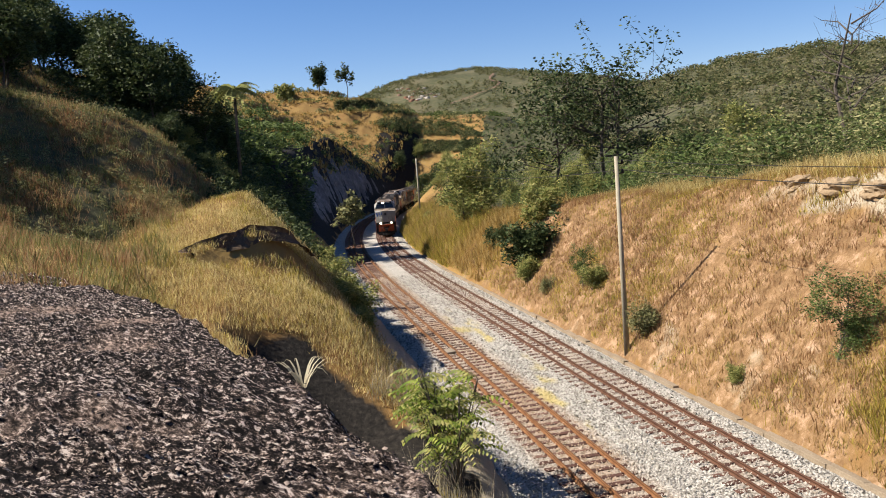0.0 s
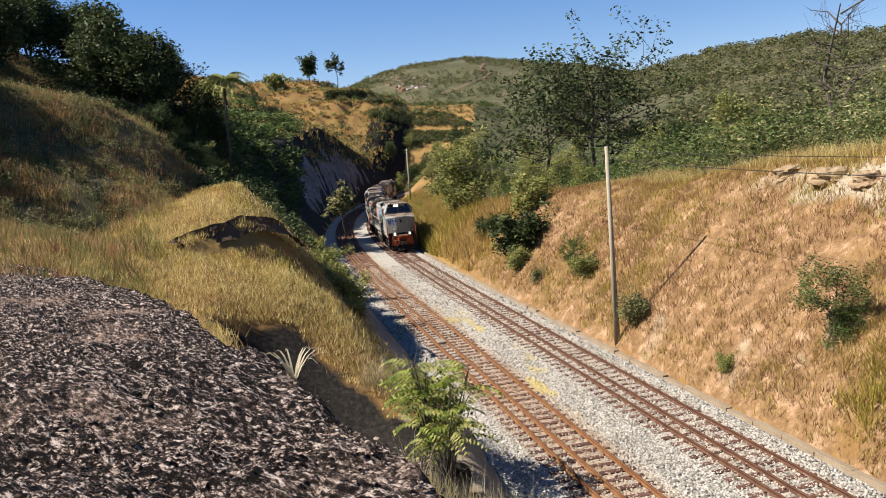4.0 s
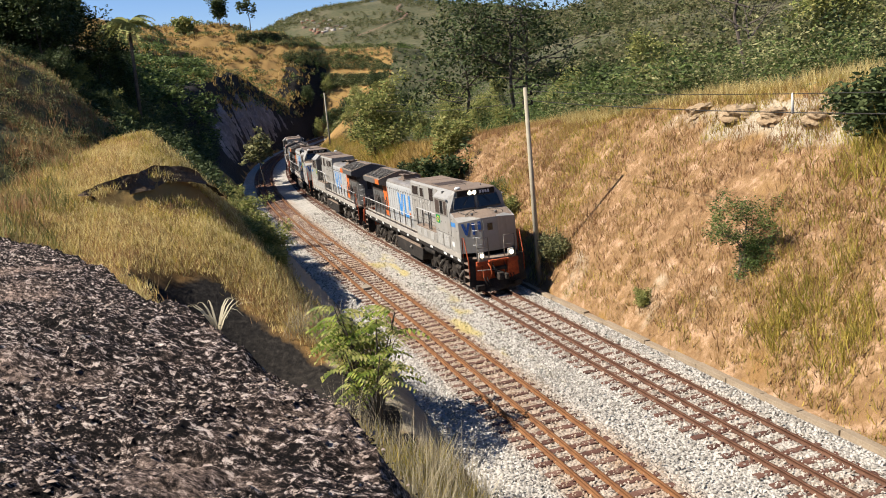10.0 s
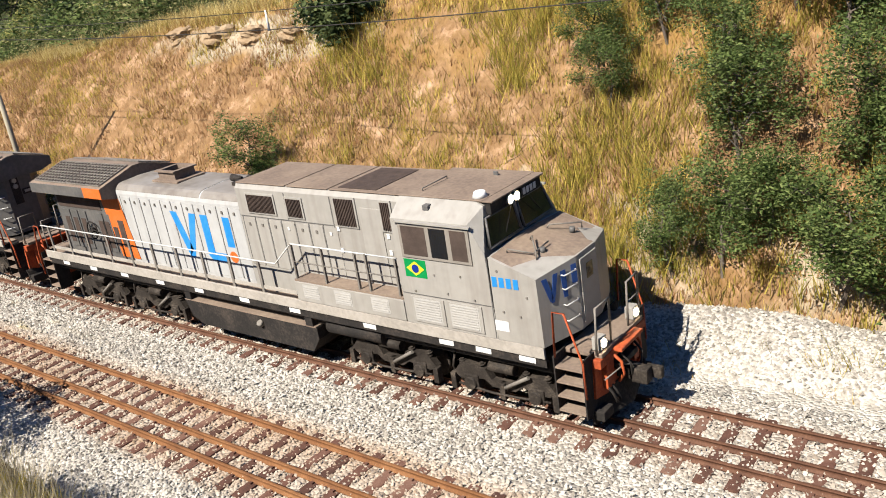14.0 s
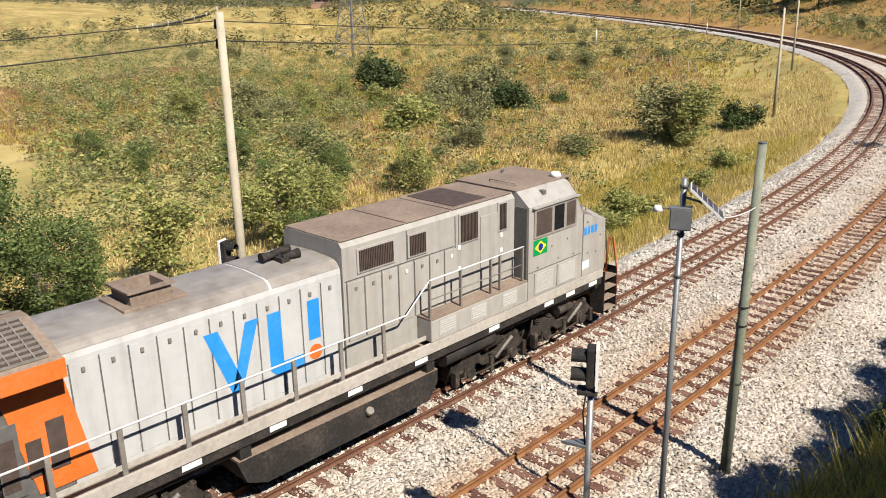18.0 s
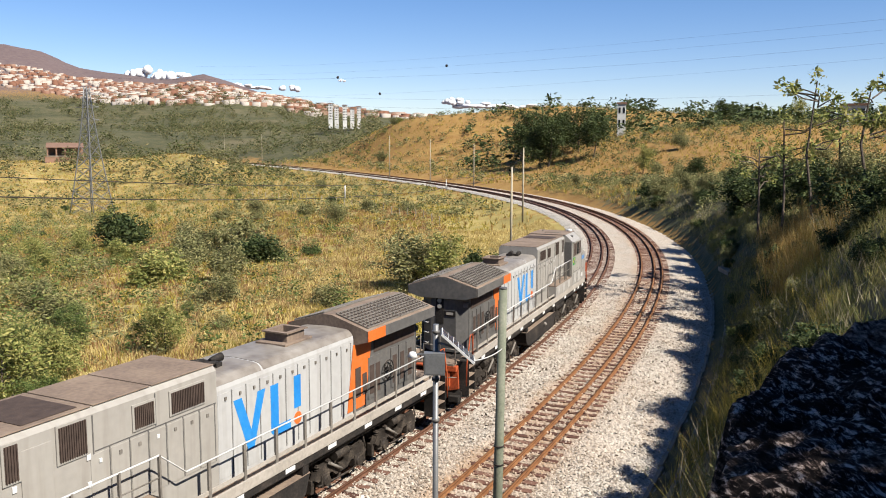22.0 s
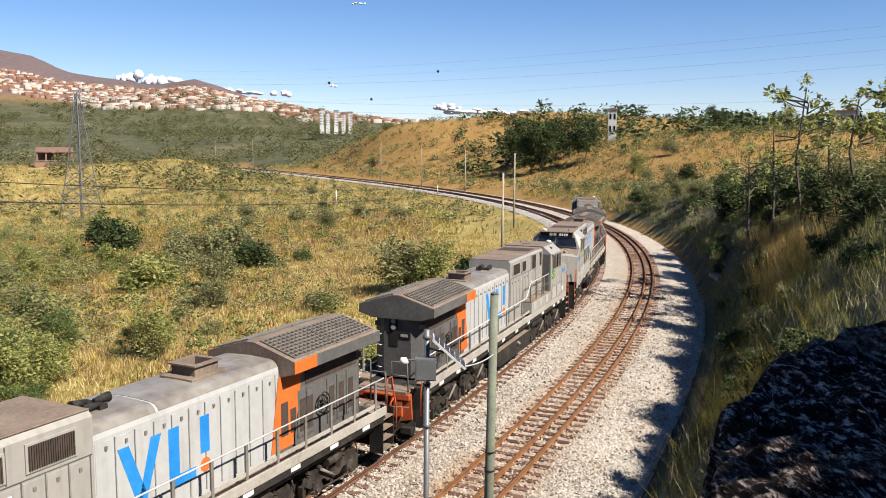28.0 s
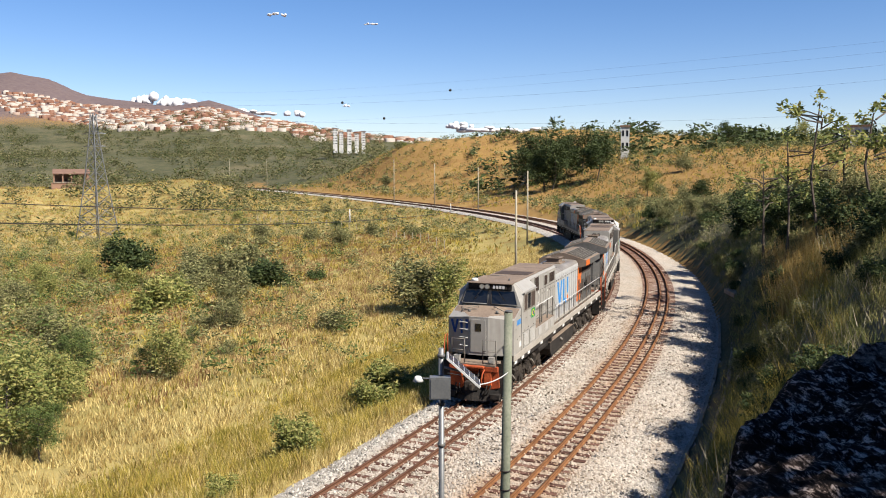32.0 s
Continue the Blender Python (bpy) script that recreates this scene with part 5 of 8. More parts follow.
    for y0 in (-1.35,):
        for outline in (((0.0, 3.36), (0.13, 3.36), (0.26, 2.9), (0.17, 2.82)), ((0.19, 2.8), (0.27, 2.8), (0.42, 3.38), (0.3, 3.38)), ((0.48, 3.38), (0.62, 3.38), (0.62, 2.8), (0.52, 2.8)), ((0.76, 3.42), (0.9, 3.42), (0.9, 3.02), (0.76, 3.02))):
            nb = B()
            pts = []
            for uu, zz in outline[::-1]:
                yy = y0 + uu
                xx = 9.45 + (yy + 1.46) / 1.04 * 0.33 + 0.012 + 0.03 * (3.42 - zz) / 1.5
                pts.append((xx, yy, zz))
            f0 = [nb.verts.new(p) for p in pts]
            f1 = [nb.verts.new((p[0] + 0.006, p[1], p[2])) for p in pts]
            nb.faces.new(f1)
            for i in range(4):
                nb.faces.new((f0[i], f0[(i + 1) % 4], f1[(i + 1) % 4], f1[i]))
            part("emblem_bar", nb, M_DEEPBLUE, lo)
    for z in (2.3, 2.65, 3.0, 3.3):
        part("grab_iron", pipe(B(), [(9.66, -0.85, z), (9.74, -0.87, z), (9.82, -0.5, z), (9.74, -0.48, z)], 0.016), M_RAILW, lo)
    # lamps over the windscreen
    hb = part("headlight_box", box(B(), 8.0, 8.26, -0.98, 0.98, 4.5, 4.76, 0.02), M_BLACK, lo, "dark recess over the windscreen")
    part("recess_brow", box(B(), 8.0, 8.34, -1.02, 1.02, 4.765, 4.80, 0.01), M_ROOF, lo)
    for y in (-0.34, -0.1):
        part("headlight_ring", tube(B(), (8.262, y, 4.63), (8.33, y, 4.63), 0.115, 16), M_STANCH, hb)
        part("headlight", tube(B(), (8.331, y, 4.63), (8.345, y, 4.63), 0.09, 14), M_LENS, hb)
    nbx = part("number_board", box(B(), 8.262, 8.31, 0.1, 0.78, 4.52, 4.74, 0.01), M_BLACK, lo, "black number board with white figures")
    for k in range(4):
        part("number_bar", box(B(), 8.312, 8.316, 0.17 + 0.14 * k, 0.27 + 0.14 * k, 4.56, 4.70), M_REFLECT, nbx)
    part("antenna_dome", tube(B(), (7.9, -0.8, 4.81), (7.9, -0.8, 4.93), 0.17, 14, 0.12), M_REFLECT, lo)
    part("cab_vent", box(B(), 6.7, 6.86, -1.28, -1.12, 4.58, 4.70, 0.02), M_DARK, lo)
    part("roof_grab", pipe(B(), [(6.3, -0.7, 4.81), (6.3, -0.7, 4.87), (6.3, 0.2, 4.87), (6.3, 0.2, 4.81)], 0.014), M_STANCH, lo)
    part("lifting_lug", box(B(), 7.3, 7.42, 0.6, 0.64, 4.8, 4.9, 0.01), M_DARK, lo)
    # wipers and nose-top grab irons
    for side in (-1, 1):
        part("wiper", pipe(B(), [(8.33, side * 0.35, 4.5), (8.37, side * 0.7, 4.05)], 0.012), M_BLACK, lo)
        part("nose_grab", pipe(B(), [(8.7, side * 0.35, 3.78), (8.75, side * 0.35, 3.86), (9.2, side * 0.95, 3.74), (9.2, side * 0.95, 3.62)], 0.018), M_STANCH, lo)
        part("sand_filler", tube(B(), (9.15, side * 0.62, 3.62), (9.15, side * 0.62, 3.75), 0.07, 10, 0.06), M_DARK, lo)
    for side in (-1, 1):
        for a0, z0 in ((8.6, 2.6), (9.0, 2.55), (9.2, 3.0), (8.55, 3.5), (6.3, 2.75), (7.2, 2.8), (7.9, 2.75), (6.9, 3.2), (7.6, 3.25)):
            part("bolt_head", tube(B(), (a0, side * 1.458, z0), (a0, side * 1.478, z0), 0.025, 6), M_STANCH, lo)
        part("cab_seam", box(B(), 8.32, 8.34, min(side * 1.46, side * 1.466), max(side * 1.46, side * 1.466), 1.95, 3.75), M_DARK, lo)
        part("cab_seam", box(B(), 5.93, 8.3, min(side * 1.46, side * 1.466), max(side * 1.46, side * 1.466), 2.66, 2.68), M_DARK, lo)

    # end platforms, pilots and couplers
    for e, x0 in ((1, 9.62), (-1, -10.48)):
        def X(v):
            return x0 + e * v
        def bx(name, a, b, y0, y1, z0, z1, mat, label="", bev=0.02):
            return part(name, box(B(), min(X(a), X(b)), max(X(a), X(b)), y0, y1, z0, z1, bev), mat, lo, label)
        bx("end_platform", 0.0, 0.85, -0.95, 0.95, 1.62, 1.72, M_ROOF)
        pil = B()
        poly = [(-1.05, 1.6), (1.05, 1.6), (1.1, 0.75), (0.55, 0.62), (-0.55, 0.62), (-1.1, 0.75)]
        prism(pil, poly, min(X(0.62), X(0.72)), max(X(0.62), X(0.72)), "x")
        part("pilot", pil, M_RED, lo, "worn red end plate")
        bx("pilot_beam", 0.6, 0.86, -1.05, 1.05, 1.42, 1.62, M_RED, "worn red end beam")
        for side in (-1, 1):
            bx("gusset", 0.72, 0.84, side * 0.62 - 0.16, side * 0.62 + 0.16, 0.82, 1.42, M_RED, "worn red gusset plate")
            bx("pilot_foot", 0.5, 0.9, side * 0.95 - 0.2, side * 0.95 + 0.2, 0.28, 0.5, M_BLACK)
            part("brake_pipe", pipe(B(), [(X(0.86), side * 0.5, 1.5), (X(1.0), side * 0.45, 1.35), (X(1.02), side * 0.4, 1.05), (X(0.9), side * 0.42, 0.85)], 0.035), M_RED, lo)
            part("jumper_cable", pipe(B(), [(X(0.88), side * 0.3, 1.5), (X(1.12), side * 0.28, 1.25), (X(1.1), side * 0.2, 0.95), (X(0.95), side * 0.1, 0.85)], 0.025), M_BLACK, lo)
        bx("drop_step", 0.84, 1.06, -0.5, 0.5, 1.58, 1.66, M_RED)
        pl = B()
        pts = [(X(0.7), -1.15, 0.18), (X(1.0), 0.0, 0.18), (X(0.7), 1.15, 0.18), (X(0.62), 1.2, 0.7), (X(0.78), 0.0, 0.72), (X(0.62), -1.2, 0.7)]
        v = [pl.verts.new(p) for p in pts]
        w = [pl.verts.new((p[0] - e * 0.06, p[1], p[2])) for p in pts]
        for tri in ((0, 1, 4, 5), (1, 2, 3, 4)):
            pl.faces.new([v[i] for i in tri])
            pl.faces.new([w[i] for i in tri[::-1]])
        for i, j in ((0, 1), (1, 2), (2, 3), (3, 4), (4, 5), (5, 0)):
            pl.faces.new((v[i], v[j], w[j], w[i]))
        part("snow_plough", pl, M_BLACK, lo, "black track-clearing plough")
        bx("drawgear", 0.4, 1.1, -0.16, 0.16, 0.78, 1.05, M_BOGIE)
        cp = part("coupler", box(box(B(), min(X(1.05), X(1.42)), max(X(1.05), X(1.42)), -0.2, 0.08, 0.74, 1.08, 0.04), min(X(1.25), X(1.62)), max(X(1.25), X(1.62)), 0.06, 0.22, 0.78, 1.04, 0.04), M_BOGIE, lo, "rusty knuckle coupler")
        bx("buffer_plate", 0.72, 0.95, -0.42, 0.42, 1.12, 1.26, M_BOGIE)
        for y in (-0.75, -0.6, 0.6, 0.75):
            part("air_hose", pipe(B(), [(X(0.74), y, 0.95), (X(0.92), y, 0.75), (X(0.95), y * 0.85, 0.5), (X(0.86), y * 0.7, 0.42)], 0.03), M_BLACK, lo)
        for side in (-1, 1):
            if e > 0:
                dl = part("ditch_light", box(B(), X(0.6), X(0.8), side * 0.75 - 0.13, side * 0.75 + 0.13, 1.74, 2.02, 0.02), M_GREY, lo)
                part("light_lens", tube(B(), (X(0.8), side * 0.75, 1.88), (X(0.83), side * 0.75, 1.88), 0.085, 14), M_LENS, dl)
            part("end_handrail", pipe(B(), [(X(0.78), side * 0.4, 1.7), (X(0.8), side * 0.4, 2.72), (X(0.78), side * 0.95, 2.72), (X(0.75), side * 0.98, 1.7)], 0.026), M_STANCH, lo)
            part("end_midrail", pipe(B(), [(X(0.79), side * 0.4, 2.25), (X(0.77), side * 0.96, 2.25)], 0.02), M_STANCH, lo)
            part("step_handrail", pipe(B(), [(X(0.05), side * 1.42, 1.75), (X(0.1), side * 1.42, 2.75), (X(0.35), side * 1.42, 2.75), (X(0.66), side * 1.4, 1.7), (X(0.68), side * 1.4, 0.9)], 0.024), M_RED, lo, "worn red boarding handrail")
        part("uncoupling_lever", pipe(B(), [(X(0.95), -1.1, 1.25), (X(0.98), -0.3, 1.2), (X(1.2), 0.0, 1.1)], 0.016), M_STANCH, lo)
    return lo


MIDDLES = (0.0, 24.2, 47.0, 71.2)  # how far each locomotive's middle is behind the first one's
locos = [locomotive("leading grey diesel locomotive with flared radiator roof")]
for word in ("second grey diesel locomotive, running cab last", "third grey diesel locomotive, running cab first", "last grey diesel locomotive, running cab last"):
    locos.append(tagged(copy_thing(locos[0], Matrix()), word))

for o in locos[0].children_recursive:
    if o.name.split(".")[0] in ("headlight", "light_lens"):
        o.data = o.data.copy()
        o.data.materials[0] = M_LAMP


# ---------------------------------------------------------------- poles, signals, wires
def ground_at(x, y):
    return float(height(np.array([x]), np.array([y]))[0])


def line_pole(x, y, top, r0=0.14, r1=0.09, lean=(0.0, 0.0)):
    z0 = ground_at(x, y)
    p = thing("line_pole", "tapered pale concrete line pole with small crossarm", "utility pole", "line poles", pose(x, y, z0))
    h = top - z0
    part("shaft", tube(B(), (0, 0, -0.4), (lean[0], lean[1], h), r0, 14, r1), M_POLE, p)
    for dz in (0.35, 0.8):
        arm = part("bracket", box(B(), lean[0] - 0.06, lean[0] + 0.34, lean[1] - 0.03, lean[1] + 0.03, h - dz - 0.04, h - dz + 0.02), M_BLACK, p)
        part("insulator", tube(B(), (lean[0] + 0.28, lean[1], h - dz), (lean[0] + 0.28, lean[1], h - dz + 0.19), 0.07, 8, 0.045), M_BLACK, arm)
    return p


POLES = [(8.48, 39.51, 9.4), (-2.9, 122.0, 10.6), (19.5, -6.74, 9.3), (46.3, -66.3, 7.6), (67.1, -98.9, 9.3), (117.3, -152.7, 9.8), (141, -165, 11.0), (163, -173, 12.0), (318, -250, 14.0), (400, -288, 15.0)]
for q in POLES:
    line_pole(*q)


def wire(name, p, q, sag, r, mat, label, k=14):
    bm = B()
    pts = []
    for i in range(k + 1):
        f = i / k
        v = Vector(p).lerp(Vector(q), f)
        v.z -= 4 * sag * f * (1 - f)
        pts.append(v)
    pipe(bm, pts, r, 5)
    o = part(name, bm, mat)
    tagged(o, label, "wire", "line wires")
    return pts


def spacer(at, lower):
    t = thing("wire_spacer", "small pale clamp between two line wires", "wire clamp", "wire clamps", Matrix.Translation(at))
    part("clamp", tube(B(), (0, 0, 0.03), (0, 0, lower - at.z - 0.03), 0.025, 8, 0.04), M_REFLECT, t)


ORDER = [1, 0, 2, 3, 4, 5, 6, 7, 8, 9]
for a, b in zip(ORDER, ORDER[1:]):
    (xa, ya, za), (xb, yb, zb) = POLES[a], POLES[b]
    d_ = math.hypot(xa - xb, ya - yb)
    hi = wire("line_wire", (xa + 0.28, ya, za - 0.2), (xb + 0.28, yb, zb - 0.2), d_ * 0.012, 0.012, M_WIRE, "thin dark line wire between poles")
    lo_ = wire("line_wire", (xa + 0.28, ya, za - 0.65), (xb + 0.28, yb, zb - 0.65), d_ * 0.014, 0.016, M_WIRE, "thin dark line wire between poles")
    if a in (0, 2):
        for i in (5, 9):
            spacer(hi[i], lo_[i].z)


def signal(x, y, top, facing, label):
    z0 = ground_at(x, y)
    t = thing("railway_signal", label, "signal", "railway signals", pose(x, y, z0, 0, 0, facing))
    h = top - z0
    part("post", tube(B(), (0, 0, -0.3), (0, 0, h - 0.6), 0.05, 12), M_STEEL, t)
    part("base", box(B(), -0.25, 0.25, -0.25, 0.25, -0.3, 0.12, 0.02), M_CONC, t)
    hd = part("head", box(B(), -0.05, 0.08, -0.13, 0.13, h - 0.6, h + 0.02, 0.03), M_BLACK, t, "black two-lamp signal head")
    part("back_plate", box(B(), -0.1, -0.06, -0.15, 0.15, h - 0.62, h + 0.04), M_REFLECT, hd)
    for z in (h - 0.44, h - 0.14):
        bm = B()
        arc = [math.pi * (-0.15 + 1.3 * i / 9) for i in range(10)]
        rows_ = [[bm.verts.new((xx, rad * math.cos(a), z + rad * math.sin(a))) for a in arc] for xx, rad in ((0.08, 0.115), (0.3, 0.115), (0.3, 0.105), (0.08, 0.105))]
        for k in range(4):
            for i in range(9):
                bm.faces.new((rows_[k][i], rows_[k][i + 1], rows_[(k + 1) % 4][i + 1], rows_[(k + 1) % 4][i]))
        part("visor", bm, M_BLACK, hd)
        part("lens", tube(B(), (0.08, 0, z), (0.095, 0, z), 0.1, 14), M_GLASS, hd)
    part("bracket", box(B(), -0.1, 0.2, -0.12, 0.12, h - 0.72, h - 0.66, 0.01), M_BLACK, t)
    part("step_plate", prism(B(), [(0.04, -0.12), (0.42, 0.0), (0.04, 0.12)], h - 1.6, h - 1.56, "z"), M_STEEL, t)
    part("cable", pipe(B(), [(0.06, 0.08, h - 0.6), (0.1, 0.1, h - 1.0), (0.05, 0.06, h - 1.6)], 0.014), M_BLACK, t)
    return t


signal(8.09, -7.89, 4.75, 45, "black two-lamp railway signal on a grey post beside the track")
signal(18.3, -5.95, 4.2, 215, "black two-lamp railway signal beside a concrete pole")


def solar_mast():
    x, y = 8.63, -10.25
    z0 = ground_at(x, y)
    t = thing("solar_mast", "grey steel mast with cabinet and small solar panel", "mast", "", pose(x, y, z0))
    h = 6.85 - z0
    part("mast_pole", tube(B(), (0, 0, -0.4), (0, 0, h), 0.055, 12, 0.045), M_STEEL, t)
    rt = Vector((-0.766, -0.643, 0))
    up = Vector((0, 0, 1))
    fw = Vector((0.643, -0.766, 0))
    def slab(name, c, a, b, n_, da, db, dn, mat, parent=t, label=""):
        bm = B()
        vs = [bm.verts.new(Vector(c) + a * i * da + b * j * db + n_ * k * dn) for k in (-1, 1) for j in (-1, 1) for i in (-1, 1)]
        for f in ((0, 2, 3, 1), (4, 5, 7, 6), (0, 1, 5, 4), (2, 6, 7, 3), (0, 4, 6, 2), (1, 3, 7, 5)):
            bm.faces.new([vs[i] for i in f])
        bmesh.ops.recalc_face_normals(bm, faces=bm.faces[:])
        return part(name, bm, mat, parent, label)
    cab = slab("cabinet", -rt * 0.02 - fw * 0.14 + up * (h - 0.62), rt, up, fw, 0.17, 0.18, 0.09, M_STEEL, t, "grey steel equipment cabinet")
    slab("cabinet_door", -rt * 0.02 - fw * 0.235 + up * (h - 0.62), rt, up, fw, 0.15, 0.16, 0.004, M_STEEL, cab)
    tilt = (rt * 0.74 - up * 0.67).normalized()
    nrm = tilt.cross(fw).normalized()
    pn = slab("solar_panel", rt * 0.36 + up * (h - 0.36), tilt, fw, nrm, 0.36, 0.24, 0.018, M_RAILW, t, "tilted blue solar panel with pale frame")
    sgn = 1 if nrm.z > 0 else -1
    for i in range(6):
        for j in (-1, 1):
            slab("solar_cell", rt * 0.36 + up * (h - 0.36) + tilt * (-0.29 + i * 0.116) + fw * j * 0.112 + nrm * sgn * 0.02, tilt, fw, nrm, 0.052, 0.104, 0.003, M_SOLAR, pn)
    part("panel_bracket", pipe(B(), [(0, 0, h - 0.3), rt * 0.36 + up * (h - 0.4)], 0.02), M_STEEL, t)
    part("lamp_arm", pipe(B(), [(0, 0, h - 0.52), -rt * 0.38 + up * (h - 0.5)], 0.015), M_STEEL, t)
    part("lamp_dome", tube(B(), -rt * 0.38 + up * (h - 0.55), -rt * 0.38 + up * (h - 0.47), 0.09, 12, 0.05), M_REFLECT, t)
    for dz in (0.1, 0.9, 1.6):
        part("clamp_band", tube(B(), (0, 0, h - dz - 0.05), (0, 0, h - dz), 0.065, 12), M_DARK, t)
    return t


solar_mast()


def wood_post():
    x, y = 9.76, -13.73
    z0 = ground_at(x, y)
    t = thing("wooden_post", "greenish treated timber pole leaning slightly", "utility pole", "", pose(x, y, z0))
    h = 6.85 - z0
    part("shaft", tube(B(), (0.05, 0.12, -0.4), (0, 0, h), 0.115, 14, 0.085), M_WOODPOLE, t)
    for dz in (3.3, 3.7, 5.0):
        part("metal_band", tube(B(), (0.02, 0.06, h - dz - 0.03), (0.02, 0.06, h - dz), 0.112, 14), M_WIRE, t)
    part("top_cap", tube(B(), (0, 0, h), (0, 0, h + 0.03), 0.09, 14, 0.075), M_DARK, t)


wood_post()
wire("stay_wire", (8.63 - 0.5, -10.25 - 0.35, 6.25), (9.76, -13.73, 5.6), 0.05, 0.012, M_RAILW, "pale stay wire from the mast to the timber pole")

# ---------------------------------------------------------------- kerbs, drain, slab, gravel heap
def kerb(name, label, s0, s1, n, z, wide, high, step, mat):
    t = tagged(new(name), label, "kerb", kind="structure")
    bm = box(B(), -step / 2 + 0.01, step / 2 - 0.01, -wide / 2, wide / 2, -high, 0, 0.015)
    me = bpy.data.meshes.new("kerb_stone")
    bm.to_mesh(me)
    bm.free()
    me.materials.append(mat)
    for s in np.arange(s0, s1, step):
        x, y, th = on_line(s, n + random.uniform(-0.03, 0.03))
        o = new("kerb_stone", me)
        o.parent = t
        o.matrix_basis = pose(float(x), float(y), z + random.uniform(-0.07, 0.03), random.uniform(-4, 4), random.uniform(-1.6, 1.6), math.degrees(th) + random.uniform(-0.6, 0.6))
    return t


kerb("drain_kerb", "worn concrete kerb along the foot of the slope", -75, 0.5, 6.9, -0.2, 0.26, 0.7, 1.6, M_KERB)
kerb("drain_kerb", "concrete drain wall beside the ballast", 26, 92, -4.05, -0.40, 0.14, 0.5, 1.5, M_CONC)
kerb("drain_kerb", "concrete drain wall at the foot of the bank", 26, 92, -4.75, -0.12, 0.16, 0.7, 1.5, M_CONC)


def slab_thing(name, label, s, n, z, lx, ly, lz, turn=0):
    x, y, th = on_line(s, n)
    t = tagged(part(name, box(B(), -lx, lx, -ly, ly, -lz, 0, 0.03), M_CONC), label, "slab")
    t.matrix_basis = pose(float(x), float(y), z, 1.0, -1.0, math.degrees(th) + turn)
    return t


slab_thing("concrete_slab", "pale concrete slab lying between the rails", -27.5, -0.3, -0.04, 0.45, 0.26, 0.12, 4)
slab_thing("drain_cover", "broken concrete block by the drain", 1.5, 7.6, -0.12, 0.35, 0.2, 0.3, 35)
slab_thing("drain_cover", "broken concrete block by the drain", 74, -5.2, 1.2, 1.1, 0.5, 0.3, 15)
slab_thing("drain_cover", "broken concrete block by the drain", 77, -6.0, 1.6, 0.9, 0.4, 0.3, -10)


def gravel_heap():
    a, b = np.meshgrid(np.linspace(-7.4, 7.4, 130), np.linspace(-2.3, 2.6, 46))
    r = np.hypot(a / 7.3, b / 1.7) + 0.12 * vnoise(a / 1.6, b / 1.6, 76, 2)
    z = 1.0 * np.clip(1 - r, 0, 1) ** 0.85 + 0.06 * vnoise(a * 4, b * 4, 77, 3) - 0.1
    idx = np.arange(a.size).reshape(a.shape)
    q = np.stack([idx[:-1, :-1], idx[:-1, 1:], idx[1:, 1:], idx[1:, :-1]], -1).reshape(-1, 4)
    o = arrays("gravel_heap", np.stack([a, b, z], -1).reshape(-1, 3), q, M_BALLAST)
    tagged(o, "heap of pale crushed stone at the slope's foot", "gravel heap")
    x, y, th = on_line(9.0, 8.9)
    o.matrix_basis = pose(float(x), float(y), -0.25, 0, 0, math.degrees(th))
    return o


heap = gravel_heap()


# ---------------------------------------------------------------- rock outcrop under the camera
rx_, ry_ = np.meshgrid(np.arange(-17, 7, 0.055), np.arange(-11, 29, 0.055))
rz_ = rock_height(rx_, ry_)
rr_ = np.hypot(rx_, ry_)
u_, v_ = rx_ * 0.85 - ry_ * 0.53, rx_ * 0.53 + ry_ * 0.85
# broken foliated ledges: long ridges, short sharp steps and crumbs
ledge = vnoise(u_ / 2.2, v_ / 0.42, 51, 3) + 0.35 * vnoise(u_ / 0.8, v_ / 0.3, 54, 2)
bumps = 0.16 * (1 - np.abs(ledge)) + 0.10 * (np.floor(ledge * 3) / 3) + (0.5 - np.abs(vnoise(u_ / 0.5, v_ / 0.19, 52, 3))) * 0.24 + vnoise(rx_ / 3.0, ry_ / 3.0, 53, 2) * 0.2
rz_ = rz_ - 0.1 + bumps * smooth(0.8, 2.5, rr_)
gz_ = height(rx_, ry_)
ok = (rz_ > gz_ - 0.25)
ri = np.arange(rx_.size).reshape(rx_.shape)
rq = np.stack([ri[:-1, :-1], ri[:-1, 1:], ri[1:, 1:], ri[1:, :-1]], -1)
keep = ok[:-1, :-1] & ok[1:, 1:] & ok[1:, :-1] & ok[:-1, 1:]
used = np.unique(rq[keep])
remap = np.zeros(rx_.size, int)
remap[used] = np.arange(len(used))
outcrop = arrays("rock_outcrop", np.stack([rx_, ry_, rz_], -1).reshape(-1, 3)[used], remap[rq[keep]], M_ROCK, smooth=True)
tagged(outcrop, "dark weathered rock outcrop with pale crumbling crust", "rock", kind="structure")


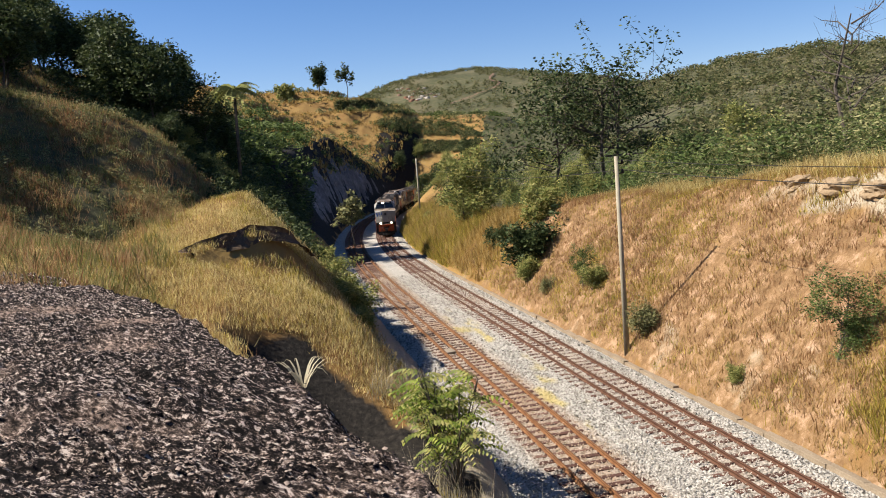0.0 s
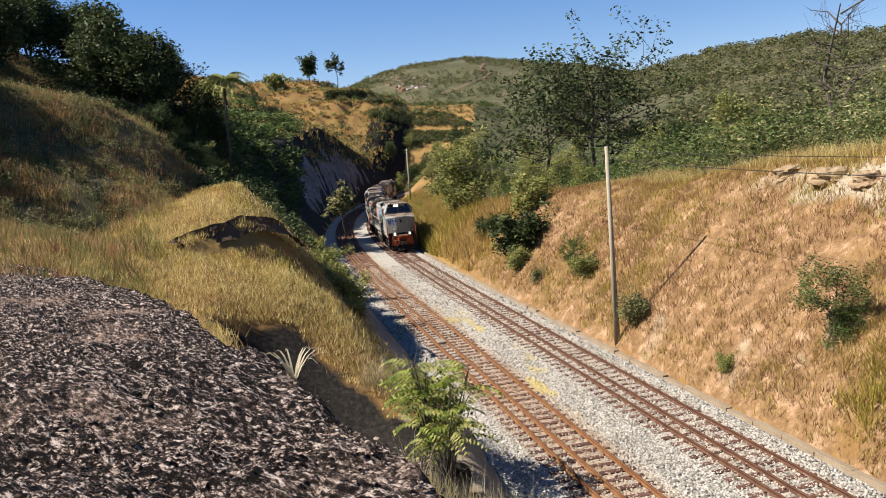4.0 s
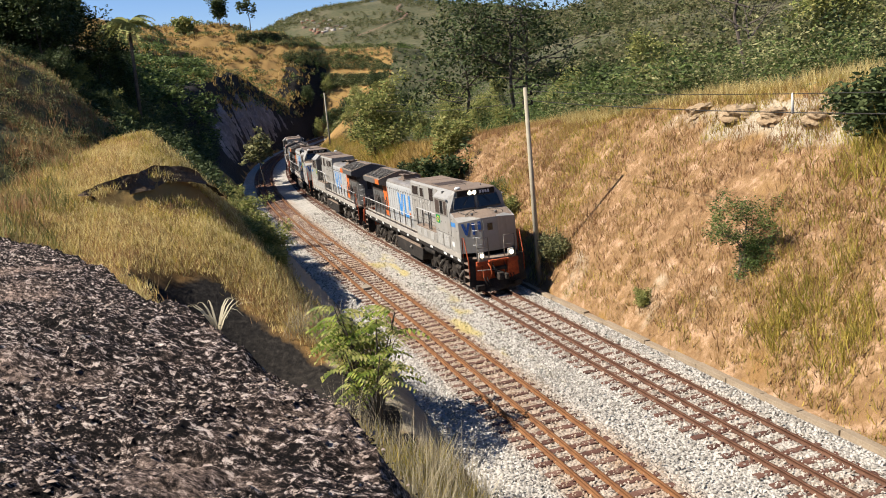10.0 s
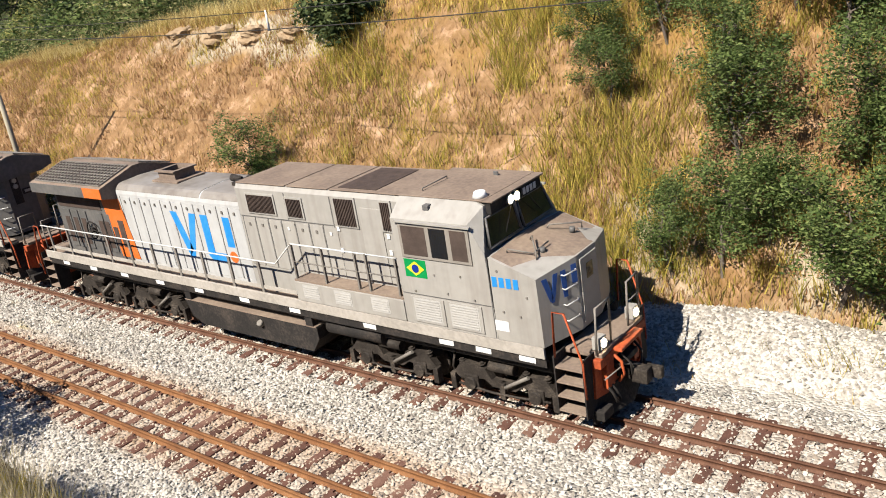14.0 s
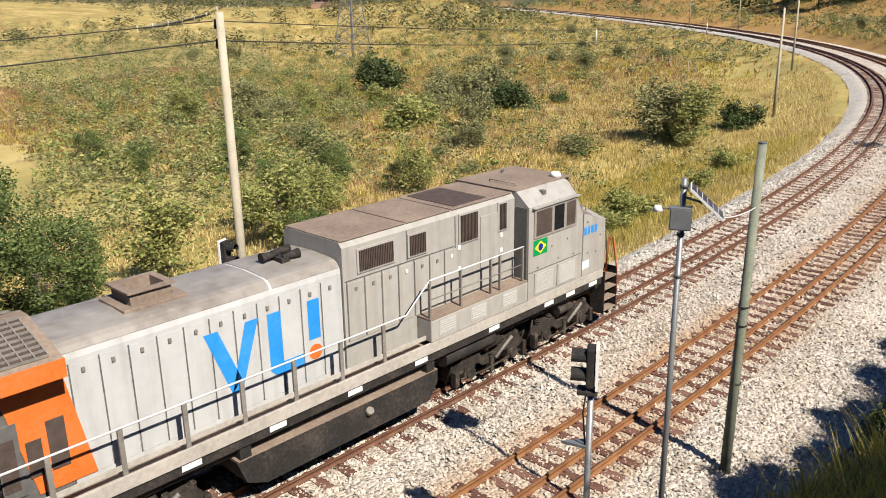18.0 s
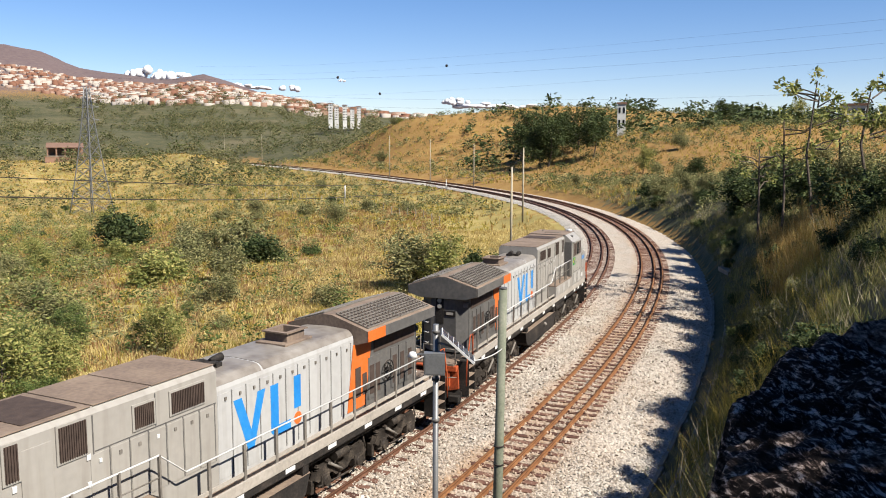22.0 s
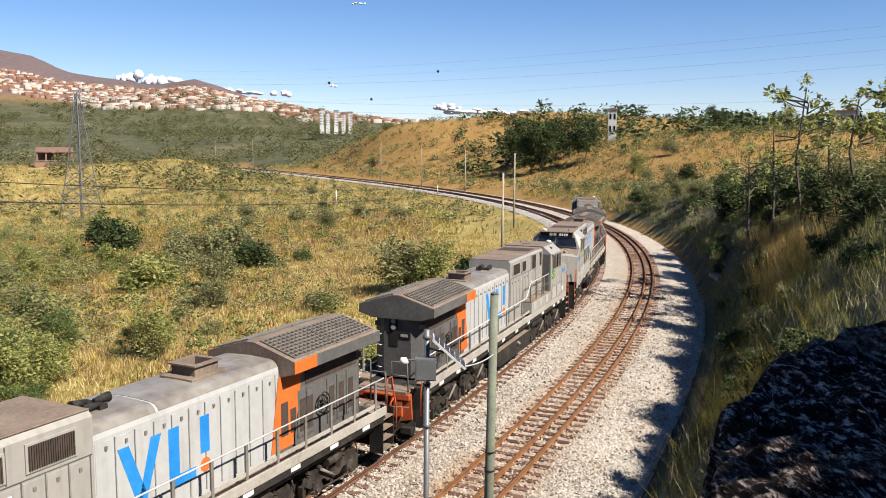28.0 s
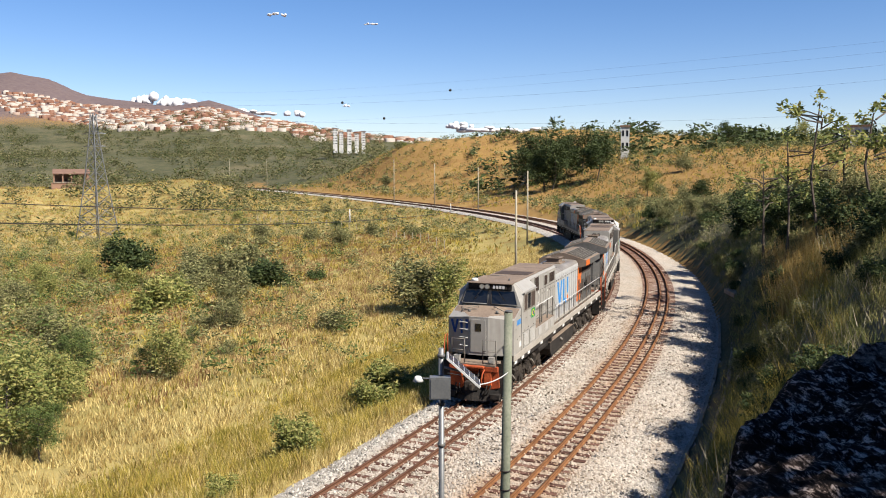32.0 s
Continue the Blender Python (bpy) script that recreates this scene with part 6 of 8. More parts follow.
def rock_chips(count, size, reach, seed, label):
    """Angular crumbs lying on the outcrop."""
    rng = np.random.RandomState(seed)
    pick = np.flatnonzero((rr_ < reach) & (ry_ > -1) & (rr_ > 1.2) & ok & (vnoise(rx_ / 1.1, ry_ / 1.1, 95, 3) > -0.25))
    i = pick[rng.randint(len(pick), size=count)]
    x = rx_.ravel()[i] + rng.uniform(-0.05, 0.05, count)
    y = ry_.ravel()[i] + rng.uniform(-0.05, 0.05, count)
    z = rz_.ravel()[i]
    octa = np.array([(1, 0, 0), (-1, 0, 0), (0, 1, 0), (0, -1, 0), (0, 0, 0.5), (0, 0, -0.4)], float)
    of = np.array([(0, 2, 4), (2, 1, 4), (1, 3, 4), (3, 0, 4)])
    k = size * (0.4 + 1.2 * rng.rand(count) ** 2)
    v = octa[None] * (0.5 + rng.rand(count, 6, 1)) * k[:, None, None]
    a = rng.rand(count) * 6.28
    c_, s_ = np.cos(a)[:, None], np.sin(a)[:, None]
    p = np.stack([x[:, None] + v[..., 0] * c_ - v[..., 1] * s_, y[:, None] + v[..., 0] * s_ + v[..., 1] * c_, z[:, None] + v[..., 2] + 0.25 * k[:, None]], -1)
    f = (of[None] + 6 * np.arange(count)[:, None, None]).reshape(-1, 3)
    tagged(arrays("rock_chips", p.reshape(-1, 3), f, M_CHIP), label, "stones", kind="stuff")


rock_chips(60000, 0.012, 7, 1, "pale crumbs of weathered rock on the outcrop")
rock_chips(22000, 0.02, 22, 2, "pale crumbs of weathered rock on the outcrop")

# ---------------------------------------------------------------- cliff above the far bend
cs_, ch_ = np.meshgrid(np.arange(-206, -97, 0.45), np.linspace(0, 1, 48))
cn_ = -2.7 - ch_ * np.interp(cs_, [-206, -165, -108, -98], [8.5, 7.0, 6.8, 9.0])
cz_ = -0.6 + ch_ * np.interp(cs_, [-206, -185, -165, -133, -108, -98], [10.5, 14.5, 17.5, 15.0, 10.0, 5.0])
crack = (1 - np.abs(vnoise(cs_ / 5.0 + cz_ / 9.0, cz_ / 14.0, 55, 4))) * 1.5 + vnoise(cs_ / 1.4, cz_ / 1.0, 56, 3) * 0.45
cx_, cy_, _ = on_line(cs_, cn_ + crack * np.sin(np.pi * np.clip(ch_, 0.03, 0.97)) * 0.9 - 0.1)
ci_ = np.arange(cs_.size).reshape(cs_.shape)
cliff_face = arrays("cliff_face", np.stack([cx_, cy_, cz_ + vnoise(cs_ / 3, ch_ * 5, 57, 2) * 0.4], -1).reshape(-1, 3), np.stack([ci_[:-1, :-1], ci_[:-1, 1:], ci_[1:, 1:], ci_[1:, :-1]], -1).reshape(-1, 4), M_CLIFF)
tagged(cliff_face, "steep dark grey rock face above the railway", "cliff", kind="structure")

# ---------------------------------------------------------------- bare earth face on the tongue
M_EARTH = surface("dark_earth", [(0.030, 0.022, 0.015), (0.075, 0.052, 0.034), (0.15, 0.105, 0.07)], 1.2, 0.95, 0.8, fine=9, dist=0.08)


def earth_face():
    a_, h_ = np.meshgrid(np.linspace(-0.4, 8.6, 110), np.linspace(0, 1, 16))
    depth = 0.7 * smooth(-0.4, 1.0, a_) * smooth(8.6, 6.0, a_) + 0.05
    out = -0.25 + 0.5 * (1 - h_) ** 1.5 - 0.25 * np.sin(a_ * 1.7) + vnoise(a_ / 0.6, h_ * 3, 58, 3) * 0.2
    x = -10.6 + a_ * 0.49 + out * 0.87
    y = 34.4 + a_ * 0.87 - out * 0.49
    z = height(-10.6 + a_[:1] * 0.49 - 0.9 * 0.87, 34.4 + a_[:1] * 0.87 + 0.9 * 0.49) + 0.12 - (1 - h_) * depth
    i_ = np.arange(a_.size).reshape(a_.shape)
    o = arrays("earth_face", np.stack([x, y, z], -1).reshape(-1, 3), np.stack([i_[:-1, :-1], i_[:-1, 1:], i_[1:, 1:], i_[1:, :-1]], -1).reshape(-1, 4), M_EARTH)
    tagged(o, "dark bare earth face broken out of the grassy tongue", "bank", kind="structure")


earth_face()

# ---------------------------------------------------------------- plants
RNG = np.random.RandomState(7)


def leaves(centres, size, n, spread, rng, flat=0.5, droop=0.0):
    """Diamond leaves scattered round the centres."""
    c = np.repeat(np.asarray(centres, float), n, axis=0)
    k = len(c)
    d = rng.normal(size=(k, 3))
    d /= np.linalg.norm(d, axis=1)[:, None] + 1e-9
    c = c + d * (rng.rand(k, 1) ** 0.5) * spread
    a = rng.normal(size=(k, 3)) * (1, 1, flat)
    a[:, 2] -= droop
    a /= np.linalg.norm(a, axis=1)[:, None] + 1e-9
    b = np.cross(a, rng.normal(size=(k, 3)))
    b /= np.linalg.norm(b, axis=1)[:, None] + 1e-9
    s = size * (0.6 + 0.8 * rng.rand(k, 1))
    v = np.stack([c - a * s, c + b * s * 0.42, c + a * s, c - b * s * 0.42], 1).reshape(-1, 3)
    return v, np.arange(4 * k).reshape(-1, 4)


def limb(bm, p, q, r0, r1, rng, bend=0.12):
    mid = (Vector(p) + Vector(q)) / 2 + Vector(rng.normal(size=3)) * (Vector(q) - Vector(p)).length * bend
    tube(bm, p, mid, r0, 6, (r0 + r1) / 2, False)
    tube(bm, mid, q, (r0 + r1) / 2, 6, r1, False)


def tree_parts(seed, h, crown_w, crown_lo, n_limbs, n_twigs, leaf, per, spread, trunk_r, flat=0.5, stems=1, lean=0.0):
    """Trunk bmesh and leaf arrays of one kind of tree."""
    rng = np.random.RandomState(seed)
    bm = B()
    tips = []
    for st in range(stems):
        base = Vector((rng.normal() * 0.15 * (stems > 1), rng.normal() * 0.15 * (stems > 1), -0.3))
        top = Vector((rng.normal() * crown_w * 0.12 + (rng.normal() * crown_w * 0.3 if stems > 1 else 0), rng.normal() * crown_w * 0.12 + (rng.normal() * crown_w * 0.3 if stems > 1 else 0), h * (0.82 if stems == 1 else rng.uniform(0.55, 0.85))))
        limb(bm, base, top, trunk_r, trunk_r * 0.25, rng, 0.05)
        for i in range(n_limbs):
            f = crown_lo + (0.95 - crown_lo) * (i + rng.rand()) / n_limbs
            p = base.lerp(top, f)
            az = rng.rand() * 2 * math.pi
            reach = crown_w * (0.45 + 0.55 * rng.rand()) * (1.0 - 0.55 * abs(f - 0.6))
            q = p + Vector((math.cos(az) * reach, math.sin(az) * reach, h * rng.uniform(0.04, 0.24)))
            limb(bm, p, q, trunk_r * 0.4, trunk_r * 0.1, rng)
            for j in range(n_twigs):
                a = p.lerp(q, rng.uniform(0.35, 1.0))
                b = a + Vector(rng.normal(size=3)) * crown_w * 0.22
                b.z += abs(rng.normal()) * crown_w * 0.1
                tube(bm, a, b, trunk_r * 0.1, 4, trunk_r * 0.03, False)
                tips.append(b)
            tips.append(q)
        tips.append(top)
    v, f = leaves([t[:] for t in tips], leaf, per, spread, rng, flat)
    return bm, v, f


def tree_kind(name, label, category, leaf_mat, group, *args, **kw):
    bm, v, f = tree_parts(*args, **kw)
    t = thing(name, label, category, group)
    part("trunk", bm, M_BARK, t)
    if len(v):
        arrays("crown", v, f, leaf_mat, t)
    return t


KINDS = {
    "feathery": [tree_kind("tree", "feathery green roadside tree on the slope", "tree", M_LEAFF, "slope trees", s, 6.0, 2.4, 0.2, 12, 7, 0.085, 80, 0.62, 0.1, 0.4) for s in (1, 2)],
    "dense": [tree_kind("tree", "dense dark green woodland tree", "tree", M_LEAFD, "woodland trees", s, 10.0, 4.2, 0.3, 11, 7, 0.25, 52, 1.25, 0.18, 0.5) for s in (3, 4, 5)],
    "scrub": [tree_kind("tree", "olive-green scrub tree among dry grass", "tree", M_LEAFO, "scrub trees", s, 5.5, 2.8, 0.2, 9, 5, 0.15, 46, 0.85, 0.09, 0.5, stems=2) for s in (6, 7, 8)],
    "green": [tree_kind("tree", "mid-green broadleaf tree at the wood's edge", "tree", M_LEAF, "woodland trees", s, 8.0, 3.6, 0.22, 11, 6, 0.2, 54, 1.1, 0.14, 0.5) for s in (9, 10, 11)],
    "bush": [tree_kind("bush", "rounded green bush in the field", "bush", M_LEAF, "field bushes", s, 2.4, 1.7, 0.05, 7, 4, 0.13, 44, 0.6, 0.05, 0.5, stems=3) for s in (12, 13)],
    "darkbush": [tree_kind("bush", "dark green bush in dry grass", "bush", M_LEAFD, "field bushes", s, 2.0, 1.5, 0.05, 7, 4, 0.13, 44, 0.55, 0.05, 0.5, stems=3) for s in (14, 15)],
    "greybush": [tree_kind("bush", "grey-olive thorny bush in dry grass", "bush", M_LEAFO, "field bushes", s, 2.2, 1.6, 0.05, 7, 5, 0.11, 30, 0.6, 0.05, 0.5, stems=3) for s in (16, 17)],
}
first_use = set()


def plant(kind, x, y, size=1.0, z=None, turn=None):
    """Sets a tree or bush of a kind at x, y on the ground."""
    kinds = KINDS[kind]
    i = RNG.randint(len(kinds))
    z = ground_at(x, y) if z is None else z
    turn = RNG.rand() * 360 if turn is None else turn
    src = kinds[i]
    m = pose(x, y, z - 0.05, RNG.normal() * 2.5, RNG.normal() * 2.5, turn) @ Matrix.Diagonal((size * RNG.uniform(0.88, 1.15), size * RNG.uniform(0.88, 1.15), size * RNG.uniform(0.9, 1.12), 1))
    if (kind, i) not in first_use:
        first_use.add((kind, i))
        src.matrix_basis = m
        return src
    t = copy_thing(src, Matrix())
    t.matrix_basis = m
    return t


def bearing(az, d):
    return d * math.sin(radians(az)), d * math.cos(radians(az))


# woods on the hillside in shade, and beyond the cut slope
for i in range(58):
    az = RNG.uniform(-33, -13)
    d = RNG.uniform(np.interp(az, [-30, -20, -15], [86, 80, 60]), 140)
    if az > -16 and 70 < d < 84:
        continue
    x_, y_ = bearing(az, d)
    tall = d * math.tan(radians(float(np.interp(az, [-30, -20, -17, -15, -14.6, -12.2, -11], [14, 10.4, 8.8, 6.8, 4.4, 4.4, 5])))) + EYE - ground_at(x_, y_)
    if d < 92:
        tall = min(tall, -float(to_line(np.array([x_]), np.array([y_]))[1][0]) - 2.5 - ground_at(x_, y_))
    if tall > 2.5:
        plant("dense", x_, y_, min(1.1, tall / 10.5) * RNG.uniform(0.8, 1.0))
for i in range(16):
    az, d = RNG.uniform(-19, -10.5), RNG.uniform(78, 112)
    x_, y_ = bearing(az, d)
    tall = d * math.tan(radians(float(np.interp(az, [-20, -17, -15, -14.6, -12.2, -10], [10, 8.6, 6.6, 4.4, 4.2, 3.4])))) + EYE - ground_at(x_, y_)
    tall = min(tall, -float(to_line(np.array([x_]), np.array([y_]))[1][0]) - 2.0 - ground_at(x_, y_))
    if tall > 2.0:
        plant("dense", x_, y_, min(0.8, tall / 10.5) * RNG.uniform(0.6, 1.0))
for i in range(16):
    s_, n_ = RNG.uniform(-108, -72), -RNG.uniform(5.5, 21)
    x_, y_, _ = on_line(s_, n_)
    plant(("dense", "green", "green")[RNG.randint(3)], float(x_), float(y_), RNG.uniform(0.12, 0.2) if n_ > -13 else RNG.uniform(0.25, 0.4))
for i in range(22):
    s_ = RNG.uniform(-135, 6)
    n_ = RNG.uniform(17.5, 45) if s_ > -55 else RNG.uniform(13, 45)
    x_, y_, _ = on_line(s_, n_)
    plant(("green", "dense", "green", "scrub")[RNG.randint(4)], float(x_), float(y_), RNG.uniform(0.5, 0.85) * (0.75 if n_ < 24 else 1.0))
for i in range(8):
    x_, y_, _ = on_line(RNG.uniform(-150, -92), RNG.uniform(13, 24))
    plant(("green", "dense")[i % 2], float(x_), float(y_), RNG.uniform(0.35, 0.6))
for i in range(7):
    x_, y_, _ = on_line(RNG.uniform(-112, -58), RNG.uniform(8.5, 14))
    plant(("bush", "green", "darkbush")[RNG.randint(3)], float(x_), float(y_), RNG.uniform(0.35, 0.9))
# trees at the end of the cut slope
for s_, n_, k_, z_ in ((6.2, 9.9, "feathery", 0.5), (7.4, 10.1, "feathery", 0.58), (8.3, 10.8, "feathery", 0.45), (7.2, 12.4, "feathery", 0.6), (6.4, 13.6, "feathery", 0.55), (10.2, 10.0, "feathery", 0.62), (11.6, 10.2, "feathery", 0.6), (12.8, 11.0, "feathery", 0.75), (10.0, 12.6, "feathery", 0.6), (3.0, 13.2, "feathery", 0.4), (2.2, 14.2, "feathery", 0.42), (4.2, 15.0, "feathery", 0.5), (9.0, 15.0, "feathery", 0.65), (11.8, 14.2, "feathery", 0.7),
                       (13.4, 9.8, "feathery", 0.75), (15, 12, "feathery", 0.9), (17, 10.5, "feathery", 0.8), (18, 14, "feathery", 1.0), (12, 17, "green", 0.6), (16, 18, "green", 0.7), (20, 13, "feathery", 0.65), (21, 17, "feathery", 0.75), (19.5, 19, "feathery", 1.0), (22, 22, "feathery", 0.9), (14, 24, "green", 0.8), (-3.5, 17.5, "feathery", 0.4), (-2, 18.6, "dense", 0.4), (0.5, 17.5, "feathery", 0.5), (1.5, 19, "dense", 0.45), (2.2, 18.8, "green", 0.5), (5.4, 17.2, "green", 0.55), (7.6, 16.2, "feathery", 0.75), (4.5, 19.5, "dense", 0.5), (7, 18, "green", 0.6), (5.5, 21.5, "green", 0.75), (2, 21.5, "dense", 0.6), (-4.5, 20.5, "scrub", 0.7), (9.0, 18.5, "green", 0.7), (24, 18, "feathery", 0.75), (26, 22, "feathery", 0.7), (21.5, 15.5, "feathery", 0.7)):
    x_, y_, _ = on_line(s_, n_)
    plant(k_, float(x_), float(y_), z_)
# single shrubs on the cut slope
for s_, n_, k_, z_ in ((-9.6, 9.2, "feathery", 0.48), (-13.5, 7.9, "bush", 0.25), (-9.0, 14.6, "darkbush", 1.0), (-43, 9.6, "darkbush", 1.25), (-41, 8.6, "bush", 0.6), (-31.5, 8.9, "feathery", 0.38), (-22, 8.3, "greybush", 0.5), (-30, 9.3, "bush", 0.45), (-48, 12, "bush", 1.1), (-52, 10, "darkbush", 0.7), (-1.0, 16.5, "feathery", 0.45), (-36, 8.2, "greybush", 0.4)):
    x_, y_, _ = on_line(s_, n_)
    plant(k_, float(x_), float(y_), z_)
for i in range(8):
    x_, y_ = bearing(RNG.uniform(-4.5, 3), RNG.uniform(222, 250))
    plant(("green", "dense")[i % 2], x_, y_, RNG.uniform(0.4, 0.65))
for i in range(8):
    x_, y_, _ = on_line(RNG.uniform(-226, -160), RNG.uniform(9, 17))
    plant(("green", "dense", "scrub")[i % 3], float(x_), float(y_), RNG.uniform(0.45, 0.8))
# rounded trees in the valley bottom
for i in range(15):
    x_, y_ = bearing(RNG.uniform(99, 117.5), 54 + 75 * RNG.rand())
    if 88 < x_ < 150 and abs(y_ + 31) < 9:
        continue
    plant(("green", "scrub", "feathery", "green", "scrub")[RNG.randint(5)], x_, y_, RNG.uniform(0.35, 0.62))
# dark bushes along the outside of the bend
for i in range(34):
    x_, y_, _ = on_line(RNG.uniform(92, 160), -RNG.uniform(6.2, 19))
    plant(("darkbush", "scrub", "darkbush", "greybush")[i % 4], float(x_), float(y_), RNG.uniform(0.45, 0.95) * (0.5 if i % 4 == 1 else 1.0))
# the valley beside the embankment
for i in range(22):
    s_, n_ = RNG.uniform(18, 62), RNG.uniform(17, 55)
    if n_ < 22 and s_ > 38:
        continue
    x_, y_, _ = on_line(s_, n_)
    plant(("green", "scrub", "feathery", "bush", "scrub")[RNG.randint(5)], float(x_), float(y_), RNG.uniform(0.4, 0.75) * np.interp(s_, [18, 40, 60], [0.72, 0.7, 0.4]))
for i in range(38):
    az, d = RNG.uniform(107, 138), 60 + 190 * RNG.rand() ** 1.4
    x_, y_ = bearing(az, d)
    s_, n_ = to_line(np.array([x_]), np.array([y_]))
    if n_[0] < 14:
        continue
    plant(("bush", "darkbush", "greybush", "greybush", "scrub")[RNG.randint(5)], x_, y_, RNG.uniform(0.4, 1.0))
for az, d, k_, z_ in ((139.0, 68, "scrub", 1.05), (140.2, 66, "green", 0.55), (143, 74, "darkbush", 1.0), (119.6, 118, "darkbush", 2.2), (126.5, 100, "greybush", 1.9), (123.5, 92, "greybush", 1.5), (121, 78, "bush", 1.3), (128, 90, "darkbush", 1.3)):
    plant(k_, *bearing(az, d), z_)
# bank and woods on the camera's side of the receding curve
for i in range(20):
    s_ = RNG.uniform(52, 190)
    n_ = -RNG.uniform(15 if s_ < 115 else 8, 42)
    x_, y_, _ = on_line(s_, n_)
    plant(("dense", "green", "scrub", "scrub")[RNG.randint(4)], float(x_), float(y_), RNG.uniform(0.4, 0.72))
for s_, n_, k_, z_ in ((44, -12, "greybush", 0.7), (48, -13.5, "scrub", 0.5), (52, -11, "darkbush", 0.7), (56, -12.5, "scrub", 0.45), (60, -10.5, "darkbush", 0.9), (66, -11.5, "scrub", 0.5), (72, -10, "darkbush", 1.0), (40, -14, "scrub", 0.5), (80, -9, "darkbush", 1.2), (86, -9.5, "scrub", 0.55), (92, -8.5, "darkbush", 1.2), (64, -7.5, "darkbush", 0.5), (50, -7, "greybush", 0.4)):
    x_, y_, _ = on_line(s_, n_)
    plant(k_, float(x_), float(y_), z_)
# tall trees behind and beside the outcrop, which shade the bank
for i in range(70):
    x_, y_, _ = on_line(27 + 80 * RNG.rand(), -RNG.uniform(5.2, 11.5))
    plant(("darkbush", "greybush", "darkbush")[i % 3], float(x_), float(y_), RNG.uniform(0.2, 0.5))
for i in range(9):
    x_, y_, _ = on_line(RNG.uniform(36, 85), -RNG.uniform(20, 30))
    if abs(float(x_)) + abs(float(y_)) > 14:
        plant("dense", float(x_), float(y_), RNG.uniform(0.7, 0.95))
# unseen trees behind the camera, sized and placed to shade outcrop and bank
for x_, y_, z_ in ((-4.6, -3.8, 0.56), (-4.4, -5.4, 0.58), (-5.2, -6.6, 0.6), (-3.2, -6.4, 0.42), (-4.6, -8.2, 0.46), (-3.4, -10.2, 0.36), (-3.2, -12.6, 0.38), (-2.6, -15.0, 0.4), (-5.6, -8.0, 0.5), (-6.4, -11, 0.45)):
    plant("dense", x_, y_, z_)
# unseen trees added left of the view to cast shade on the open hillside
for i in range(12):
    x_, y_ = bearing(RNG.uniform(-46, -31.5), RNG.uniform(62, 84))
    plant("dense", x_, y_, RNG.uniform(0.55, 0.95))
for i in range(9):
    plant(("green", "feathery")[i % 2], *bearing(RNG.uniform(109, 117), RNG.uniform(36, 56)), RNG.uniform(0.3, 0.5))
# low hill beyond the far curve
for i in range(20):
    az, d = RNG.uniform(128, 172), RNG.uniform(200, 380)
    x_, y_ = bearing(az, d)
    s_, n_ = to_line(np.array([x_]), np.array([y_]))
    if abs(n_[0] - 2) < 14:
        continue
    plant(("dense", "green", "scrub", "bush")[RNG.randint(4)] if az > 144 else ("scrub", "bush", "darkbush")[RNG.randint(3)], x_, y_, RNG.uniform(0.6, 1.0) * (1.0 if az > 144 else 0.9))
for az in (146.5, 147.5, 148.5, 149.5, 148, 147, 150.5, 145.8):
    plant("dense", *bearing(az, RNG.uniform(215, 250)), RNG.uniform(1.0, 1.3))


def far_woods(name, label, n, az0, az1, d0, d1, size, mat, seed, power=1.0, leaf=0.26, per=44):
    """Crowns of far woods, one joined mass."""
    rng = np.random.RandomState(seed)
    az = np.radians(rng.uniform(az0, az1, n))
    d = d0 + (d1 - d0) * rng.rand(n) ** power
    x, y = d * np.sin(az), d * np.cos(az)
    s, nn = to_line(x, y)
    okk = ((np.abs(nn - 2) > (16 if size > 3 else 7.5)) | (s < -232)) & (vnoise(x / 60, y / 60, seed, 2) > -0.35)
    x, y, d = x[okk], y[okk], d[okk]
    z = height(x, y)
    sc = size * (0.6 + 0.8 * rng.rand(len(x)) ** 1.5) * np.interp(d, [200, 1700], [0.8, 1.7])
    c = np.stack([x, y, z + sc * 0.55], 1)
    vs, fs = leaves(c, leaf, per, 1.0, rng, 0.6)
    ctr = np.repeat(np.repeat(c, per, axis=0), 4, axis=0)
    k = np.repeat(np.repeat(sc, per), 4)[:, None]
    lv = vs - ctr
    vs = ctr + lv * k * np.array([0.75, 0.75, 0.6])
    o = arrays(name, vs, fs, mat)
    tagged(o, label, "woods", kind="stuff")


far_woods("far_woods", "dark green scrub woods on the distant hills", 7500, 9, 46, 230, 1000, 4.4, M_FARLEAF, 61, 1.1, 0.26, 30)
far_woods("far_woods", "grey-green scrub on the far middle hill", 7000, -6, 17, 600, 1560, 3.2, M_FARLEAF, 64, 0.5, 0.34, 16)
far_woods("far_woods", "dull green woods across the valley", 3600, 96, 136, 250, 1350, 5.0, M_FARLEAF, 62, 0.9, 0.17, 60)
far_woods("far_woods", "green woods on the plateau edge", 900, 142, 176, 230, 700, 5.0, M_LEAFD, 63, 0.9)

far_woods("field_scrub", "low olive scrub scattered over the dry field", 1900, 100, 142, 46, 330, 1.35, M_LEAFO, 65, 0.8, 0.15, 60)
far_woods("field_scrub", "low green scrub scattered over the dry field", 1500, 100, 134, 46, 330, 1.35, M_LEAFF, 66, 0.8, 0.15, 60)
far_woods("field_scrub", "dark green scrub in the valley bottom", 240, 97, 118, 56, 180, 1.9, M_LEAFF, 79, 0.9, 0.12, 90)
far_woods("field_scrub", "bright green scrub in the valley bottom", 420, 97, 117, 44, 175, 2.0, M_LEAF, 71, 0.9, 0.12, 90)
far_woods("field_scrub", "grey-olive scrub in the valley bottom", 420, 97, 118, 46, 190, 1.9, M_LEAFO, 72, 0.9, 0.12, 90)
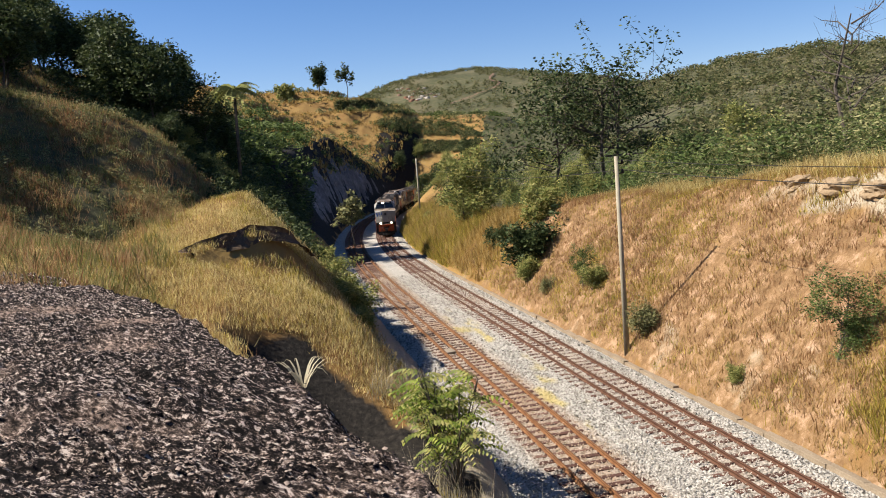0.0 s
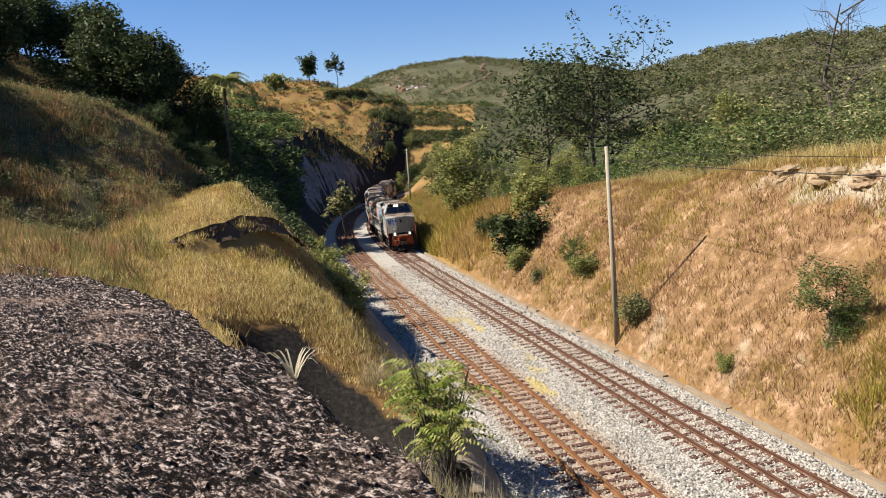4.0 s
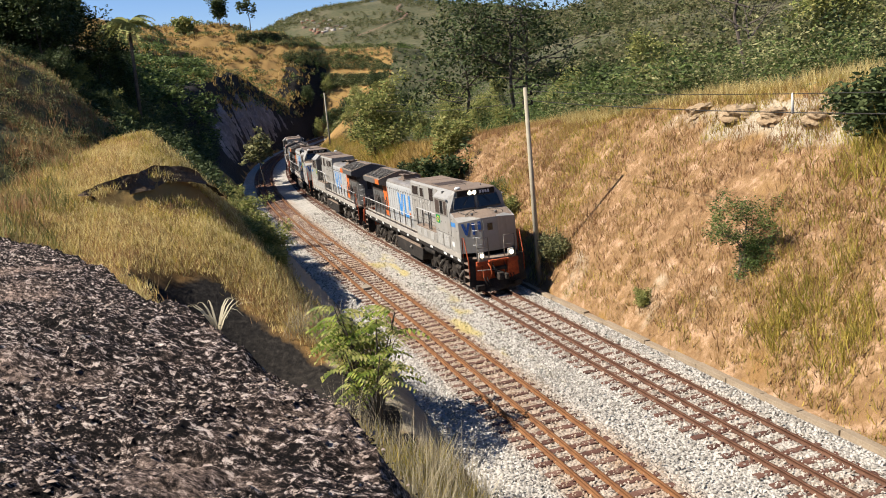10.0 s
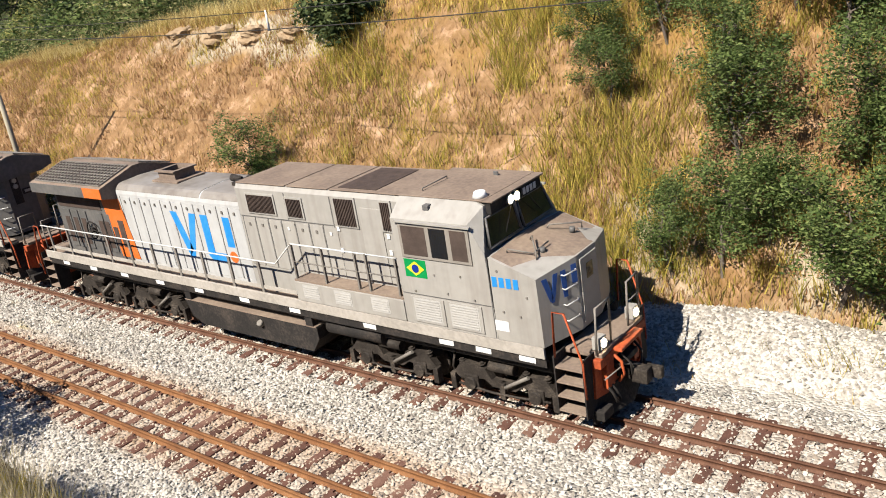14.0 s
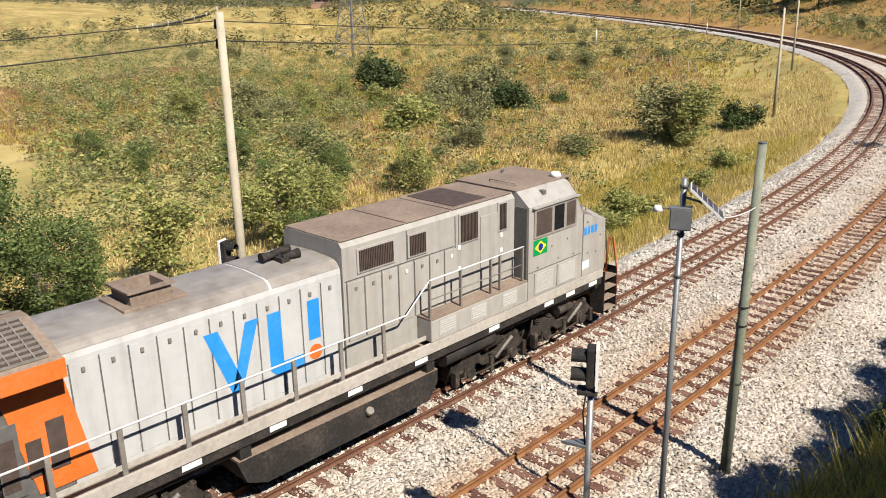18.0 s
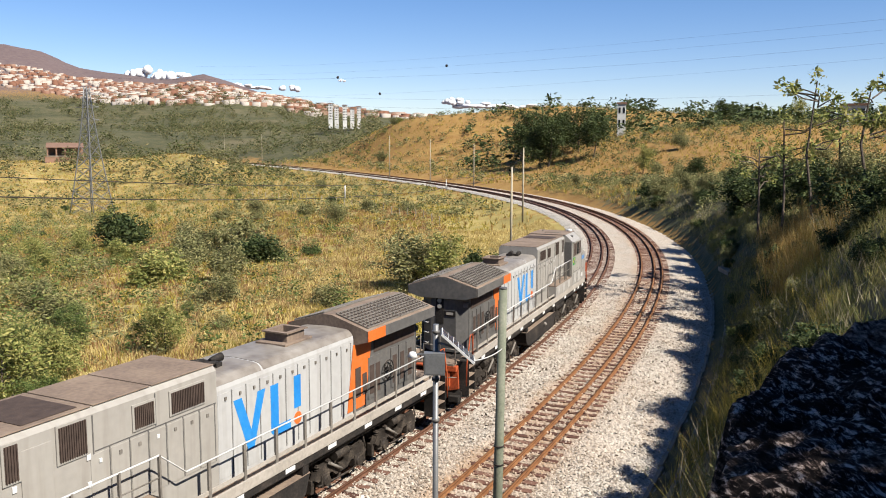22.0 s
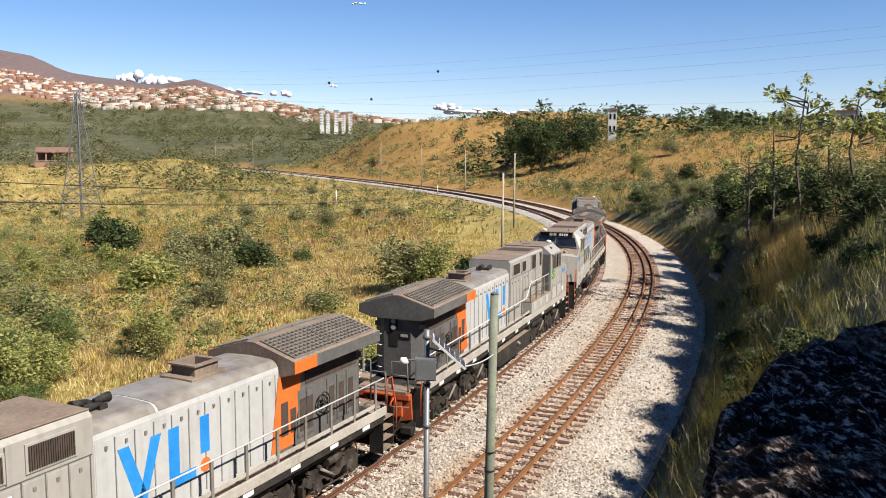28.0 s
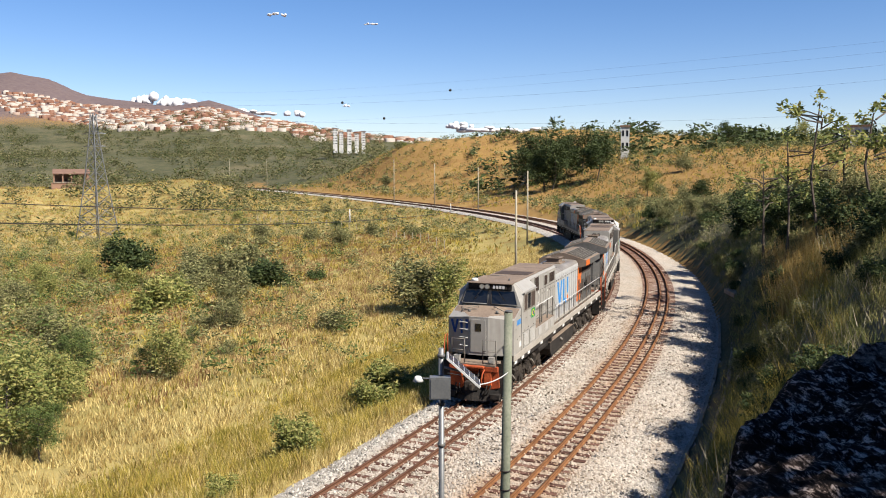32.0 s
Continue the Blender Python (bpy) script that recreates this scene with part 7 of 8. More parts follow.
far_woods("field_scrub", "grey-green scrub on the far side of the valley field", 900, 94, 112, 90, 330, 1.8, M_LEAFO, 83, 0.8, 0.16, 50)
far_woods("field_scrub", "olive scrub on the rise beyond the bend", 2600, 126, 174, 120, 430, 1.7, M_LEAFO, 67, 0.7)
far_woods("field_scrub", "grey-green scrub on the rise beyond the bend", 1500, 120, 174, 130, 430, 1.6, M_LEAFF, 84, 0.7, 0.2, 40)
far_woods("field_scrub", "dark scrub on the terraced hill", 1500, -14, 9, 150, 480, 1.7, M_LEAFO, 68, 1.0)
far_woods("field_scrub", "dark green scrub at the outside of the bend", 620, 147, 173, 86, 270, 1.7, M_LEAFD, 73, 0.8, 0.15, 80)
far_woods("field_scrub", "grey-olive scrub at the outside of the bend", 800, 147, 173, 86, 270, 1.4, M_LEAFO, 74, 0.8, 0.15, 80)
far_woods("field_scrub", "olive scrub on the hill above the cliff", 1300, -14, 5, 160, 330, 1.6, M_LEAFF, 75, 0.9)
far_woods("thicket", "dense dark green thicket above the cut slope", 620, 4, 36, 44, 190, 3.3, M_LEAFD, 76, 1.0, 0.07, 200)
far_woods("thicket", "dense olive thicket above the cut slope", 620, 4, 36, 42, 190, 3.2, M_LEAFF, 77, 1.0, 0.07, 200)
far_woods("thicket", "grey-olive thicket above the cut slope", 260, 14, 36, 40, 90, 3.1, M_LEAFO, 78, 0.9, 0.06, 200)
# dark bushes, massed also to stand in for the steep slope's shade
far_woods("hillside_scrub", "dense dark green scrub on the steep hillside", 900, -15.2, -8.5, 62, 125, 1.5, M_LEAFD, 70, 1.0, 0.16, 70)
far_woods("hillside_scrub", "low grey weeds on the open hillside", 620, -30, -15.5, 52, 76, 0.75, M_LEAFO, 81, 1.0, 0.16, 60)
far_woods("hillside_scrub", "dense dark green scrub behind the open hillside", 700, -24, -15, 78, 125, 1.6, M_LEAFD, 80, 1.0, 0.16, 70)
far_woods("field_scrub", "dark scrub on the far terraces", 1000, -3, 8, 225, 470, 1.3, M_LEAFD, 82, 1.0)


def bench_scrub(label, low, high, n, size, mat, seed):
    """Dense scrub on the steep face of a bench of the terraced hill, between two lines of (bearing, sight angle) marks."""
    rng = np.random.RandomState(seed)
    d = np.arange(215.0, 330.0, 0.6)
    c = []
    for az in rng.uniform(low[0][0], low[-1][0], n):
        e0, e1 = (np.interp(az, [m[0] for m in q], [m[1] for m in q]) for q in (low, high))
        x, y = d * math.sin(radians(az)), d * math.cos(radians(az))
        up = np.degrees(np.arctan2(height(x, y) - EYE, d)) > rng.uniform(e0, e1)
        if up.any():
            k = int(np.argmax(up))
            c.append((x[k], y[k], ground_at(x[k], y[k]) + size * 0.2))
    sc = size * rng.uniform(0.5, 1.2, len(c))
    c = np.array(c)
    vs, fs = leaves(c, 0.2, 40, 1.0, rng, 0.6)
    ctr = np.repeat(np.repeat(c, 40, axis=0), 4, axis=0)
    vs = ctr + (vs - ctr) * np.repeat(np.repeat(sc, 40), 4)[:, None] * np.array([0.8, 0.8, 0.5])
    tagged(arrays("field_scrub", vs, fs, mat), label, "woods", kind="stuff")


UPPER = [(-6.5, 4.5), (-3.6, 4.35), (-1.3, 3.9)], [(-6.5, 3.9), (-3.6, 3.7), (-1.3, 3.3)]
MIDDLE = [(-3.7, 3.15), (-0.4, 2.9), (1.76, 2.4), (3.2, 1.6)], [(-3.7, 2.7), (-2.3, 2.3), (-0.9, 1.85), (3.2, 1.45)]
LOWER = [(-1.4, 1.5), (1.4, 1.25), (2.9, 1.2)], [(-1.4, 0.7), (1.4, 0.55), (2.9, 0.6)]
for j_, (top_, foot_) in enumerate((UPPER, MIDDLE, LOWER)):
    bench_scrub("dark green scrub on the face of a hill bench", foot_, top_, 330, 1.5, M_LEAFD, 90 + j_)
    bench_scrub("brown-olive scrub on the face of a hill bench", foot_, top_, 330, 1.4, M_LEAFO, 94 + j_)
far_woods("field_scrub", "green scrub at the foot of the hill", 420, -15, -8.5, 112, 190, 2.0, M_LEAFF, 69, 1.0)


# ---------------------------------------------------------------- grass
def grass(name, label, pick, n, blades, h, width, mat, seed, spread=0.15, lean=0.6):
    """Tufts of single blades where pick() puts them."""
    rng = np.random.RandomState(seed)
    x, y = pick(rng, n)
    k = len(x)
    z = height(x, y)
    th = h * (0.55 + 0.9 * rng.rand(k))
    X, Y, Z, TH_ = (np.repeat(a, blades) for a in (x, y, z, th))
    m = len(X)
    X = X + rng.normal(size=m) * spread
    Y = Y + rng.normal(size=m) * spread
    L = TH_ * (0.5 + 0.6 * rng.rand(m))
    az = rng.rand(m) * 2 * np.pi
    tip = np.stack([X + np.cos(az) * L * lean * rng.rand(m) * 1.5, Y + np.sin(az) * L * lean * rng.rand(m) * 1.5, Z + L], 1)
    wz = rng.rand(m) * 2 * np.pi
    w = width * (0.6 + 0.8 * rng.rand(m))
    a = np.stack([X + np.cos(wz) * w, Y + np.sin(wz) * w, Z - 0.06], 1)
    b = np.stack([X - np.cos(wz) * w, Y - np.sin(wz) * w, Z - 0.06], 1)
    o = arrays(name, np.stack([a, b, tip], 1).reshape(-1, 3), np.arange(3 * m).reshape(-1, 3), mat)
    return tagged(o, label, "grass", kind="stuff")


def strip(s0, s1, n0, n1, clump=0.0, seed=0):
    def pick(rng, n):
        s, nn = rng.uniform(s0, s1, n), rng.uniform(n0, n1, n)
        x, y, _ = on_line(s, nn)
        if clump:
            k = vnoise(x / 2.2, y / 2.2, 70 + seed, 3) + rng.normal(size=n) * 0.25 > clump
            x, y = x[k], y[k]
        return x, y
    return pick


def scarp_at(x, y):
    a, c = (x + 10.6) * 0.49 + (y - 34.4) * 0.87, (x + 10.6) * 0.87 - (y - 34.4) * 0.49
    return (a > -0.2) & (a < 8.2) & (c > -0.1) & (c < 0.6)


def off_rock(pick):
    def inner(rng, n):
        x, y = pick(rng, n)
        k = (height(x, y) > rock_height(x, y) + 0.1) & (gully_at(x, y) < 0.3) & ~scarp_at(x, y)
        return x[k], y[k]
    return inner


grass("grass", "golden dry grass on the cut slope", strip(-75, 20, 7.3, 18, 0.2, 1), 26000, 6, 0.3, 0.016, M_GRASSD, 1)
grass("grass", "reddish dry grass on the cut slope", strip(-60, 16, 7.6, 17, 0.02, 2), 30000, 6, 0.26, 0.016, M_GRASSR, 2)
grass("grass", "short olive grass on the cut slope", strip(-70, 18, 7.4, 17.5, 0.22, 21), 22000, 6, 0.3, 0.016, M_GRASSG, 21)
grass("grass", "tall yellow-green grass on the slope", strip(-9, 22, 8, 16, 0.12, 3), 5200, 12, 0.9, 0.016, M_GRASSG, 3)
grass("grass", "yellow-green grass along the slope top", strip(-120, -4, 15.5, 20, 0.05, 4), 6000, 10, 0.6, 0.016, M_GRASSP, 4)
grass("grass", "bright green grass by the far bend", strip(-112, -62, 7.2, 16, -0.3, 5), 6000, 8, 1.0, 0.04, M_GRASSG, 5)
grass("grass", "tall golden grass by the far bend", strip(-118, -50, 7.4, 17, -0.1, 25), 9000, 8, 1.1, 0.04, M_GRASSD, 25)
grass("grass", "golden grass on the tongue of ground", off_rock(strip(-48, -4, -18, -4.2, -0.2, 6)), 46000, 7, 0.2, 0.013, M_GRASSP, 6, 0.2, 0.9)
grass("grass", "brown dry grass on the tongue of ground", off_rock(strip(-56, -4, -26, -4.2, 0.1, 47)), 20000, 7, 0.3, 0.012, M_GRASSR, 47, 0.2, 0.7)
grass("grass", "yellow-green grass on the tongue of ground", off_rock(strip(-50, -8, -16, -4.0, 0.15, 7)), 14000, 7, 0.24, 0.014, M_GRASSG, 7)
grass("grass", "dry reddish grass on the hillside", strip(-85, -10, -50, -13, 0.15, 8), 26000, 8, 0.7, 0.02, M_GRASSR, 8)
# darker grass carries part of the hillside's shade in its colour
grass("grass", "dull olive grass on the hillside", strip(-85, -10, -50, -13, -0.1, 18), 22000, 8, 0.6, 0.02, M_GRASSK, 18)
grass("grass", "golden grass on the far terraces", strip(-330, -130, -90, -6, -0.2, 19), 22000, 5, 0.9, 0.12, M_GRASSD, 19)
grass("grass", "tall grass below the embankment", strip(16, 75, 7.6, 16, -0.1, 9), 14000, 9, 0.55, 0.018, M_GRASSG, 9)
grass("grass", "bright golden grass on the embankment", strip(20, 84, 7.05, 15, -0.2, 46), 17000, 9, 0.4, 0.016, M_GRASSP, 46)
grass("grass", "golden grass below the embankment", strip(20, 130, 8.5, 34, -0.3, 10), 30000, 6, 0.42, 0.03, M_GRASSP, 10)
grass("grass", "dry grass across the valley", strip(45, 190, 22, 120, -0.3, 11), 34000, 6, 0.45, 0.05, M_GRASSR, 11)
grass("grass", "green grass across the valley", strip(45, 190, 16, 110, -0.05, 12), 26000, 6, 0.45, 0.05, M_GRASSG, 12)


def sector(az0, az1, d0, d1, clump, seed):
    def pick(rng, n):
        a, d = np.radians(rng.uniform(az0, az1, n)), d0 + (d1 - d0) * rng.rand(n) ** 0.7
        x, y = d * np.sin(a), d * np.cos(a)
        s, nn = to_line(x, y)
        k = ((nn > 8.5) | (nn < -5)) & (vnoise(x / 9, y / 9, 80 + seed, 3) + rng.normal(size=n) * 0.25 > clump)
        return x[k], y[k]
    return pick


grass("grass", "pale grass on the rise beyond the bend", sector(112, 174, 110, 420, -0.1, 1), 26000, 5, 0.75, 0.09, M_GRASSD, 22)
grass("grass", "olive grass on the rise beyond the bend", sector(112, 174, 110, 420, 0.05, 2), 22000, 5, 0.75, 0.09, M_GRASSG, 23)
# the bank's grass is partly of the darker, shade-toned kind
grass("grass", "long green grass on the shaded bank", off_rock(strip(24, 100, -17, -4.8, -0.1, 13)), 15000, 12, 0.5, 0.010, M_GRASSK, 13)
grass("grass", "yellow-green grass on the shaded bank", off_rock(strip(24, 62, -9.0, -4.9, 0.22, 14)), 3000, 16, 0.75, 0.008, M_GRASSG, 14, 0.2, 0.9)
grass("grass", "tall golden grass on the shaded bank", off_rock(strip(52, 72, -11, -7.0, 0.25, 41)), 1500, 16, 1.2, 0.014, M_GRASSD, 41, 0.25, 0.45)
grass("grass", "grey dead weeds on the shaded bank", off_rock(strip(26, 130, -22, -5.8, 0.2, 42)), 5200, 9, 0.9, 0.008, M_STRAW, 42, 0.3, 0.8)
grass("grass", "shade-toned grass along the foot of the bend", strip(92, 190, -26, -5.0, 0.1, 43), 5000, 10, 0.7, 0.02, M_GRASSK, 43, 0.3)
grass("grass", "tall dry weeds below the shrub", off_rock(strip(-13, 2, -6.2, -3.4, -0.1, 45)), 900, 12, 1.1, 0.009, M_STRAW, 45, 0.2, 0.5)
grass("grass", "weeds at the foot of the outcrop", off_rock(strip(-12, 30, -7.2, -3.6, -0.1, 15)), 7000, 7, 0.5, 0.02, M_GRASSG, 15)


# ---------------------------------------------------------------- single trees and plants
def open_tree(name, label, az, d, h, w, mat, seed, leaf=0.3, per=12, stems=1, lo=0.35, limbs=12, twigs=7, spread=1.0, tr=0.3):
    x, y = bearing(az, d)
    bm, v, f = tree_parts(seed, h, w, lo, limbs, twigs, leaf, per, spread, tr, 0.5, stems)
    t = thing(name, label, "tree", "", pose(x, y, ground_at(x, y)))
    part("trunk", bm, M_BARK, t)
    if per:
        arrays("crown", v, f, mat, t)
    return t


open_tree("tall_tree", "tall open-crowned tree above the bushes", 11.2, 80, 14.5, 7.6, M_LEAFD, 101, 0.2, 26, 2, 0.4, 10, 9, 1.0, 0.24)
open_tree("tall_tree", "tall open-crowned tree above the bushes", 7.6, 82, 12.5, 5.8, M_LEAFD, 102, 0.2, 28, 1, 0.4, 13, 9, 1.0, 0.2)
open_tree("bare_tree", "leafless grey tree on the slope top", 26.4, 62, 11.5, 3.4, M_LEAFO, 103, 0.2, 0, 1, 0.3, 13, 10, 0.5, 0.17)
open_tree("hilltop_tree", "round tree on the grassy hilltop", -7.45, 279, 9.0, 3.6, M_LEAFD, 104, 0.42, 30, 1, 0.35, 10, 6, 1.3, 0.25)
open_tree("hilltop_tree", "thin flat-topped tree on the grassy hilltop", -5.62, 270, 10.5, 3.2, M_LEAFD, 105, 0.4, 16, 1, 0.6, 8, 5, 0.9, 0.2)
open_tree("hilltop_tree", "low bush on the grassy hilltop", -9.9, 275, 4.0, 3.0, M_LEAF, 106, 0.45, 22, 2, 0.1, 8, 5, 1.0, 0.1)
open_tree("pale_sapling", "pale sapling in front of the cliff", -5.9, 108, 7.0, 1.9, M_LEAFO, 107, 0.28, 20, 1, 0.55, 8, 5, 0.6, 0.1)


def palm(az, d, h):
    x, y = bearing(az, d)
    rng = np.random.RandomState(5)
    t = thing("palm_tree", "feather palm among dark woodland trees", "palm", "", pose(x, y, ground_at(x, y)))
    part("trunk", tube(B(), (0, 0, -0.3), (0.3, 0.1, h), 0.2, 10, 0.14), M_BARK, t)
    for i in range(22):
        a = i * 2.4
        up = rng.uniform(0.1, 1.6)
        rib = [Vector((0.3, 0.1, h)) + Vector((math.cos(a), math.sin(a), 0)) * 3.4 * k / 13 + Vector((0, 0, 2.2 * up * k / 13 - 3.0 * (k / 13) ** 2)) for k in range(14)]
        vs, fs = [p[:] for p in rib], []
        for k in range(13):
            f = k / 13
            for sg in (-1, 1):
                ln = 0.95 * math.sin(math.pi * min(0.95, f + 0.12))
                e = rib[k] + Vector((-math.sin(a) * sg, math.cos(a) * sg, -0.55)) * ln + Vector((math.cos(a), math.sin(a), 0)) * 0.3
                fs.append((k, k + 1, len(vs)))
                vs.append(e[:])
        arrays("frond", np.array(vs), np.array(fs), M_LEAF, t)


palm(-13.2, 92, 9.78 + 92 * math.tan(radians(5.9)) - ground_at(*bearing(-13.4, 92)))


def big_leaf_tree(az, d, h, seed):
    """Slender tree with clusters of large drooping leaves at the branch ends."""
    x, y = bearing(az, d)
    rng = np.random.RandomState(seed)
    t = thing("broadleaf_tree", "slender tree with clusters of large drooping leaves", "tree", "large-leaved trees", pose(x, y, ground_at(x, y)))
    bm = B()
    tips = []
    limb(bm, (0, 0, -0.3), (0.2, 0.1, h * 0.9), 0.11, 0.04, rng, 0.04)
    tips.append(Vector((0.2, 0.1, h * 0.93)))
    for i in range(9):
        p = Vector((0.1, 0.05, h * rng.uniform(0.45, 0.85)))
        a = rng.rand() * 6.28
        q = p + Vector((math.cos(a), math.sin(a), 0.35)) * h * rng.uniform(0.14, 0.26)
        limb(bm, p, q, 0.05, 0.025, rng)
        tips.append(q)
    part("trunk", bm, M_BARK, t)
    for c in tips:
        v, f = leaves([c[:]], 0.17, 34, 0.5, rng, 0.3, 0.5)
        arrays("leaf_spray", v, f, M_LEAF, t)


for az, d, el, k_ in ((164.4, 54, 4.9, 1), (162.6, 56, 2.4, 2), (167.4, 50, 3.9, 3), (169.0, 46, 4.4, 4), (165.8, 60, 2.6, 5), (161.2, 62, 0.6, 6)):
    big_leaf_tree(az, d, EYE + d * math.tan(radians(el)) - ground_at(*bearing(az, d)), k_)


def compound_shrub(s_, n_, h, seed, size=1.0):
    """Shrub with long arching leaves of paired leaflets."""
    x, y, _ = on_line(s_, n_)
    x, y = float(x), float(y)
    rng = np.random.RandomState(seed)
    t = thing("shrub", "green shrub with long arching paired leaves", "shrub", "trackside shrubs", pose(x, y, ground_at(x, y)))
    for i in range(10):
        bm = B()
        a, up = rng.rand() * 6.28, rng.uniform(0.6, 1.0)
        top = Vector((math.cos(a) * h * 0.3, math.sin(a) * h * 0.3, h * up))
        limb(bm, (0, 0, -0.2), top, 0.03, 0.012, rng, 0.05)
        part("stem", bm, M_BARK, t)
        for j in range(5):
            b0 = Vector((0, 0, 0)).lerp(top, rng.uniform(0.55, 1.0))
            az = rng.rand() * 6.28
            dr = Vector((math.cos(az), math.sin(az), 0))
            lift, reach = rng.uniform(0.25, 0.75), rng.uniform(0.8, 1.15) * size
            vs, fs = [], []
            for k in range(8):
                f = (k + 1.5) / 9
                c = b0 + dr * reach * f + Vector((0, 0, (lift * f - 0.75 * f * f) * size))
                sd = Vector((-dr.y, dr.x, 0))
                for sg in (-1, 1):
                    m = len(vs)
                    e = c + (sd * sg * 0.2 + dr * 0.05 + Vector((0, 0, -0.13))) * size * (1.1 - 0.5 * f)
                    mid = c.lerp(e, 0.5) + Vector((0, 0, 0.02))
                    vs += [c[:], (mid + dr * 0.045 * size)[:], e[:], (mid - dr * 0.045 * size)[:]]
                    fs.append((m, m + 1, m + 2, m + 3))
            arrays("leaf", np.array(vs), np.array(fs), M_LEAFL if rng.rand() < 0.5 else M_LEAF, t)


for q in ((-8.6, -4.3, 3.0, 1, 1.15), (-7.0, -4.6, 2.4, 2), (-10.2, -4.5, 2.0, 3), (8, -4.9, 1.5, 6)):
    compound_shrub(*q)
for i, (s_, n_, z_) in enumerate(((-33, -4.4, 0.75), (-36, -4.8, 0.8), (-39, -4.4, 0.7), (-28, -4.6, 0.45), (-44, -5.0, 0.8), (-48, -4.6, 0.7), (-54, -5, 0.8))):
    x_, y_, _ = on_line(s_, n_)
    plant(("bush", "greybush")[i % 3 == 2], float(x_), float(y_), z_)
for s_, n_, z_ in ((39, 9.0, 0.55), (46, 9.6, 0.6), (50, 10.5, 0.7), (34, 8.6, 0.35), (57, 10, 0.5), (64, 10.5, 0.6)):
    x_, y_, _ = on_line(s_, n_)
    plant("bush", float(x_), float(y_), z_)


# low fence across the field
fence = thing("fence", "low fence of thin pale posts across the field", "fence")
for i in range(26):
    s_ = 140 + i * 4.6
    x_, y_, _ = on_line(s_, 22.5 + (s_ - 140) * 0.2)
    x_, y_ = float(x_), float(y_)
    z_ = ground_at(x_, y_)
    part("post", tube(B(), (x_, y_, z_ - 0.2), (x_ + 0.05, y_, z_ + 1.4), 0.07, 6), M_POLE, fence)


# arching pale blades on the rock, and tufts of dry grass there
def rock_spot(x, y):
    return float(rock_height(np.array([x]), np.array([y]))[0])


def pale_plant(x, y, h, n, seed, z=None):
    rng = np.random.RandomState(seed)
    z = rock_spot(x, y) if z is None else z
    t = thing("arching_plant", "pale arching grass plant on the dark rock", "plant", "", pose(x, y, z))
    for i in range(n):
        a = rng.rand() * 6.28
        bm = B()
        pts = []
        for k in range(6):
            f = k / 5
            pts.append(Vector((math.cos(a) * h * 0.75 * f, math.sin(a) * h * 0.75 * f, h * (1.5 * f - 1.1 * f * f))))
        sd = Vector((-math.sin(a), math.cos(a), 0))
        row = [(bm.verts.new(p + sd * 0.02 * (1.05 - k / 5)), bm.verts.new(p - sd * 0.02 * (1.05 - k / 5))) for k, p in enumerate(pts)]
        for u, v in zip(row, row[1:]):
            bm.faces.new((u[0], u[1], v[1], v[0]))
        part("blade", bm, M_STRAW, t)


pale_plant(-2.2, 11.9, 0.85, 14, 1, 6.6)
pale_plant(1.9, -8.6, 1.3, 9, 2)


def rock_tufts(rng, n):
    x, y = rng.uniform(-19, 3, n), rng.uniform(-10, 22, n)
    k = (np.hypot(x, y) > 3.0) & (vnoise(x / 2.5, y / 2.5, 91, 2) > np.where((y > 10) & (x < -4), -0.6, 0.36)) & (height(x, y) < rock_height(x, y) + 0.1)
    return x[k], y[k]


grass("grass", "short dry pinkish grass on the rock", rock_tufts, 16000, 8, 0.2, 0.006, M_GRASSR, 31, 0.1, 0.6)


def boulder(s_, n_, size, seed):
    x, y, _ = on_line(s_, n_)
    x, y = float(x), float(y)
    bm = B()
    bmesh.ops.create_icosphere(bm, subdivisions=4, radius=1.0)
    rng = np.random.RandomState(seed)
    for v in bm.verts:
        p = np.array(v.co)
        k = 1 + 0.55 * float(vnoise(np.array([p[0] * 1.8 + seed]), np.array([p[1] * 1.8 + p[2] * 2.6]), seed, 5)[0])
        v.co = Vector((np.clip(p[0], -0.85, 0.9) * 1.25 * k, np.clip(p[1], -0.8, 0.85) * k, np.clip(p[2], -0.7, 0.75) * 0.7 * k)) * size
    o = tagged(part("boulder", bm, M_SAND), "pale weathered sandstone boulder at the slope top", "boulder", "boulders")
    o.matrix_basis = pose(x, y, ground_at(x, y) - 0.3 * size, 6, -8, rng.rand() * 360)


for q in ((-14.0, 15.0, 0.75, 1), (-16.6, 15.2, 0.8, 2), (-11.6, 14.8, 0.5, 3), (-19.6, 15.2, 0.6, 4), (-0.5, 10.2, 0.3, 7), (1.8, 9.6, 0.35, 8)):
    boulder(*q)

# ---------------------------------------------------------------- far buildings, pylon, sky wires, clouds
M_WALLS = surface("town_walls", [(0.138, 0.069, 0.046), (0.207, 0.138, 0.104), (0.288, 0.259, 0.230)], 0.01, 0.9, 0.0, fine=0.02, island=1.3)
M_TILE = surface("weathered_tiles", [(0.115, 0.069, 0.052), (0.173, 0.110, 0.081)], 0.6, 0.9, 0.1, fine=4)
M_BRICK = surface("raw_brick", [(0.150, 0.086, 0.058), (0.219, 0.138, 0.098)], 0.8, 0.9, 0.1, fine=6)
M_PLASTER = surface("white_plaster", [(0.357, 0.357, 0.346), (0.450, 0.450, 0.438)], 0.5, 0.85, 0.05, fine=5)
M_CLOUD = surface("cloud_white", [(0.518, 0.518, 0.530), (0.547, 0.547, 0.553)], 0.01, 1.0, 0.0)


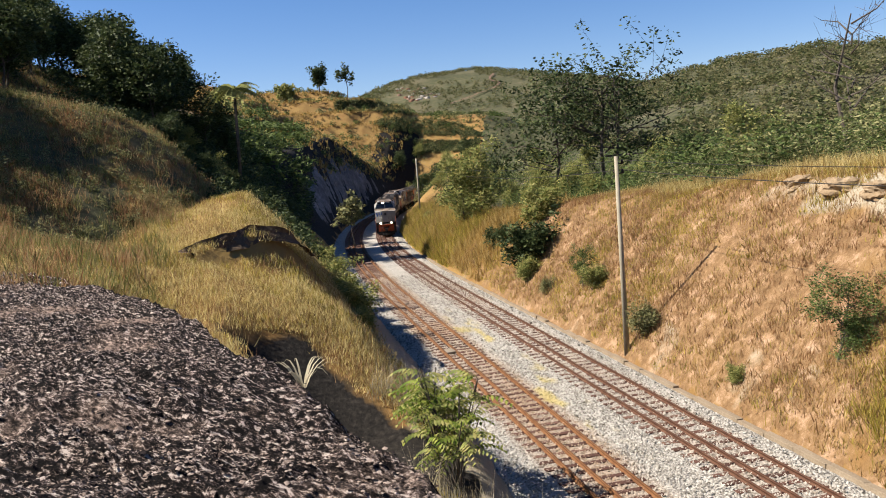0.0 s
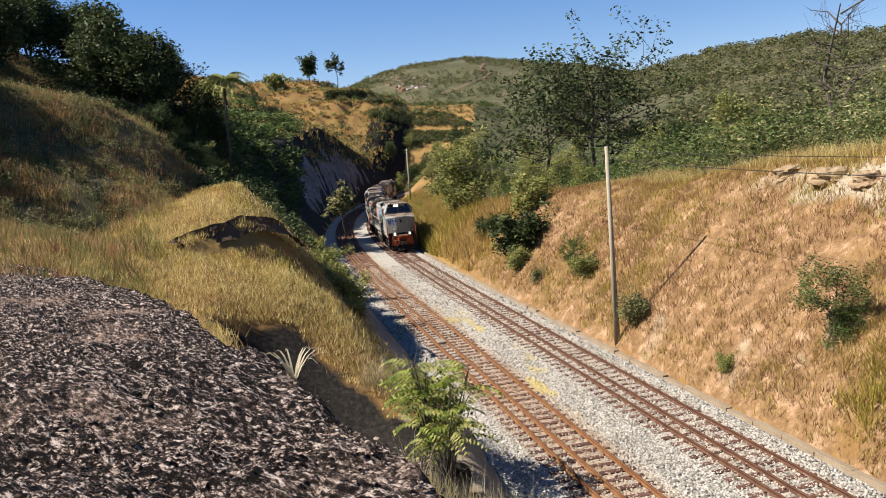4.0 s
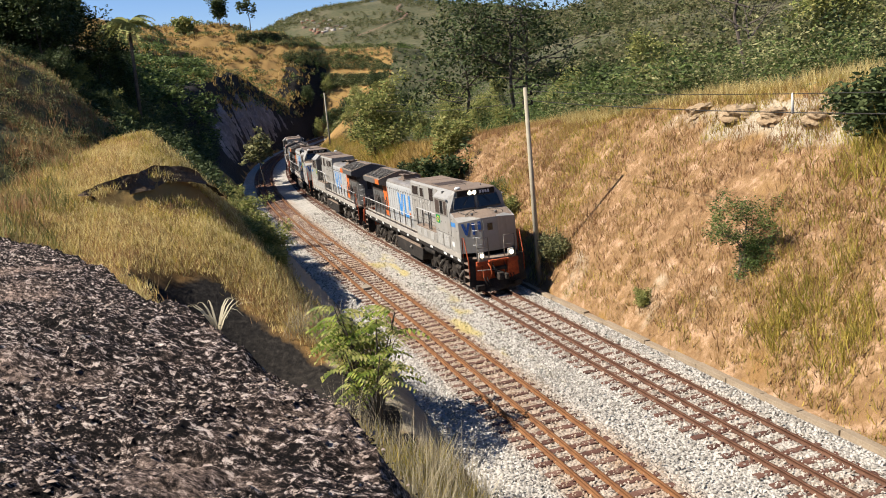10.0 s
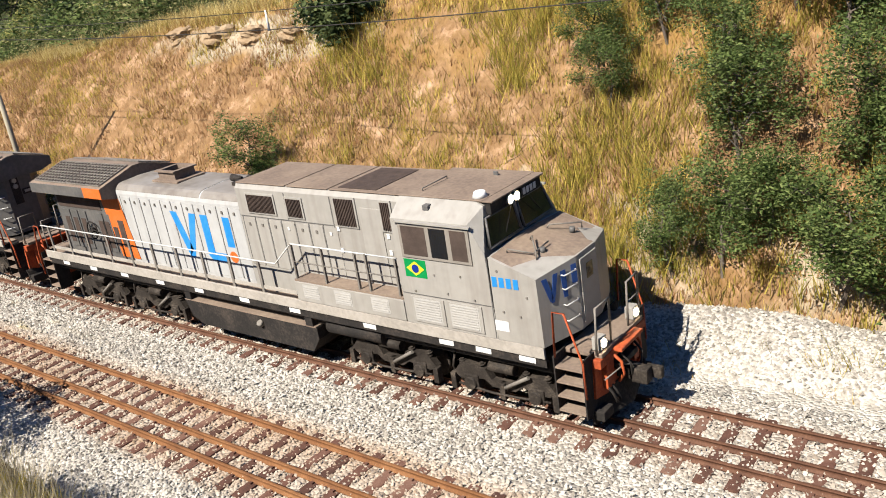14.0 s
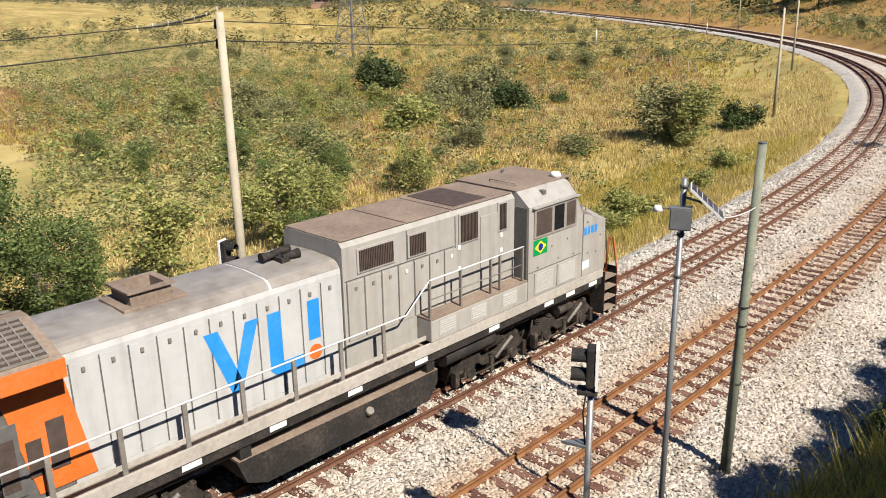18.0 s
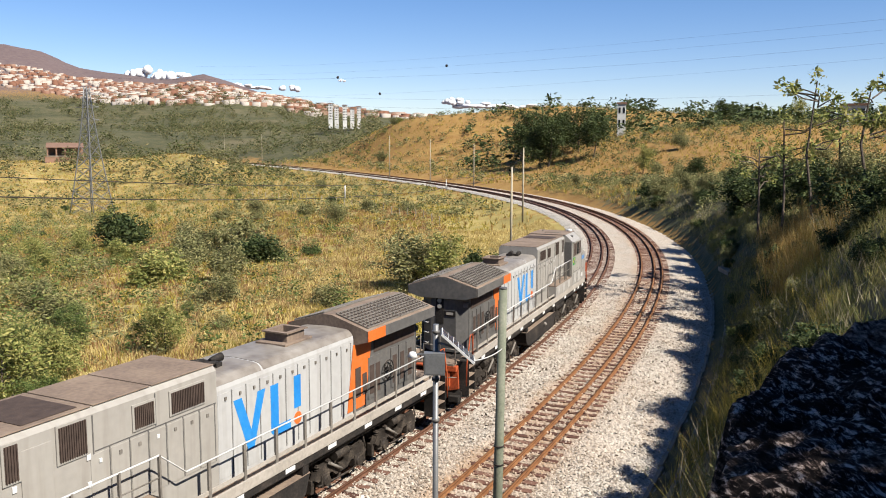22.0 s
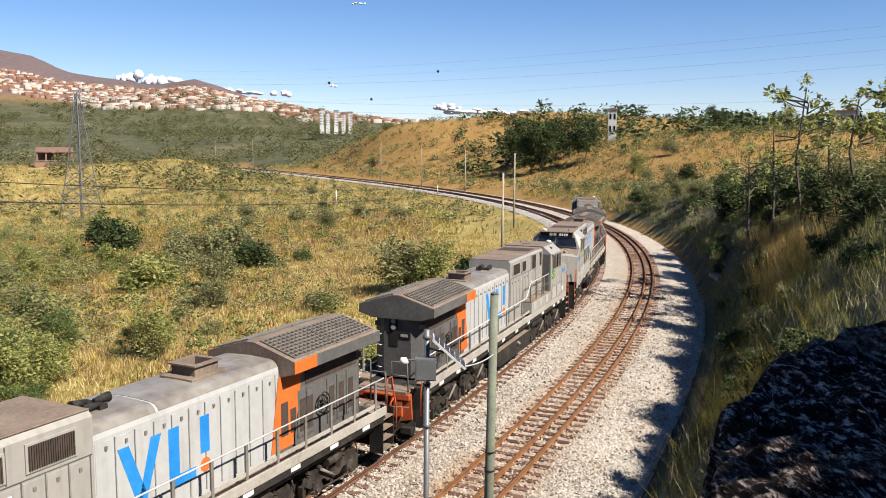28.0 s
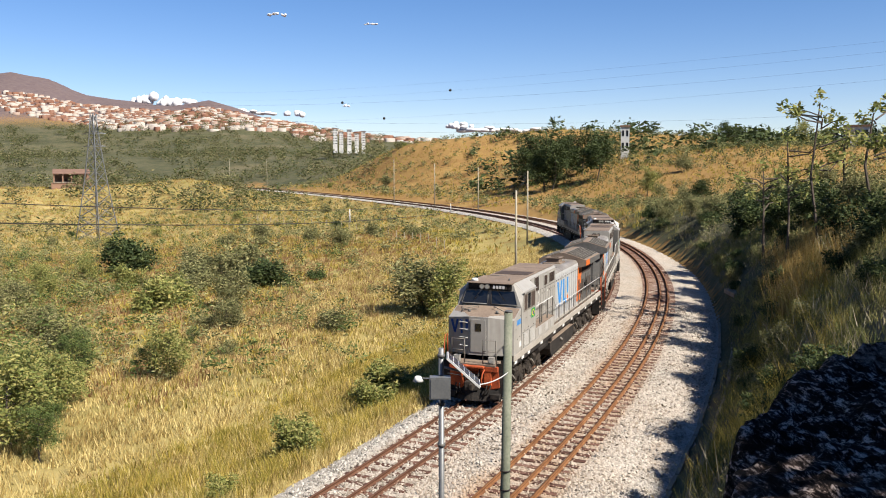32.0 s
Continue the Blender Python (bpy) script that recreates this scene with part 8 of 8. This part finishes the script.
def town(name, label, n, az0, az1, el, d0, d1, seed, big=1.0):
    """Small far houses on a hillside; el gives the lower and upper sight angle by bearing."""
    rng = np.random.RandomState(seed)
    vs, fs = [], []
    cube = np.array([(x, y, z) for z in (-0.8, 1) for y in (-1, 1) for x in (-1, 1)], float)
    cf = np.array([(4, 5, 7, 6), (0, 1, 5, 4), (2, 6, 7, 3), (0, 4, 6, 2), (1, 3, 7, 5)])
    azs, ds = rng.uniform(az0, az1, n), rng.uniform(d0, d1, n)
    xs, ys = ds * np.sin(np.radians(azs)), ds * np.cos(np.radians(azs))
    zs = height(xs, ys)
    es = np.degrees(np.arctan2(zs - EYE, ds))
    good = (es > np.interp(azs, el[0], el[1]) - 0.1) & (es < np.interp(azs, el[0], el[2]) + 0.1)
    for x, y, z in zip(xs[good], ys[good], zs[good]):
        k = np.array([rng.uniform(3.5, 7), rng.uniform(3.5, 7), rng.uniform(2.2, 5.5)]) * big
        a = rng.rand() * 3.14
        c, s = math.cos(a), math.sin(a)
        q = cube * k
        q = np.stack([x + q[:, 0] * c - q[:, 1] * s, y + q[:, 0] * s + q[:, 1] * c, z + q[:, 2]], 1)
        fs.append(cf + 8 * len(vs))
        vs.append(q)
    if vs:
        tagged(arrays(name, np.vstack(vs), np.vstack(fs), M_WALLS), label, "houses", kind="stuff")


def dirt_road(name, label, marks, wide):
    """A strip of bare earth draped on a far hillside, through (bearing, sight angle) marks."""
    vs = []
    d = np.geomspace(700, 1600, 700)
    for i in range(len(marks) - 1):
        for f in np.linspace(0, 1, 9)[:-1]:
            az = marks[i][0] + (marks[i + 1][0] - marks[i][0]) * f + 0.05 * math.sin(9 * f + i)
            el = marks[i][1] + (marks[i + 1][1] - marks[i][1]) * f
            x, y = d * math.sin(radians(az)), d * math.cos(radians(az))
            k = int(np.argmax(np.degrees(np.arctan2(height(x, y) - EYE, d)) > el))
            for off in (-wide, wide):
                px, py = x[k] + off, y[k] - 2
                vs.append((px, py, ground_at(px, py) + 2.5))
    n_ = len(vs) // 2
    fs = [(2 * i, 2 * i + 1, 2 * i + 3, 2 * i + 2) for i in range(n_ - 1)]
    tagged(arrays(name, np.array(vs), np.array(fs), M_TILE), label, "road", kind="structure")


dirt_road("dirt_road", "reddish bare earth track winding up the far mountain", [(4.3, 5.55), (4.0, 5.2), (4.7, 4.9), (4.3, 4.6), (3.2, 4.3), (2.2, 4.0), (1.2, 3.75)], 1.6)

def valley_road():
    """A grey road with low white posts on the far side of the valley."""
    marks = [(104.0, 318), (106.5, 342), (108.5, 372), (110.3, 470), (111.5, 555), (112.0, 600)]
    vs, posts = [], tagged(new("road_posts"), "short white posts along the valley road", "road posts")
    k = 40
    for i in range(k + 1):
        f = i / k * (len(marks) - 1)
        j = min(int(f), len(marks) - 2)
        az, d = (marks[j][m] + (marks[j + 1][m] - marks[j][m]) * (f - j) for m in (0, 1))
        for off in (-4.0, 4.0):
            x, y = bearing(az, d + off)
            vs.append((x, y, ground_at(*bearing(az, d)) + 0.7))
        if i % 3 == 0:
            part("post", tube(B(), Vector(vs[-2]) - Vector((0, 0, 1.0)), Vector(vs[-2]) + Vector((0, 0, 1.1)), 0.18, 6), M_REFLECT, posts)
    o = arrays("road", np.array(vs), np.array([(2 * i, 2 * i + 1, 2 * i + 3, 2 * i + 2) for i in range(k)]), M_ASPHALT)
    tagged(o, "grey asphalt road across the valley", "road", kind="structure")


M_ASPHALT = surface("worn_asphalt", [(0.09, 0.088, 0.085), (0.13, 0.127, 0.12), (0.17, 0.163, 0.155)], 0.1, 0.9, 0.1, fine=1.5)
valley_road()

EL = ([108, 112, 118.6, 125.6, 131, 150], [3.6, 3.6, 2.5, 2.5, 1.9, 1.5], [4.6, 4.5, 4.3, 3.7, 2.7, 2.4])
town("hillside_town", "dense red and white houses on the far hillside", 5200, 106, 131, EL, 1150, 2300, 1, 1.0)
town("hillside_town", "few pale houses on the far middle mountain", 75, -2.3, 0.6, ([-4, 2], [4.2, 4.4], [4.9, 5.2]), 1150, 1420, 3, 0.42)
town("hillside_town", "red and white houses on the far skyline", 900, 130, 150, EL, 900, 1600, 2, 1.0)


def block(name, label, az, d, w, dp, h, z=None, floors=5, cols=4):
    x, y = bearing(az, d)
    z = ground_at(x, y) if z is None else z
    t = thing(name, label, "building", "far blocks", pose(x, y, z, 0, 0, -az))
    part("wall", box(B(), -w / 2, w / 2, -dp / 2, dp / 2, -6, h), M_PLASTER, t)
    part("roof", box(B(), -w / 2 - 0.3, w / 2 + 0.3, -dp / 2 - 0.3, dp / 2 + 0.3, h, h + 0.5), M_TILE, t)
    for i in range(floors):
        for j in range(cols):
            a = -w / 2 + (j + 0.5) * w / cols
            zz = (i + 0.5) * h / floors
            part("window", box(B(), a - w / cols * 0.25, a + w / cols * 0.25, -dp / 2 - 0.06, -dp / 2 - 0.01, zz - h / floors * 0.25, zz + h / floors * 0.22), M_GLASS, t)


for k, az in enumerate((132.75, 133.15, 133.7, 134.2, 134.65)):
    block("apartment_block", "white apartment block on the skyline", az, 640 + 12 * k, 3.2, 9, 12 - (k % 2) * 2.0, 9.78 + 640 * math.tan(radians(1.55)), 6, 3)
block("watch_tower", "white square tower with an overhanging dark roof", 152.3, 262, 2.5, 2.5, 7.4, 9.78 + 262 * math.tan(radians(1.05)), 2, 2)
block("small_house", "pale small house among trees", 166.3, 240, 6.0, 5, 5.5, 9.78 + 240 * math.tan(radians(1.1)), 2, 3)
block("small_house", "low pale shed on the plateau", 160.5, 290, 9, 5, 1.2, 9.78 + 290 * math.tan(radians(1.4)), 1, 5)


def ruin():
    x, y = bearing(116.1, 390)
    z = ground_at(x, y) + 2.0
    t = thing("unfinished_house", "unfinished brick house with a tiled roof and open bays", "house", "", pose(x, y, z, 0, 0, -116) @ Matrix.Diagonal((1.4, 1.4, 1.2, 1)))
    part("terrace", box(B(), -5.6, 5.6, -2, 5, -2.2, 0.0), M_BRICK, t)
    part("roof", prism(B(), [(-2.4, 3.0), (5.2, 4.6), (5.2, 4.85), (-2.4, 3.3)], -5.2, 5.2, "x"), M_TILE, t)
    part("back_wall", box(B(), -5, 5, 4.6, 4.9, 0, 4.5), M_BRICK, t)
    for i in range(5):
        part("pillar", box(B(), -5 + i * 2.4, -4.6 + i * 2.4, -2, -1.6, 0, 3.05), M_BRICK, t)
    part("floor_slab", box(B(), -5.2, 5.2, -2.2, 5, 0.0, 0.25), M_CONC, t)


ruin()


def pylon(az, d, top_el, base_el):
    x, y = bearing(az, d)
    z0 = ground_at(x, y)
    h = 9.78 + d * math.tan(radians(top_el)) - z0
    t = thing("transmission_pylon", "grey lattice transmission pylon in the valley", "pylon", "", pose(x, y, z0, 0, 0, 20))

    def half(f):
        return 3.2 * (1 - f) ** 1.3 + 0.45
    for sx in (-1, 1):
        for sy in (-1, 1):
            part("leg", pipe(B(), [(sx * half(k / 8), sy * half(k / 8), h * k / 8) for k in range(9)], 0.14, 4), M_STEEL, t)
    for k in range(11):
        f0, f1 = k / 11, (k + 1) / 11
        a, b = half(f0), half(f1)
        for p, q in (((-a, -a), (b, -b)), ((a, -a), (-b, -b)), ((-a, a), (b, b)), ((a, a), (-b, b)), ((-a, -a), (-b, b)), ((-a, a), (-b, -b)), ((a, -a), (b, b)), ((a, a), (b, -b)), ((-b, -b), (b, -b)), ((-b, b), (b, b))):
            z_ = h * (f1 if p[0] == -b and abs(p[1]) == b else f0)
            part("brace", tube(B(), (*p, z_), (*q, h * f1), 0.07, 4), M_STEEL, t)
    for f in (0.74, 0.84, 0.94):
        part("crossarm", pipe(B(), [(-3.6, 0, h * f), (0, 0, h * f + 0.7), (3.6, 0, h * f), (-3.6, 0, h * f)], 0.09, 4), M_STEEL, t)


pylon(117.5, 225, 3.45, -2.6)

# overhead power lines high across the valley, with marker balls
for k, (e0, e1) in enumerate(((3.2, 2.7), (3.6, 3.4), (4.0, 6.3), (4.4, 7.0), (4.9, 7.6), (3.0, 5.4))):
    p = bearing(117.6 if k < 3 else 124, 225 if k < 3 else 500)
    q = bearing(172, 170)
    d0, d1 = math.hypot(*p), math.hypot(*q)
    pts = wire("power_line", (*p, 9.78 + d0 * math.tan(radians(e0))), (*q, 9.78 + d1 * math.tan(radians(e1))), 3.0, 0.011, M_WIRE, "thin high-voltage cable crossing the sky", 30)
for az, el in ((133.26, 4.38), (140.57, 5.22), (136.07, 3.34)):
    x, y = bearing(az, 260)
    b_ = B()
    bmesh.ops.create_icosphere(b_, subdivisions=2, radius=0.42)
    o = tagged(part("marker_ball", b_, M_BLACK, smooth=True), "dark round marker ball on a power cable", "marker ball", "marker balls")
    o.matrix_basis = pose(x, y, 9.78 + 260 * math.tan(radians(el)))

# small fair-weather clouds near the horizon
for i, (az, el, w, hh) in enumerate(((121.3, 4.15, 100, 40), (122.6, 4.1, 90, 34), (125.6, 3.75, 110, 16), (127.3, 3.6, 110, 12), (130.0, 3.55, 50, 22), (133.5, 4.15, 18, 8), (141.2, 2.75, 70, 24), (143.2, 2.5, 150, 16), (146.0, 2.45, 140, 16), (147.6, 2.35, 70, 14), (129.05, 9.95, 42, 9), (135.2, 9.5, 32, 6))):
    rng = np.random.RandomState(200 + i)
    d = 4300
    x, y = bearing(az, d)
    bm = B()
    for j in range(16):
        u = rng.uniform(-1, 1)
        m = Matrix.Translation((u * w, rng.normal() * w * 0.2, min(1.1, abs(rng.normal())) * hh * (1 - abs(u)) * 0.8)) @ Matrix.Diagonal((w * 0.22 * rng.uniform(0.6, 1.3), w * 0.2, hh * rng.uniform(0.35, 0.75), 1))
        bmesh.ops.create_icosphere(bm, subdivisions=2, radius=1.0, matrix=m)
    o = tagged(part("cloud", bm, M_CLOUD, smooth=True), "small white fair-weather cloud", "cloud", "clouds", "structure")
    o.matrix_basis = pose(x, y, 9.78 + d * math.tan(radians(el)), 0, 0, -az)


# ---------------------------------------------------------------- loose stones, sleepers
def stones(name, label, s0, s1, n0, n1, count, size, seed, mat):
    """Angular crushed stones lying on the ballast."""
    rng = np.random.RandomState(seed)
    s, n = rng.uniform(s0, s1, count), rng.uniform(n0, n1, count)
    x, y, _ = on_line(s, n)
    z = np.interp(n, bn, bz)
    octa = np.array([(1, 0, 0), (-1, 0, 0), (0, 1, 0), (0, -1, 0), (0, 0, 1), (0, 0, -0.4)], float)
    of = np.array([(0, 2, 4), (2, 1, 4), (1, 3, 4), (3, 0, 4)])
    k = size * (0.6 + 0.8 * rng.rand(count))
    v = octa[None] * (0.65 + 0.7 * rng.rand(count, 6, 1)) * k[:, None, None]
    a = rng.rand(count) * 6.28
    c, sn = np.cos(a)[:, None], np.sin(a)[:, None]
    tl = rng.normal(size=(count, 2)) * 0.5
    vx, vy, vz = v[..., 0] * c - v[..., 1] * sn, v[..., 0] * sn + v[..., 1] * c, v[..., 2]
    vz = vz + vx * tl[:, :1] + vy * tl[:, 1:]
    out = np.stack([x[:, None] + vx, y[:, None] + vy, z[:, None] + vz + 0.015], -1).reshape(-1, 3)
    f = (of[None] + 6 * np.arange(count)[:, None, None]).reshape(-1, 3)
    ob = arrays(name, out, f, mat)
    stain(ob, np.repeat(s, 6), np.repeat(n, 6))
    tagged(ob, label, "gravel", kind="stuff")


stones("ballast_stones", "pale angular ballast stones round the tracks", -24, 40, -3.8, 6.6, 76000, 0.04, 1, M_STONE)
stones("ballast_stones", "pale angular ballast stones farther along", -60, -24, -2.4, 6.6, 12000, 0.055, 2, M_STONE)
stones("ballast_stones", "pale angular ballast stones farther along", 40, 75, -3.8, 6.6, 16000, 0.05, 3, M_STONE)
# stones on the heap at the slope's foot
hv = np.array([v.co[:] for v in heap.data.vertices])
hv = hv[hv[:, 2] > 0.0]
hr = np.random.RandomState(9)
hp = hv[hr.randint(len(hv), size=7000)] + hr.uniform(-0.055, 0.055, (7000, 3)) * (1, 1, 0.3)
hk = 0.045 * (0.6 + 0.8 * hr.rand(7000, 1, 1))
ho = np.array([(1, 0, 0), (-1, 0, 0), (0, 1, 0), (0, -1, 0), (0, 0, 0.8), (0, 0, -0.6)], float)[None] * (0.6 + 0.8 * hr.rand(7000, 6, 1)) * hk
hf = np.array([(0, 2, 4), (2, 1, 4), (1, 3, 4), (3, 0, 4)])[None] + 6 * np.arange(7000)[:, None, None]
hs = tagged(arrays("heap_stones", (hp[:, None] + ho).reshape(-1, 3), hf.reshape(-1, 3), M_STONE), "loose pale stones on the gravel heap", "gravel", kind="stuff")
hs.matrix_basis = heap.matrix_basis
sleepers()


# ---------------------------------------------------------------- movement
def front_at(t):
    """Distance along the line of the leading locomotive's front platform."""
    return 0.15 + 6.98 * (t - 13) - (0.0725 * (13 - t) ** 2 if t < 13 else 0) + (0.0135 * (t - 19) ** 2 + 0.5 * min(1.0, (t - 19) / 5) if t > 19 else 0) + (0.1 * (t - 24) + 0.02 * (t - 24) ** 2 if t > 24 else 0)


def train_pose(t, k):
    mid = front_at(t) - 10.4 - MIDDLES[k]
    ax, ay, _ = on_line(mid + 6.5, TRAIN)
    bx, by, _ = on_line(mid - 6.5, TRAIN)
    turn = math.degrees(math.atan2(ay - by, ax - bx)) + (180 if k % 2 else 0)
    return pose(float(ax + bx) / 2, float(ay + by) / 2, 0, 0, 0, turn)


def motions():
    for k, lo in enumerate(locos):
        walk(lo, [(t * 0.5, train_pose(t * 0.5, k)) for t in range(65)])
        # the wheels roll with the way that the train goes
        times = [i / 15 for i in range(481)]
        turns = [math.degrees(front_at(t) / 0.46) * (-1 if k % 2 else 1) for t in times]
        for w in [o for o in lo.children_recursive if o.name.split(".")[0] == "wheelset"]:
            x, y, z = w.matrix_basis.translation
            walk(w, [(t, pose(x, y, z, 0, a, 0)) for t, a in zip(times, turns)])


motions()
